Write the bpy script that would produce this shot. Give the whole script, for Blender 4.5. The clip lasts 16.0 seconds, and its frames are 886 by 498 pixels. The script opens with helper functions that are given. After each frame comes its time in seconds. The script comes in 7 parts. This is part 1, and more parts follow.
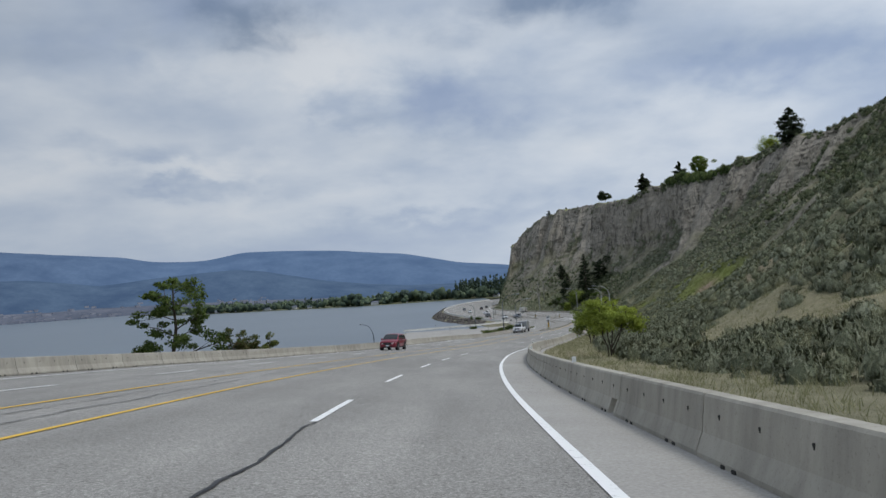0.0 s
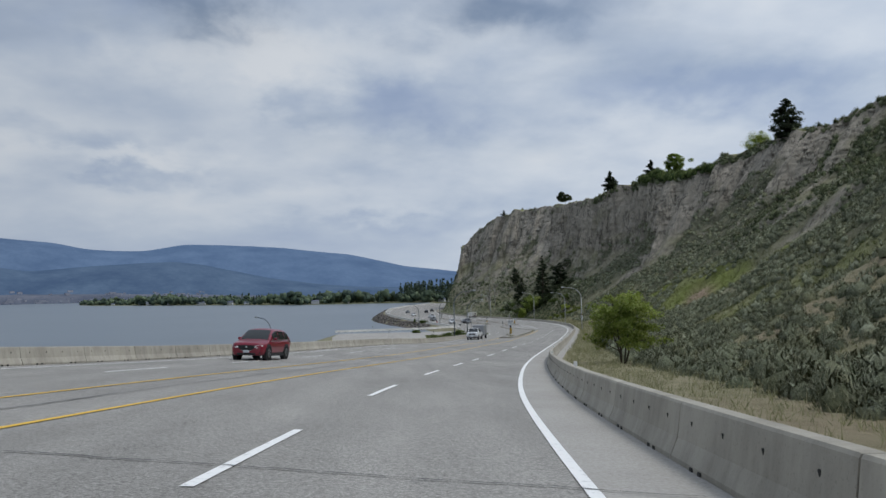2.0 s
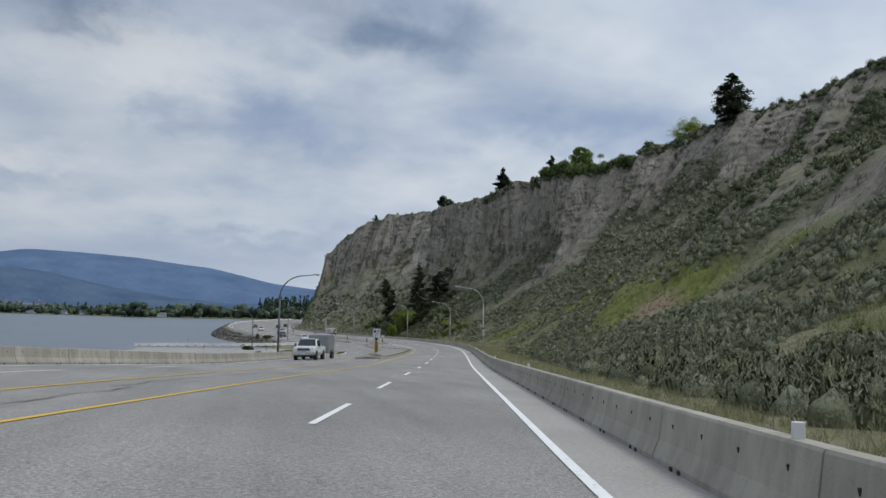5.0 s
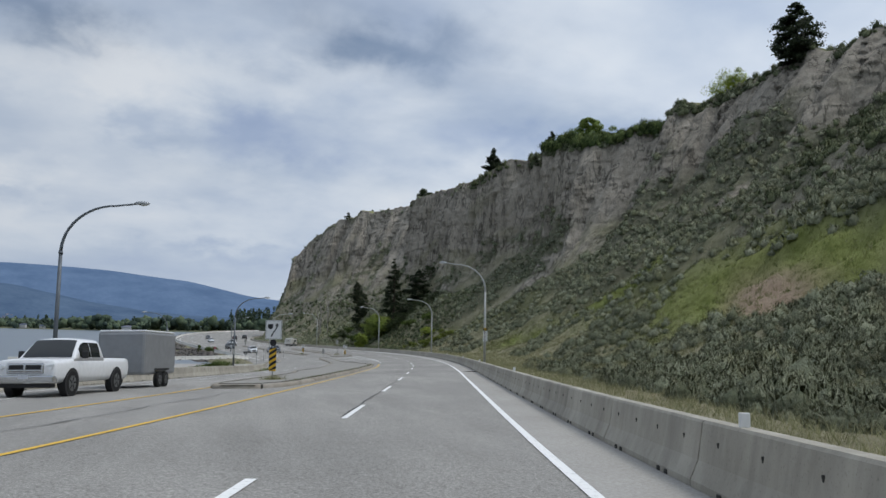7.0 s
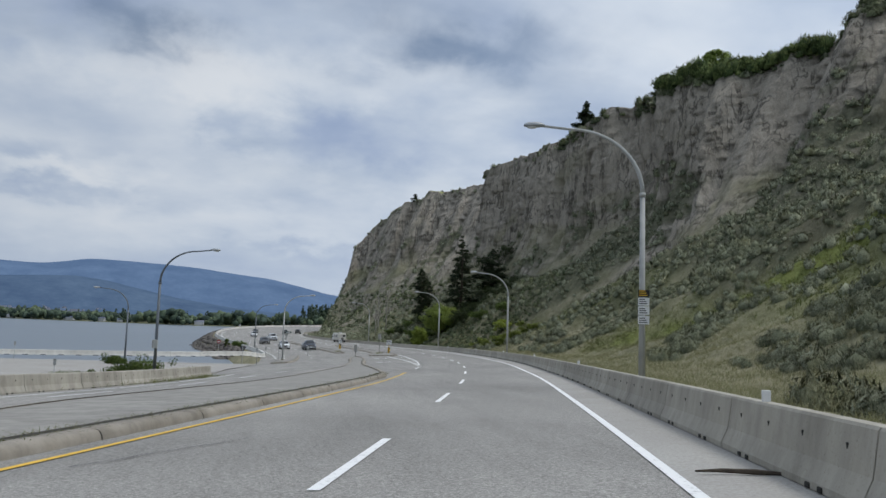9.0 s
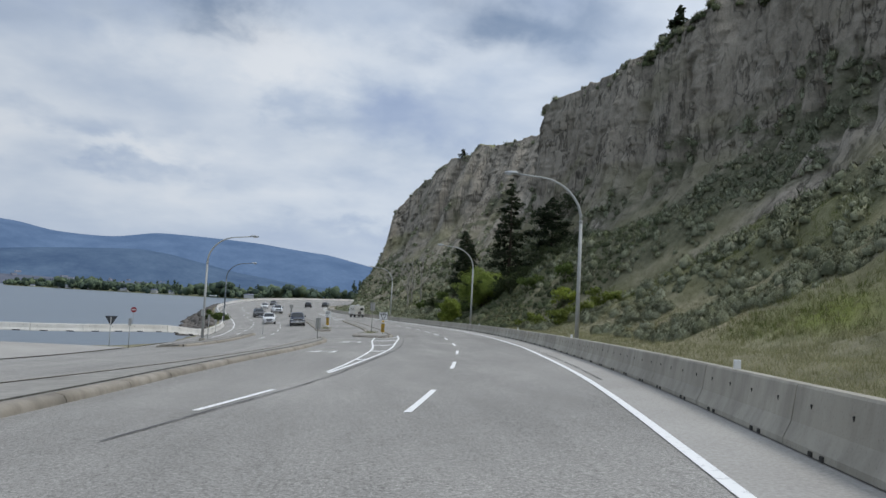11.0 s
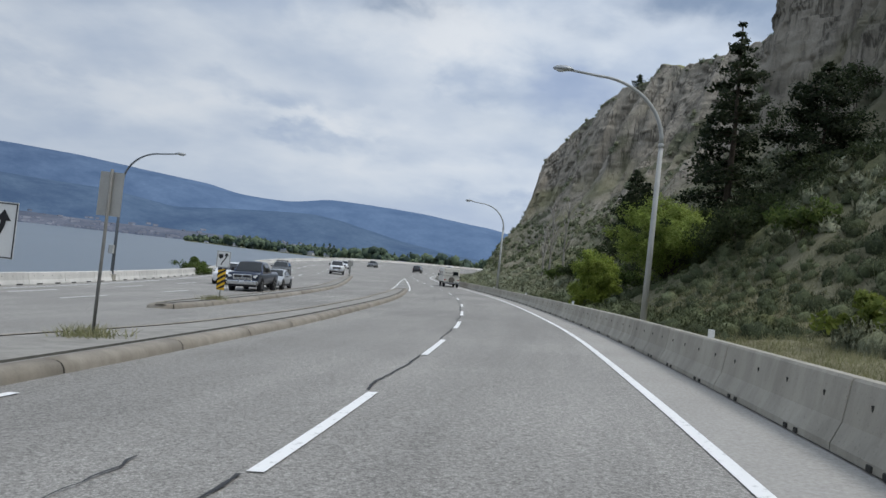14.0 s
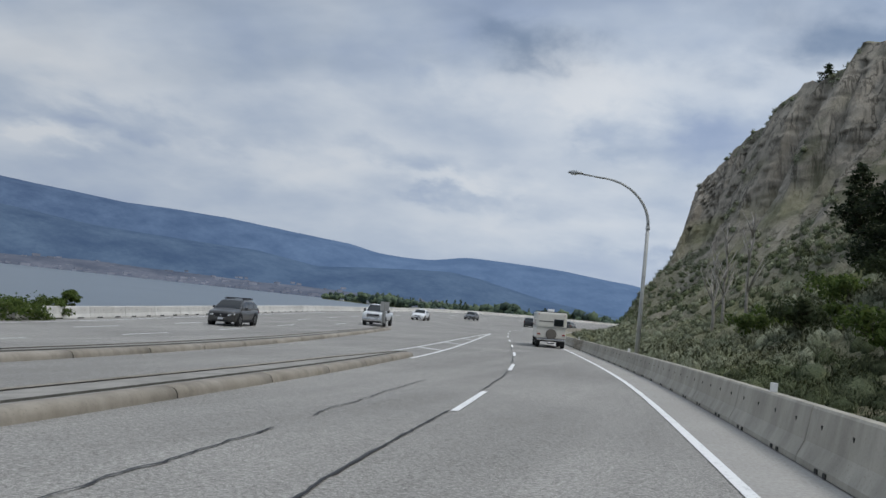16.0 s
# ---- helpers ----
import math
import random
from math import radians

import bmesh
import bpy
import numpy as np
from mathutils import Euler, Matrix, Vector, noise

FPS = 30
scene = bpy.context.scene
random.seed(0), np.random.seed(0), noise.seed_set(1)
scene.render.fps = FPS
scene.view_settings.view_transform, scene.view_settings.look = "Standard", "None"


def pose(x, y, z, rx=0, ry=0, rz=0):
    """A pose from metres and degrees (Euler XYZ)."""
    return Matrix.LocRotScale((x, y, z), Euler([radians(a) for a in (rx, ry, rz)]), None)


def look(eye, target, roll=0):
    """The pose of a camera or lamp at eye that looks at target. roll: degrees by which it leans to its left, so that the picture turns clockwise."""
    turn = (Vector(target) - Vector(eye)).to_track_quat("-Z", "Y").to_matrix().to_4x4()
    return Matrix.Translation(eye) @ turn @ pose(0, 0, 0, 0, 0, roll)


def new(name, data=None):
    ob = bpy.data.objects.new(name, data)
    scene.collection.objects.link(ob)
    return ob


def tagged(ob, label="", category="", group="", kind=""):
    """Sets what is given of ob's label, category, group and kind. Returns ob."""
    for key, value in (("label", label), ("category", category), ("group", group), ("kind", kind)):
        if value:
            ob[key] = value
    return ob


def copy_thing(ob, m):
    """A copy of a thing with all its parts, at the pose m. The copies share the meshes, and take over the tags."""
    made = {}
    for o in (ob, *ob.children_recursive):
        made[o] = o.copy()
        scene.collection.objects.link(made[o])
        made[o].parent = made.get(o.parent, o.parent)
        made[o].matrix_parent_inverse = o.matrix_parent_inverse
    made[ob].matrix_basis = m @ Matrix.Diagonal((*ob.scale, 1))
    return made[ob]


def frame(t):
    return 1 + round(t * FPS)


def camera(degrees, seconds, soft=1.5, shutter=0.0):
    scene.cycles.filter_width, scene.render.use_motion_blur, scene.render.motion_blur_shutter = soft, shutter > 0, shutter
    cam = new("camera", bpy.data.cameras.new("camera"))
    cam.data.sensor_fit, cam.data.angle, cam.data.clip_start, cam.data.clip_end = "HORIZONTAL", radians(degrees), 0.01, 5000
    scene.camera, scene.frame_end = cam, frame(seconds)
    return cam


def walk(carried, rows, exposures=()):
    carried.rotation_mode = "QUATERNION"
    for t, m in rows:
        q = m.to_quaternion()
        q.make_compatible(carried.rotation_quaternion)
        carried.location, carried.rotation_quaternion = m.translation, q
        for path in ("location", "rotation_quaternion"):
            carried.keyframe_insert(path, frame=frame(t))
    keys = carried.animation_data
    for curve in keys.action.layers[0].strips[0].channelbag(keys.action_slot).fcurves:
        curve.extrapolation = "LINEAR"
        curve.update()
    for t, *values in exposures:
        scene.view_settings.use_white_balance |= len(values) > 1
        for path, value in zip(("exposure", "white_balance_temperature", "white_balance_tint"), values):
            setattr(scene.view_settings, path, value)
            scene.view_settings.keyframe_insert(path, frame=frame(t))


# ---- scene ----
cam = camera(60.0, 16.0)
PATH = [
    (0, (1.028, 6.163, -2.221), (1.040, 8.161, -2.119), -4.05),
    (0.5, (0.946, 15.456, -2.785), (0.999, 17.453, -2.680), -2.79),
    (1, (1.159, 24.727, -3.378), (1.252, 26.723, -3.274), -1.78),
    (1.5, (1.758, 34.061, -4.023), (1.881, 36.055, -3.917), -1.67),
    (2, (2.525, 43.376, -4.684), (2.674, 45.368, -4.575), -1.20),
    (2.5, (3.551, 52.877, -5.354), (3.732, 54.865, -5.239), -1.30),
    (3, (4.910, 62.960, -6.074), (5.127, 64.945, -5.952), -1.13),
    (3.5, (6.283, 72.535, -6.594), (6.530, 74.516, -6.461), -1.08),
    (4, (7.745, 82.008, -7.151), (8.035, 83.981, -6.992), -0.55),
    (4.5, (9.635, 91.479, -7.906), (9.956, 93.446, -7.741), 0.06),
    (4.8, (10.980, 97.190, -8.300), (11.312, 99.155, -8.133), 0.70),
    (5, (11.947, 101.046, -8.574), (12.425, 102.980, -8.405), 1.15),
    (5.2, (12.900, 104.940, -8.800), (13.420, 106.864, -8.628), 1.20),
    (7.5, (25.709, 154.064, -10.861), (26.239, 155.981, -10.651), 0.64),
    (8, (28.438, 164.544, -11.217), (28.982, 166.456, -11.004), 0.55),
    (8.5, (31.214, 174.701, -11.593), (31.641, 176.643, -11.379), 0.95),
    (9, (34.004, 185.390, -11.968), (34.330, 187.353, -11.768), 1.75),
    (11.5, (46.313, 238.205, -13.407), (46.363, 240.200, -13.275), 3.54),
    (12, (48.105, 248.705, -13.683), (48.005, 250.700, -13.570), 4.30),
    (12.5, (49.656, 259.030, -13.899), (49.571, 261.029, -13.910), 4.83),
    (13, (50.831, 269.869, -14.113), (50.748, 271.866, -14.043), 5.40),
    (13.5, (51.613, 280.034, -14.324), (51.536, 282.031, -14.252), 6.12),
    (14, (52.087, 291.165, -14.485), (51.840, 293.149, -14.440), 6.28),
    (14.5, (52.154, 301.278, -14.643), (51.823, 303.249, -14.558), 5.75),
    (15, (51.928, 312.211, -14.813), (51.597, 314.176, -14.637), 5.55),
    (15.5, (51.103, 323.720, -15.012), (50.745, 325.680, -14.836), 5.71),
    (16, (50.136, 334.436, -15.165), (49.526, 336.334, -15.009), 6.20),
]
walk(cam, [(t, look(eye, target, roll)) for t, eye, target, roll in PATH],
     exposures=[(0, -0.10), (3.5, -0.12), (5, -0.12), (7.5, 0.02), (9, 0.02), (11.5, 0.12), (12.0, 0.0), (12.5, 0.08), (13.0, 0.2), (13.5, 0.16), (14.5, 0.14), (15, 0.12), (16, 0.0)])

# ---- road alignment: x, y, z of the near edge line and the cross slope ----
REF = [(1.53, -46, -0.10, 0.073), (1.67, -20, -1.94, 0.073), (2.31, 6, -3.60, 0.069), (2.46, 25, -4.82, 0.062), (3.53, 43, -6.05, 0.056), (5.64, 62, -7.28, 0.040),
       (9.15, 81, -8.55, 0.033), (13.37, 101, -9.91, 0.038), (19.94, 126, -11.01, 0.022), (27.07, 153, -12.22, -0.008), (32.72, 174, -12.89, -0.021), (38.85, 197, -13.57, -0.035),
       (44.59, 220, -14.23, -0.052), (49.69, 246, -14.83, -0.062), (52.67, 270, -15.35, -0.070), (53.95, 293, -15.77, -0.071), (53.45, 315, -16.12, -0.065), (51.49, 337, -16.47, -0.055),
       (48.96, 357, -16.74, -0.045), (46.43, 370, -16.86, -0.040), (42.58, 387, -16.95, -0.029), (38.04, 406, -17.02, -0.016), (32.91, 430, -16.98, -0.002), (29.91, 455, -16.88, 0.008),
       (29.41, 480, -16.68, 0.028), (32.41, 510, -16.48, 0.043), (40.91, 550, -16.08, 0.048), (56.91, 595, -15.68, 0.048), (79.91, 640, -15.38, 0.048)]
_R = np.array(REF)
YS = np.arange(-46, 640.01, 0.5)


def _smooth(v):
    k = np.ones(25) / 25
    w = np.interp(YS, _R[:, 1], v)
    pad = np.concatenate([2 * w[0] - w[24:0:-1], w, 2 * w[-1] - w[-2:-26:-1]])
    for _ in range(2):
        pad = np.convolve(pad, k, "same")
    return pad[24:-24]


RX, RZ, RQ = _smooth(_R[:, 0]), _smooth(_R[:, 2]), _smooth(_R[:, 3])
RG = np.gradient(RX, YS)


def spot(y, u, h=0.0):
    """A place on the road: y along, u metres to the right of the near edge line, h above the surface."""
    y = np.asarray(y, float)
    g = np.interp(y, YS, RG)
    n = np.sqrt(1 + g * g)
    return np.stack(np.broadcast_arrays(np.interp(y, YS, RX) + u / n, y - u * g / n, np.interp(y, YS, RZ) - np.interp(y, YS, RQ) * u + h), -1)


def heading(y):
    """The road's heading at y: radians clockwise from +y."""
    return math.atan(float(np.interp(y, YS, RG)))

# ---- sky and sun ----
SUN_ELEV, SUN_AZ = 62.0, 102.0      # degrees above the horizon; degrees clockwise from +y
world = bpy.data.worlds.new("sky")
scene.world = world
world.use_nodes = True
wt = world.node_tree
wt.nodes.clear()


def wnode(kind, **kw):
    n = wt.nodes.new(kind)
    for k, v in kw.items():
        n.inputs[k].default_value = v
    return n


def wmath(op, a, b=None):
    n = wt.nodes.new("ShaderNodeMath")
    n.operation = op
    for i, v in enumerate((a, b)):
        if v is None:
            continue
        if isinstance(v, (int, float)):
            n.inputs[i].default_value = v
        else:
            wt.links.new(v, n.inputs[i])
    return n.outputs[0]


def wramp(fac, stops):
    r = wt.nodes.new("ShaderNodeValToRGB")
    while len(r.color_ramp.elements) < len(stops):
        r.color_ramp.elements.new(0.5)
    for e, (p, c) in zip(r.color_ramp.elements, stops):
        e.position, e.color = p, (*c, 1)
    wt.links.new(fac, r.inputs[0])
    return r.outputs[0]


nish = wt.nodes.new("ShaderNodeTexSky")
nish.sky_type, nish.sun_disc = "NISHITA", False
nish.sun_elevation, nish.sun_rotation = radians(SUN_ELEV), radians(SUN_AZ)
nish.air_density, nish.dust_density = 1.0, 1.5
coord = wt.nodes.new("ShaderNodeTexCoord")
split = wt.nodes.new("ShaderNodeSeparateXYZ")
wt.links.new(coord.outputs["Generated"], split.inputs[0])
lift = wmath("ADD", wmath("MAXIMUM", split.outputs[2], 0.0), 0.30)
flat = wt.nodes.new("ShaderNodeCombineXYZ")
wt.links.new(wmath("DIVIDE", split.outputs[0], lift), flat.inputs[0])
wt.links.new(wmath("DIVIDE", split.outputs[1], lift), flat.inputs[1])


def cloud(scale, detail, rough, stretch, off, distort=0.0):
    m = wt.nodes.new("ShaderNodeMapping")
    m.inputs["Scale"].default_value = stretch
    m.inputs["Location"].default_value = off
    m.inputs["Rotation"].default_value = (0, 0, radians(-14))
    wt.links.new(flat.outputs[0], m.inputs[0])
    n = wnode("ShaderNodeTexNoise", Scale=scale, Detail=detail, Roughness=rough, Distortion=distort)
    wt.links.new(m.outputs[0], n.inputs["Vector"])
    return n.outputs[0]


# bearings of the sky: azimuth clockwise from +y and height, in degrees, with ragged cloud edges
fray = cloud(7.0, 5, 0.55, (1.0, 0.8, 1), (3.1, 8.4, 0), 0.2)
fray2 = cloud(7.0, 5, 0.55, (1.0, 0.8, 1), (9.7, 1.9, 0), 0.2)
az = wmath("ADD", wmath("MULTIPLY", wmath("ARCTAN2", split.outputs[0], split.outputs[1]), 57.296), wmath("MULTIPLY", wmath("SUBTRACT", fray, 0.5), 16.0))
el = wmath("ADD", wmath("MULTIPLY", wmath("ARCSINE", split.outputs[2]), 57.296), wmath("MULTIPLY", wmath("SUBTRACT", fray2, 0.5), 5.5))


def banks(rows):
    """The sum of soft cloud banks: azimuth, height, half width, half height, weight."""
    total = None
    for a, e, w, h, k in rows:
        x, y = wmath("DIVIDE", wmath("SUBTRACT", az, a), w), wmath("DIVIDE", wmath("SUBTRACT", el, e), h)
        g = wmath("MULTIPLY", wmath("EXPONENT", wmath("MULTIPLY", wmath("ADD", wmath("MULTIPLY", x, x), wmath("MULTIPLY", y, y)), -1.0)), k)
        total = g if total is None else wmath("ADD", total, g)
    return total


big = cloud(1.25, 4, 0.5, (0.95, 0.8, 1), (5.6, 0.4, 0), 0.15)
mid = cloud(3.6, 6, 0.52, (0.8, 0.9, 1), (7.3, 2.2, 0), 0.1)
placed = banks([(-9, 17.2, 9, 2.0, 0.14), (0, 13.5, 8.5, 1.7, -0.085), (-6.2, 13.1, 2.2, 1.1, -0.06), (-18, 9.8, 4.5, 1.0, 0.10), (-17.6, 8.4, 3.2, 0.8, -0.075),
                (26, 14, 10, 1.7, -0.11), (-22, 11.0, 4.5, 1.0, -0.075), (10, 9.0, 10, 3.6, 0.09), (-7, 6.5, 12, 1.4, 0.07), (0, 5.2, 5, 0.8, -0.07), (-43, 10.4, 8, 1.1, -0.09),
                (-46.5, 8.3, 3, 0.8, 0.12), (-44, 13.3, 9, 1.6, 0.06), (5, 18, 8, 1.6, 0.08), (-30, 9, 8, 1.6, 0.06), (-24, 16.5, 7, 3, -0.06)])
cover = wmath("ADD", wmath("ADD", wmath("ADD", wmath("MULTIPLY", big, 0.34), wmath("MULTIPLY", mid, 0.30)), 0.195), placed)
shade = wramp(cover, [(0.33, (0.25, 0.335, 0.51)), (0.42, (0.345, 0.43, 0.595)), (0.50, (0.465, 0.545, 0.67)), (0.58, (0.60, 0.665, 0.755)), (0.66, (0.70, 0.745, 0.805))])
open_sky = wramp(cloud(1.3, 5, 0.55, (0.6, 1.3, 1), (1.3, 5.2, 0), 0.3), [(0.50, (0, 0, 0)), (0.64, (0.75, 0.75, 0.75))])
up = wramp(split.outputs[2], [(0.1, (0, 0, 0)), (0.4, (1, 1, 1))])
hole = wmath("MINIMUM", wmath("ADD", wmath("MULTIPLY", open_sky, wmath("MULTIPLY", up, 0.6)), wmath("MAXIMUM", banks([(-13, 19.6, 4.5, 1.6, 0.7), (13, 20.5, 7, 1.6, 0.55), (6, 20.5, 5, 2.0, 0.4)]), 0.0)), 0.85)
blue = wt.nodes.new("ShaderNodeMixRGB")
blue.blend_type = "MULTIPLY"
blue.inputs[0].default_value = 1.0
blue.inputs[2].default_value = (0.085, 0.085, 0.085, 1)
wt.links.new(nish.outputs[0], blue.inputs[1])
mixed = wt.nodes.new("ShaderNodeMixRGB")
wt.links.new(hole, mixed.inputs[0])
wt.links.new(shade, mixed.inputs[1])
wt.links.new(blue.outputs[0], mixed.inputs[2])
low = wramp(split.outputs[2], [(0.0, (0.62, 0.62, 0.62)), (0.16, (0.0, 0.0, 0.0))])
rim = wt.nodes.new("ShaderNodeMixRGB")
rim.inputs[2].default_value = (0.54, 0.62, 0.735, 1)
wt.links.new(low, rim.inputs[0])
wt.links.new(mixed.outputs[0], rim.inputs[1])
# the veil of cloud is brighter on the sun's side
side = wmath("ADD", wmath("MULTIPLY", split.outputs[0], math.sin(radians(SUN_AZ)) * 0.26), wmath("MULTIPLY", split.outputs[1], math.cos(radians(SUN_AZ)) * 0.26))
toward = wmath("ADD", wmath("ADD", wmath("MULTIPLY", split.outputs[0], math.sin(radians(SUN_AZ)) * math.cos(radians(SUN_ELEV))), wmath("MULTIPLY", split.outputs[1], math.cos(radians(SUN_AZ)) * math.cos(radians(SUN_ELEV)))),
              wmath("MULTIPLY", split.outputs[2], math.sin(radians(SUN_ELEV))))
glare = wmath("MULTIPLY", wmath("POWER", wmath("MAXIMUM", toward, 0.0), 7.0), 1.5)
gain = wmath("MULTIPLY", wmath("ADD", wmath("ADD", side, 1.05), glare), 0.95)
backing = wnode("ShaderNodeBackground", Strength=0.95)
wt.links.new(gain, backing.inputs[1])
wt.links.new(rim.outputs[0], backing.inputs[0])
sky_out = wt.nodes.new("ShaderNodeOutputWorld")
wt.links.new(backing.outputs[0], sky_out.inputs[0])

sun_data = bpy.data.lights.new("sun", "SUN")
sun_data.energy, sun_data.angle, sun_data.color = 1.45, radians(16), (1.0, 0.96, 0.9)
sun = new("sun", sun_data)
_az, _el = radians(SUN_AZ), radians(SUN_ELEV)
sun.matrix_world = look((0, 0, 80), (-math.sin(_az) * math.cos(_el), -math.cos(_az) * math.cos(_el), 80 - math.sin(_el)))

# ---- materials ----


class Mat:
    """A node material with a short way to write its graph."""

    def __init__(self, name, rough=0.8, metal=0.0, spec=0.3):
        self.m = bpy.data.materials.new(name)
        self.m.use_nodes = True
        self.t = self.m.node_tree
        self.b = self.t.nodes["Principled BSDF"]
        self.b.inputs["Roughness"].default_value = rough
        self.b.inputs["Metallic"].default_value = metal
        self.b.inputs["Specular IOR Level"].default_value = spec
        g = self.t.nodes.new("ShaderNodeNewGeometry")
        self.pos, self.island = g.outputs["Position"], g.outputs["Random Per Island"]
        self.rand = self.t.nodes.new("ShaderNodeObjectInfo").outputs["Random"]

    def link(self, a, b):
        self.t.links.new(a, b)

    def noise(self, scale, detail=4, rough=0.55, stretch=None, distort=0.0):
        n = self.t.nodes.new("ShaderNodeTexNoise")
        n.inputs["Scale"].default_value, n.inputs["Detail"].default_value = scale, detail
        n.inputs["Roughness"].default_value, n.inputs["Distortion"].default_value = rough, distort
        src = self.pos
        if stretch:
            mp = self.t.nodes.new("ShaderNodeMapping")
            mp.inputs["Scale"].default_value = stretch
            self.link(self.pos, mp.inputs[0])
            src = mp.outputs[0]
        self.link(src, n.inputs["Vector"])
        return n.outputs[0]

    def ramp(self, fac, stops):
        r = self.t.nodes.new("ShaderNodeValToRGB")
        while len(r.color_ramp.elements) < len(stops):
            r.color_ramp.elements.new(0.5)
        for e, (p, c) in zip(r.color_ramp.elements, stops):
            e.position, e.color = p, ((c, c, c, 1) if isinstance(c, (int, float)) else (*c, 1))
        self.link(fac, r.inputs[0])
        return r.outputs[0]

    def mix(self, fac, a, b, mode="MIX"):
        n = self.t.nodes.new("ShaderNodeMixRGB")
        n.blend_type = mode
        for i, v in enumerate((fac, a, b)):
            if isinstance(v, (int, float)):
                n.inputs[i].default_value = v if i == 0 else (v, v, v, 1)
            elif isinstance(v, tuple):
                n.inputs[i].default_value = (*v, 1)
            else:
                self.link(v, n.inputs[i])
        return n.outputs[0]

    def attr(self, name):
        a = self.t.nodes.new("ShaderNodeAttribute")
        a.attribute_name = name
        return a.outputs["Fac"]

    def bump(self, fac, strength=0.4, dist=0.05):
        n = self.t.nodes.new("ShaderNodeBump")
        n.inputs["Strength"].default_value, n.inputs["Distance"].default_value = strength, dist
        self.link(fac, n.inputs["Height"])
        self.link(n.outputs[0], self.b.inputs["Normal"])

    def done(self, color):
        if isinstance(color, tuple):
            self.b.inputs["Base Color"].default_value = (*color, 1)
        else:
            self.link(color, self.b.inputs["Base Color"])
        return self.m


def plain(name, col, rough=0.6, metal=0.0, vary=0.15, scale=3.0, spec=0.3, fine=40.0):
    """A painted or moulded surface with faint mottling and grime."""
    k = Mat(name, rough, metal, spec)
    n = k.ramp(k.noise(scale, 5), [(0.3, 1 - vary), (0.7, 1.0)])
    f = k.ramp(k.noise(fine, 2), [(0.3, 1 - vary * 0.6), (0.7, 1.0)])
    return k.done(k.mix(1.0, k.mix(1.0, col, n, "MULTIPLY"), f, "MULTIPLY"))


def make_asphalt():
    k = Mat("asphalt", 0.88, spec=0.25)
    base = k.ramp(k.noise(0.12, 6, 0.6), [(0.3, (0.242, 0.233, 0.215)), (0.7, (0.314, 0.302, 0.278))])
    grit = k.mix(1.0, k.ramp(k.noise(23, 4, 0.85), [(0.33, 0.5), (0.5, 1.0), (0.66, 1.5)]), k.ramp(k.noise(70, 2, 0.6), [(0.36, 0.72), (0.5, 1.0), (0.66, 1.3)]), "MULTIPLY")
    wear = k.ramp(k.noise(0.7, 5, 0.6, (1, 0.12, 1)), [(0.35, 0.86), (0.65, 1.07)])
    k.bump(k.noise(60, 2, 0.7), 0.5, 0.01)
    return k.done(k.mix(1.0, k.mix(1.0, base, grit, "MULTIPLY"), wear, "MULTIPLY"))


def make_shoulder():
    k = Mat("worn_asphalt_shoulder", 0.9, spec=0.2)
    base = k.ramp(k.noise(0.3, 6, 0.6), [(0.3, (0.315, 0.30, 0.275)), (0.7, (0.385, 0.37, 0.34))])
    grit = k.ramp(k.noise(22, 3, 0.7), [(0.3, 0.8), (0.7, 1.15)])
    k.bump(k.noise(50, 2, 0.7), 0.3, 0.008)
    return k.done(k.mix(1.0, base, grit, "MULTIPLY"))


def make_concrete(name, a, b, streak=0.75):
    k = Mat(name, 0.85, spec=0.2)
    base = k.mix(k.ramp(k.noise(0.6, 5, 0.6), [(0.3, 0.0), (0.7, 1.0)]), a, b)
    run = k.ramp(k.noise(2.2, 5, 0.65, (1, 1, 0.25)), [(0.35, streak), (0.6, 1.0)])
    pit = k.ramp(k.noise(34, 3, 0.7), [(0.28, 0.7), (0.42, 1.0)])
    unit = k.ramp(k.rand, [(0.0, 0.88), (1.0, 1.06)])
    k.bump(k.noise(30, 3, 0.7), 0.25, 0.01)
    c = k.mix(1.0, k.mix(1.0, base, run, "MULTIPLY"), pit, "MULTIPLY")
    return k.done(k.mix(1.0, c, unit, "MULTIPLY"))


def make_paint(name, col):
    k = Mat(name, 0.7, spec=0.3)
    worn = k.ramp(k.noise(9, 6, 0.7), [(0.30, 0.55), (0.45, 1.0)])
    return k.done(k.mix(1.0, col, worn, "MULTIPLY"))


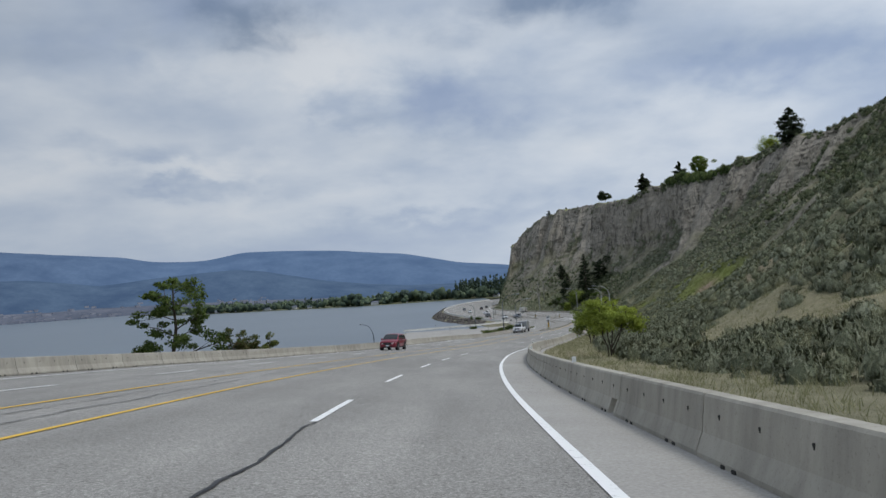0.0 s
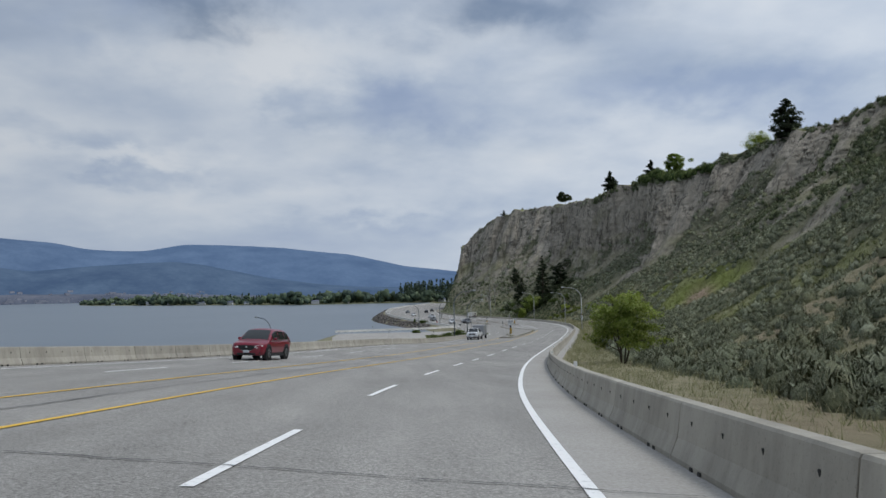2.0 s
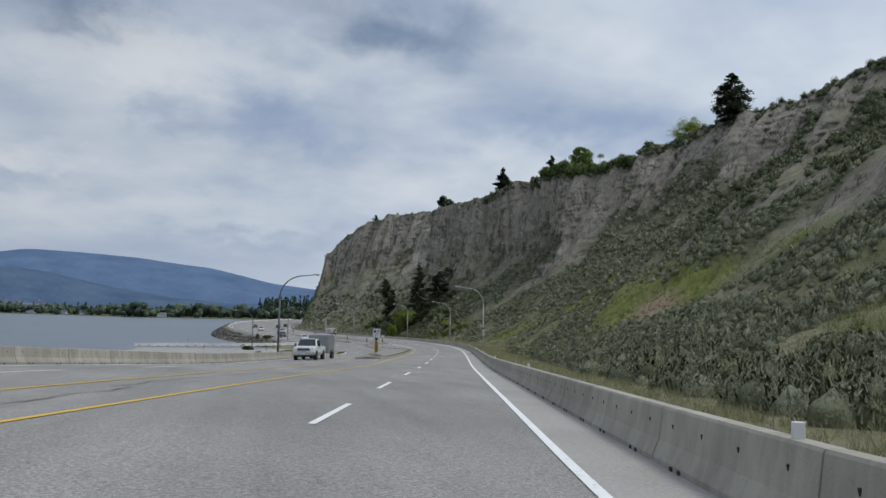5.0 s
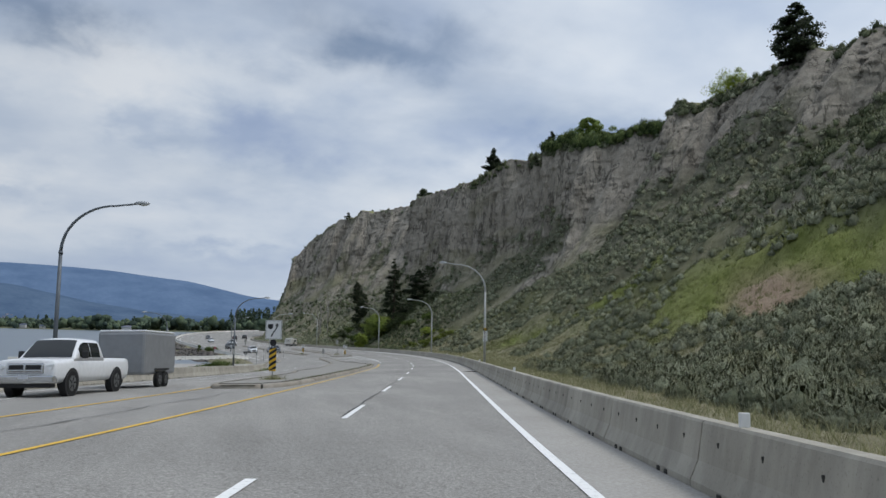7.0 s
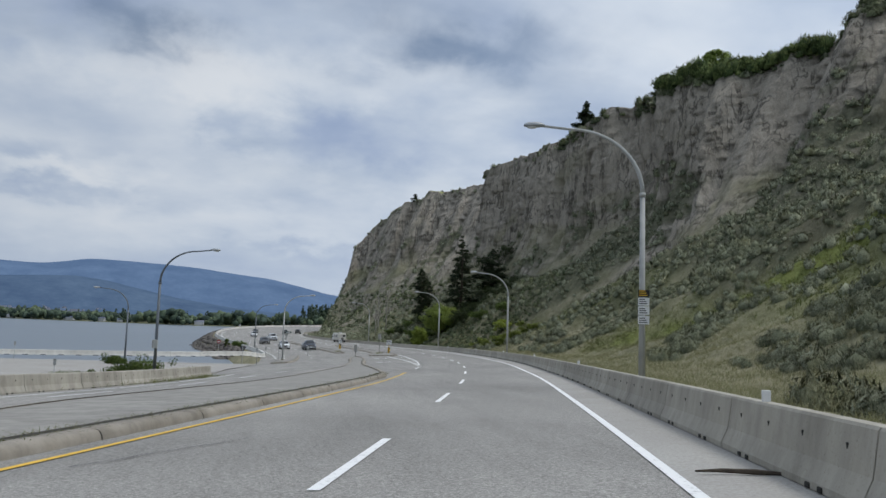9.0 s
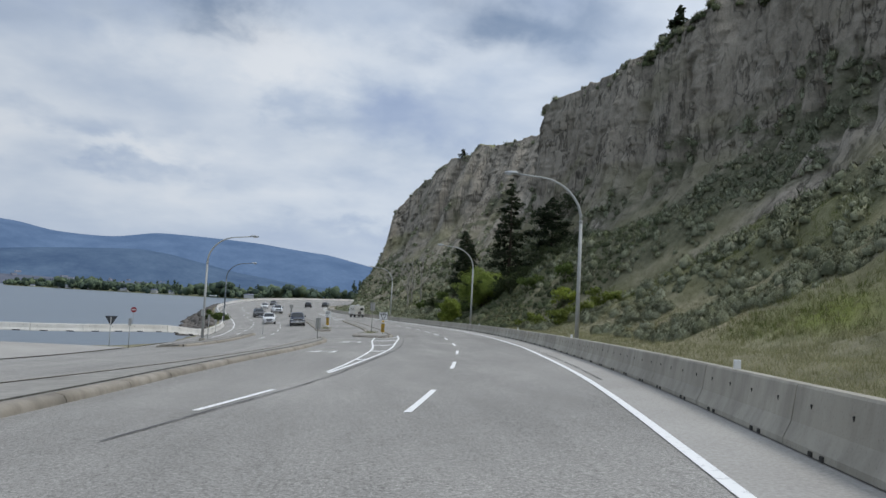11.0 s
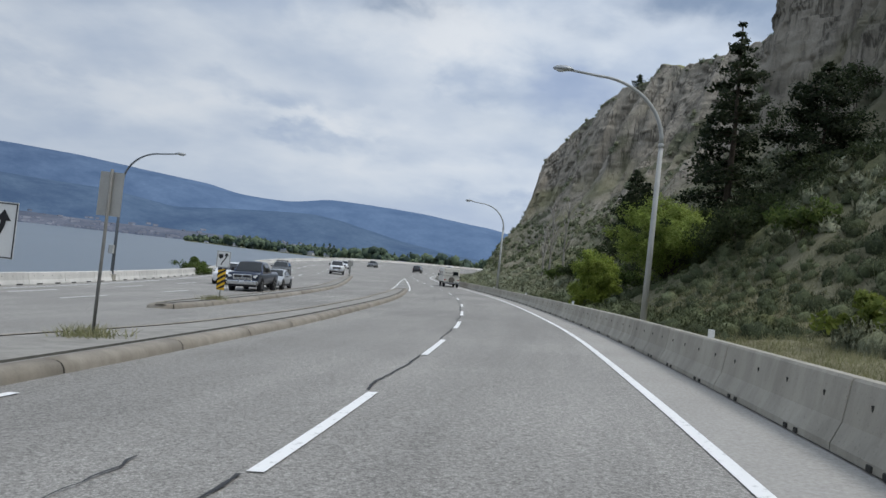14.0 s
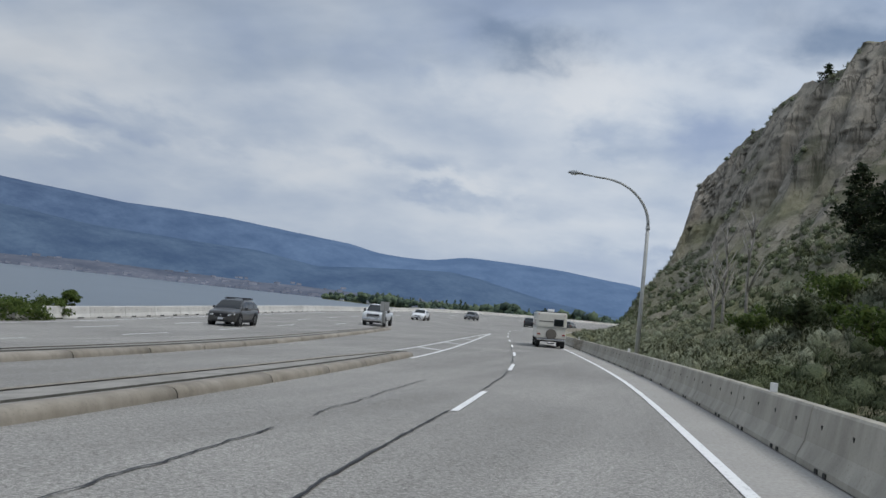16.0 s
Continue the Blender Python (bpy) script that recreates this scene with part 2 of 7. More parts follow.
def make_bluff():
    """Silt cliff with upright runs, sparse grass and bare earth; masks come from the mesh."""
    k = Mat("silt_bluff", 0.95, spec=0.1)
    rock = k.ramp(k.noise(0.09, 6, 0.6), [(0.3, (0.29, 0.26, 0.21)), (0.7, (0.405, 0.367, 0.305))])
    runs = k.ramp(k.noise(0.55, 8, 0.72, (1, 1, 0.09)), [(0.32, 0.58), (0.46, 0.93), (0.7, 1.12)])
    slit = k.ramp(k.noise(0.42, 5, 0.6, (1, 1, 0.11)), [(0.455, 1.0), (0.49, 0.35), (0.505, 0.45), (0.54, 1.0)])
    fade = k.ramp(k.noise(0.16, 3, 0.5), [(0.42, 0.0), (0.55, 1.0)])
    rock = k.mix(fade, rock, k.mix(1.0, rock, slit, "MULTIPLY"))
    cells = k.t.nodes.new("ShaderNodeTexVoronoi")
    cells.feature = "DISTANCE_TO_EDGE"
    cells.inputs["Scale"].default_value = 0.42
    mp = k.t.nodes.new("ShaderNodeMapping")
    mp.inputs["Scale"].default_value = (1, 1, 0.12)
    wob = k.t.nodes.new("ShaderNodeTexNoise")
    wob.inputs["Scale"].default_value, wob.inputs["Detail"].default_value = 0.35, 5
    k.link(k.pos, wob.inputs["Vector"])
    bent = k.mix(0.35, k.pos, k.mix(1.0, wob.outputs["Color"], 9.0, "MULTIPLY"), "ADD")
    k.link(bent, mp.inputs[0])
    k.link(mp.outputs[0], cells.inputs["Vector"])
    crack_ = k.ramp(cells.outputs["Distance"], [(0.0, 0.62), (0.03, 0.85), (0.08, 1.0)])
    rock = k.mix(k.ramp(k.noise(0.12, 4, 0.6), [(0.40, 0.15), (0.6, 1.0)]), rock, k.mix(1.0, rock, crack_, "MULTIPLY"))
    grit = k.ramp(k.noise(3.5, 6, 0.7), [(0.32, 0.84), (0.5, 1.0), (0.7, 1.1)])
    rock = k.mix(1.0, rock, grit, "MULTIPLY")
    beds = k.ramp(k.noise(0.7, 5, 0.6, (0.06, 0.06, 1.3)), [(0.35, 0.96), (0.6, 1.01)])
    rock = k.mix(1.0, k.mix(1.0, rock, runs, "MULTIPLY"), beds, "MULTIPLY")
    soil = k.ramp(k.noise(0.35, 6, 0.65), [(0.3, (0.155, 0.15, 0.09)), (0.5, (0.23, 0.22, 0.14)), (0.72, (0.34, 0.315, 0.22))])
    green = k.ramp(k.noise(0.5, 6, 0.7), [(0.3, (0.13, 0.155, 0.04)), (0.7, (0.26, 0.285, 0.10))])
    dry = k.ramp(k.noise(0.9, 6, 0.7), [(0.3, (0.20, 0.185, 0.11)), (0.7, (0.34, 0.305, 0.20))])
    earth = k.ramp(k.noise(0.8, 6, 0.7), [(0.3, (0.27, 0.20, 0.14)), (0.7, (0.38, 0.295, 0.215))])
    c = k.mix(k.attr("rock"), soil, rock)
    scrub = k.ramp(k.noise(1.3, 6, 0.75), [(0.35, (0.078, 0.082, 0.052)), (0.55, (0.145, 0.148, 0.098)), (0.72, (0.235, 0.228, 0.16))])
    c = k.mix(k.attr("brush"), c, scrub)
    c = k.mix(k.attr("green"), c, green)
    c = k.mix(k.attr("dry"), c, dry)
    c = k.mix(k.attr("earth"), c, earth)
    k.bump(k.noise(1.1, 9, 0.70, (1, 1, 0.22)), 0.8, 0.6)
    return k.done(c)


def leafy(name, a, b, c, rough=0.6):
    k = Mat(name, rough, spec=0.2)
    tone = k.ramp(k.island, [(0.0, a), (0.5, b), (1.0, c)])
    clump = k.ramp(k.noise(0.7, 4), [(0.3, 0.75), (0.7, 1.15)])
    col = k.mix(1.0, tone, clump, "MULTIPLY")
    glow = k.t.nodes.new("ShaderNodeBsdfTranslucent")
    k.link(col, glow.inputs["Color"])
    both = k.t.nodes.new("ShaderNodeMixShader")
    both.inputs[0].default_value = 0.5
    k.link(k.b.outputs[0], both.inputs[1])
    k.link(glow.outputs[0], both.inputs[2])
    k.link(both.outputs[0], k.t.nodes["Material Output"].inputs["Surface"])
    return k.done(col)


def leafy_core(name, a, b, c):
    """Dense small foliage: fine light and dark flecks over clumps that differ in tone."""
    k = Mat(name, 0.8, spec=0.1)
    fleck = k.ramp(k.noise(9, 4, 0.75), [(0.36, 0.72), (0.5, 0.97), (0.64, 1.14)])
    tone = k.ramp(k.island, [(0.0, a), (0.55, b), (1.0, c)])
    clump = k.ramp(k.noise(0.28, 4, 0.6), [(0.32, 0.74), (0.68, 1.16)])
    tone = k.mix(k.ramp(k.noise(0.42, 3), [(0.5, 0.0), (0.72, 0.55)]), tone, k.mix(1.0, tone, (1.12, 0.98, 0.72), "MULTIPLY"))
    k.bump(k.noise(8, 5, 0.75), 1.0, 0.10)
    return k.done(k.mix(1.0, k.mix(1.0, tone, fleck, "MULTIPLY"), clump, "MULTIPLY"))


ASPHALT, SHOULDER = make_asphalt(), make_shoulder()
BARRIER = make_concrete("barrier_concrete", (0.36, 0.335, 0.28), (0.46, 0.432, 0.368))
LAKE_BARRIER = make_concrete("pale_barrier_concrete", (0.60, 0.59, 0.55), (0.72, 0.70, 0.655), 0.88)
KERB = make_concrete("kerb_concrete", (0.275, 0.246, 0.20), (0.365, 0.332, 0.28))
ISLAND = make_concrete("island_paving", (0.29, 0.277, 0.25), (0.365, 0.35, 0.318))
WHITE, YELLOW = make_paint("white_road_paint", (0.80, 0.80, 0.78)), make_paint("yellow_road_paint", (0.70, 0.44, 0.06))
TAR = plain("tar_seal", (0.045, 0.045, 0.045), 0.6, vary=0.4, scale=2)
SILT = plain("joint_dirt", (0.085, 0.08, 0.065), 0.95, vary=0.5, scale=4)
# stands for the shade inside the barrier holes
HOLE = plain("hole_shade", (0.05, 0.048, 0.043), 0.95, vary=0.3)
BLUFF = make_bluff()
# darker copy of the lamp steel, with lack of sun put into its colour
SHADED_STEEL = plain("shaded_steel", (0.17, 0.19, 0.21), 0.55, 0.4, 0.25, 2.0)
STEEL = plain("galvanised_steel", (0.46, 0.47, 0.455), 0.65, 0.1, 0.2, 2.0)
LAMPHEAD = plain("lamp_housing", (0.42, 0.44, 0.45), 0.5, 0.3)
LENS = plain("lamp_lens", (0.6, 0.62, 0.62), 0.2, vary=0.05)
BARK = plain("bark", (0.10, 0.08, 0.06), 0.95, vary=0.5, scale=8)
DEADWOOD = plain("bleached_dead_wood", (0.45, 0.42, 0.38), 0.95, vary=0.4, scale=5)
SAGE = leafy_core("sagebrush_foliage", (0.125, 0.142, 0.088), (0.20, 0.218, 0.142), (0.30, 0.318, 0.225))
SHRUB_CORE = leafy_core("scrub_foliage", (0.10, 0.115, 0.07), (0.205, 0.225, 0.145), (0.34, 0.355, 0.25))
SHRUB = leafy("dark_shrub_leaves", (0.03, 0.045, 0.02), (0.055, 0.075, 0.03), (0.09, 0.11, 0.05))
GRASS = leafy("dry_verge_grass", (0.18, 0.19, 0.09), (0.30, 0.295, 0.16), (0.42, 0.395, 0.25))
FRESH = leafy("fresh_yellow_green_leaves", (0.23, 0.29, 0.045), (0.33, 0.40, 0.065), (0.44, 0.51, 0.11))
MID = leafy("mid_green_leaves", (0.05, 0.08, 0.02), (0.10, 0.15, 0.035), (0.17, 0.22, 0.06))
NEEDLE = leafy("pine_needles", (0.015, 0.025, 0.012), (0.03, 0.045, 0.02), (0.06, 0.075, 0.035))
# leaf tones lifted towards blue, with distance haze put into the colour
FARWOOD = leafy_core("far_wood_leaves", (0.045, 0.066, 0.055), (0.08, 0.112, 0.075), (0.135, 0.172, 0.10))
STONE = make_concrete("shore_boulders", (0.10, 0.09, 0.08), (0.20, 0.18, 0.16))


def make_water():
    k = Mat("lake_water", 0.34, spec=0.5)
    k.bump(k.noise(0.35, 6, 0.65, (1, 0.6, 1)), 0.35, 0.5)
    return k.done(k.ramp(k.noise(0.01, 4), [(0.3, (0.085, 0.112, 0.137)), (0.7, (0.105, 0.134, 0.16))]))


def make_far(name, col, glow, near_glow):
    """A far hillside of wooded blotches; the blue air haze is added as emission, weaker where the range stands nearer.
    """
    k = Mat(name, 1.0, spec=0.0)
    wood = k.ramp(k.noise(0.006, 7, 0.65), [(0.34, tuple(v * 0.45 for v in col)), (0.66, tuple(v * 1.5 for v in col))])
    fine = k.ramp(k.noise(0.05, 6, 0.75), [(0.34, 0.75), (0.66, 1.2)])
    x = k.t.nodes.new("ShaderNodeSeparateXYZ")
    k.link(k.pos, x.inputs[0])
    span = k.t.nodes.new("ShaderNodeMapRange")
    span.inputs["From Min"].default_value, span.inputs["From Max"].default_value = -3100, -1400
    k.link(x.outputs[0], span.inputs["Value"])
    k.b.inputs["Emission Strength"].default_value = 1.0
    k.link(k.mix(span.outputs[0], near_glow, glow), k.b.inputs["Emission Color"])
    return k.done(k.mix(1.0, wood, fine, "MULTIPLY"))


WATER = make_water()
# blue emission in these materials stands for the haze of distance
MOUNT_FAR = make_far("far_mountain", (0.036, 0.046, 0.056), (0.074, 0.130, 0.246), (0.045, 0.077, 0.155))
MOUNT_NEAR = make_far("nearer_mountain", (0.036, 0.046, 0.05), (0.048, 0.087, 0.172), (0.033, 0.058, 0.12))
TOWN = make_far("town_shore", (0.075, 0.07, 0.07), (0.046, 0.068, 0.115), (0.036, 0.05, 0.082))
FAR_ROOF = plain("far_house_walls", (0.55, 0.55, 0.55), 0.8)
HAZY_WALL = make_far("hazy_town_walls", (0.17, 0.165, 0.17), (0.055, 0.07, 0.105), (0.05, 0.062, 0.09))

# ---- building helpers ----


def mesh_of(name, verts, faces, mat, smooth=False):
    me = bpy.data.meshes.new(name)
    me.from_pydata([tuple(map(float, v)) for v in verts], [], [tuple(map(int, f)) for f in faces])
    me.materials.append(mat)
    if smooth:
        me.polygons.foreach_set("use_smooth", [True] * len(me.polygons))
    me.update()
    return me


def from_bm(name, bm, mat, smooth=False):
    me = bpy.data.meshes.new(name)
    bm.to_mesh(me)
    bm.free()
    me.materials.append(mat)
    if smooth:
        me.polygons.foreach_set("use_smooth", [True] * len(me.polygons))
    return me


def part(name, data, mat, parent, label=""):
    """Links a bmesh or mesh as one object under its thing."""
    ob = new(name, data if isinstance(data, bpy.types.Mesh) else from_bm(name, data, mat))
    ob.parent = parent
    if label:
        ob["label"] = label
    return ob


def empty(name, m, label, category, group="", kind=""):
    ob = new(name)
    ob.matrix_world = m
    return tagged(ob, label, category, group, kind)


def box(bm, x0, x1, y0, y1, z0, z1, bev=0.0):
    r = bmesh.ops.create_cube(bm, size=1.0)
    vs = r["verts"]
    for v in vs:
        v.co = Vector(((x0 + x1) / 2 + v.co.x * (x1 - x0), (y0 + y1) / 2 + v.co.y * (y1 - y0), (z0 + z1) / 2 + v.co.z * (z1 - z0)))
    if bev:
        es = list({e for v in vs for e in v.link_edges})
        bmesh.ops.bevel(bm, geom=es, offset=bev, segments=2, affect="EDGES", profile=0.5)
    return vs


def boxed(x0, x1, y0, y1, z0, z1, bev=0.0):
    bm = bmesh.new()
    box(bm, x0, x1, y0, y1, z0, z1, bev)
    return bm


def tube(points, radii, sides=8, cap=True):
    """Verts and faces of a round bar along points."""
    pts = [Vector(p) for p in points]
    verts, faces = [], []
    for i, p in enumerate(pts):
        d = (pts[min(i + 1, len(pts) - 1)] - pts[max(i - 1, 0)]).normalized()
        a = d.orthogonal().normalized() if i == 0 else (a - d * a.dot(d)).normalized()
        b = d.cross(a)
        for k in range(sides):
            w = 2 * math.pi * k / sides
            verts.append(p + (a * math.cos(w) + b * math.sin(w)) * radii[i])
    for i in range(len(pts) - 1):
        for k in range(sides):
            k2 = (k + 1) % sides
            faces.append((i * sides + k, i * sides + k2, (i + 1) * sides + k2, (i + 1) * sides + k))
    if cap:
        faces.append(tuple(range(sides))[::-1])
        faces.append(tuple((len(pts) - 1) * sides + k for k in range(sides)))
    return verts, faces


def join(pieces):
    verts, faces = [], []
    for v, f in pieces:
        n = len(verts)
        verts += list(v)
        faces += [tuple(i + n for i in q) for q in f]
    return verts, faces


def grid(points):
    """Faces over a rows x columns x 3 array."""
    r, c, _ = points.shape
    i = np.arange(r * c).reshape(r, c)
    return points.reshape(-1, 3), np.stack([i[:-1, :-1], i[:-1, 1:], i[1:, 1:], i[1:, :-1]], -1).reshape(-1, 4)


def fast_mesh(name, verts, faces, mat, smooth=False, normals=None):
    """A mesh from arrays of verts and of triangles or quads."""
    me = bpy.data.meshes.new(name)
    verts, faces = np.asarray(verts, np.float32), np.asarray(faces, np.int32)
    n, k = faces.shape
    me.vertices.add(len(verts))
    me.vertices.foreach_set("co", verts.ravel())
    me.loops.add(n * k)
    me.loops.foreach_set("vertex_index", faces.ravel())
    me.polygons.add(n)
    me.polygons.foreach_set("loop_start", np.arange(0, n * k, k, dtype=np.int32))
    me.polygons.foreach_set("loop_total", np.full(n, k, np.int32))
    if smooth:
        me.polygons.foreach_set("use_smooth", np.ones(n, bool))
    me.materials.append(mat)
    me.update(calc_edges=True)
    if normals is not None:
        me.normals_split_custom_set_from_vertices(normals.tolist())
    return me

# ---- road surface and markings ----
LAKE = -20.0
LEFT_Y, LEFT_U = [-46, 130, 190, 215, 236, 262, 300, 330, 360, 395, 440, 480, 640], [-18.6, -18.6, -18.4, -19.4, -21.0, -25.5, -26.4, -27.2, -28.4, -28.4, -27.6, -27.5, -27.5]


def left_u(y):
    return np.interp(y, LEFT_Y, LEFT_U)


ys = np.arange(-46, 638, 2.0)
cross = np.linspace(0, 1, 14)
pts = np.stack([spot(ys, left_u(ys) - 0.6 + (0.05 - (left_u(ys) - 0.6)) * f) for f in cross], 1)
v, f = grid(pts)
road = tagged(new("road", fast_mesh("road", v, f, ASPHALT, True)), "worn grey asphalt highway with four lanes and patched cracks", "road", kind="structure")
pts = np.stack([spot(ys, 0.05 + 2.5 * f, 0.0) for f in (0, 0.5, 1)], 1)
v, f = grid(pts)
part("shoulder", fast_mesh("shoulder", v, f, SHOULDER, True), None, road, "pale worn asphalt shoulder beside the barrier")


def stripe(name, y0, y1, u, width, mat, parent, label="", h=0.012, step=1.0, taper=None):
    n = max(2, int(abs(y1 - y0) / step) + 1)
    yy = np.linspace(y0, y1, n)
    uu = u(yy) if callable(u) else np.full(n, float(u))
    v, f = grid(np.stack([spot(yy, uu - width / 2, h), spot(yy, uu + width / 2, h)], 1))
    return part(name, fast_mesh(name, v, f, mat), None, parent, label)


stripe("edge_line", -46, 638, 0.0, 0.14, WHITE, road, "solid white edge line")
STARTS = [18.2, 29.0, 39.9, 49.8, 60.6, 71.2, 81.4, 91.3, 101.9, 112.2, 122.5, 134.5, 146.8, 158.9, 170.2, 181.0, 191.9, 204.3, 215.4, 227.3, 239.2, 251.1, 261.8, 273.0,
          285.0, 296.4, 305.8, 314.9, 324.0, 334.4, 347.0, 360.0]
for y0 in [18.4 - 10.6 * i for i in range(1, 6)] + STARTS + [360.2 + 11.0 * i for i in range(1, 20)]:
    stripe("lane_dash", y0, y0 + 4.2, -3.52, 0.13, WHITE, road)
stripe("yellow_line", -46, 172, -7.25, 0.13, YELLOW, road, "solid yellow centre line")
stripe("yellow_line", 172, 232, -7.22, 0.12, YELLOW, road)
stripe("yellow_line", -46, 176, lambda y: np.interp(y, [0, 106, 175], [-9.9, -10.2, -11.1]), 0.13, YELLOW, road)
stripe("left_edge_line", -46, 238, lambda y: left_u(y) + 1.5, 0.13, WHITE, road)
stripe("left_edge_line", 306, 600, lambda y: left_u(y) + 1.6, 0.13, WHITE, road)
for i in range(26):
    y0 = -30 + 10.8 * i
    stripe("lane_dash", y0, y0 + 4.2, (lambda y: np.interp(y, [34, 120, 180, 240], [-13.1, -14.2, -15.0, -17.2])), 0.13, WHITE, road)
for i in range(20):
    y0 = 300 + 10.8 * i
    stripe("lane_dash", y0, y0 + 4.2, -19.65 if y0 < 395 else -18.0, 0.13, WHITE, road)
    stripe("lane_dash", y0 + 3, y0 + 7.2, -23.6 if y0 < 395 else -22, 0.13, WHITE, road)
# hatched gore before the second island, and the one behind it
stripe("lane_dash", 239.4, 243.6, -7.05, 0.14, WHITE, road)
stripe("gore_line", 249.6, 299, lambda y: np.interp(y, [249, 260, 280, 299], [-7.08, -7.12, -7.3, -7.15]), 0.14, WHITE, road, "solid white gore line")
stripe("gore_line", 250.2, 296, lambda y: np.interp(y, [250, 254, 261, 270, 280, 286, 296], [-7.22, -7.36, -7.72, -8.2, -8.85, -9.2, -9.25]), 0.12, WHITE, road)
stripe("gore_line", 363, 411, lambda y: np.interp(y, [363, 411], [-7.3, -5.2]), 0.14, WHITE, road)
stripe("gore_line", 365, 411, lambda y: np.interp(y, [365, 390, 411], [-9.0, -7.2, -5.3]), 0.12, WHITE, road)


def quad_mark(name, corners, parent, mat, h=0.014):
    v = [spot(y, u, h) for y, u in corners]
    return part(name, mesh_of(name, v, [tuple(range(len(v)))], mat), None, parent)


# chevrons inside the gores: a broad arm to the far line, a thin one to the near line
for y0, a, b in ((258.2, -7.6, -7.12), (267.5, -8.1, -7.2), (276.8, -8.65, -7.28), (286.2, -9.2, -7.25), (293.5, -9.2, -7.2)):
    w = abs(b - a)
    quad_mark("gore_bar", [(y0, a), (y0 + 0.75, a), (y0 - 0.15, a + w * 0.5), (y0 - 1.0, a + w * 0.62)], road, WHITE)
    quad_mark("gore_bar", [(y0 - 1.0, a + w * 0.62), (y0 - 0.15, a + w * 0.5), (y0 + 0.55, b), (y0 + 0.1, b)], road, WHITE)
for y0, a, b in ((373, -8.4, -6.9), (382, -7.9, -6.5), (391, -7.1, -6.1), (400, -6.2, -5.7)):
    quad_mark("gore_bar", [(y0, a), (y0 + 0.5, a), (y0 - 1.6, b), (y0 - 2.1, b)], road, WHITE)
# left-turn arrows in the bay
for y0 in (266.5, 283.0):
    u0 = -10.0
    quad_mark("turn_arrow", [(y0, u0 - 0.1), (y0, u0 + 0.1), (y0 + 2.2, u0 + 0.1), (y0 + 2.4, u0 - 0.9), (y0 + 2.1, u0 - 0.9), (y0 + 1.9, u0 - 0.1)], road, WHITE)
    quad_mark("turn_arrow", [(y0 + 1.5, u0 - 0.85), (y0 + 2.25, u0 - 1.7), (y0 + 3.0, u0 - 0.85)], road, WHITE)


def crack(y0, u0, y1, u1, width=0.06, wob=0.12, seed=0, n=40):
    """A wandering tar-filled crack."""
    rng = np.random.RandomState(seed)
    t = np.linspace(0, 1, n)
    wa = np.cumsum(rng.randn(n)) * wob / 14
    wa -= np.linspace(wa[0], wa[-1], n)
    long_way = abs(y1 - y0) > abs(u1 - u0)
    yy, uu = y0 + (y1 - y0) * t, u0 + (u1 - u0) * t
    if long_way:
        uu = uu + wa
    else:
        yy = yy + wa
    w = width * 0.5 * (0.4 + 0.9 * rng.rand(n)) / 2
    a, b = ((spot(yy, uu - w, 0.018), spot(yy, uu + w, 0.018)) if long_way else (spot(yy - w, uu, 0.018), spot(yy + w, uu, 0.018)))
    v, f = grid(np.stack([a, b], 1))
    part("tar_crack", fast_mesh("tar_crack", v, f, TAR), None, road)


# cracks along the lane joint
crack(8, -3.35, 18.1, -3.45, 0.10, 0.4, 1)
for i, (a, b) in enumerate(((85.8, 91.3), (159.5, 170.0), (174.6, 180.9), (289.4, 296.3), (300.8, 305.7), (310.2, 314.8), (319.2, 323.9), (328.2, 334.3), (338.8, 346.9), (351.4, 359.9), (364.4, 370.9), (375.4, 382))):
    crack(a, -3.62, b, -3.60, 0.09, 0.15, 20 + i, 50)
# cracks across the lanes, as they come along the road
for i, (a, ua, b, ub) in enumerate(((34.3, -9.0, 33.6, -3.3), (33.6, -3.3, 32.5, 1.1), (34.0, -7.0, 35.6, -6.3), (51.6, -9.0, 50.9, -3.5), (50.9, -3.5, 50.2, 1.0), (75.8, -9.9, 77.7, -6.1), (77.7, -6.1, 79.4, -3.0), (79.2, -2.2, 80.4, -1.0),
                                    (106.1, -12.0, 105.8, -9.3), (105.8, -9.3, 105.4, 1.2), (264.5, -5.6, 265.2, -2.5), (265.2, -2.5, 267.0, 1.2), (286.5, -6.0, 286.8, 0.0), (316.7, -7.0, 317.9, 0.8), (314.5, -2.6, 314.4, 0.6),
                                    (319.5, -7.0, 319.6, 0.9), (353.2, -0.4, 352.8, 0.9), (193, -6.6, 196, -5.6))):
    crack(a, ua, b, ub, 0.06, 0.22, 50 + i)
# cracks between the yellow lines and in the outer lanes
crack(15, -8.2, 36, -8.6, 0.10, 0.7, 3)
crack(14, -9.2, 33, -8.9, 0.08, 0.5, 4)
crack(40, -8.4, 118, -8.8, 0.10, 0.8, 5, 120)
crack(118, -9.3, 170, -9.0, 0.09, 0.8, 6, 80)
crack(236, -6.75, 297, -6.85, 0.08, 0.15, 12, 110)
crack(287.0, -4.25, 290.3, -4.5, 0.05, 0.4, 17)
crack(290.3, -4.5, 296.6, -4.5, 0.05, 0.4, 18)
crack(338, -5.2, 343.6, -5.2, 0.07, 0.3, 33)
crack(345, -5.2, 353.2, -5.2, 0.06, 0.4, 34)
crack(266.4, 0.29, 246, 0.33, 0.06, 0.1, 15)
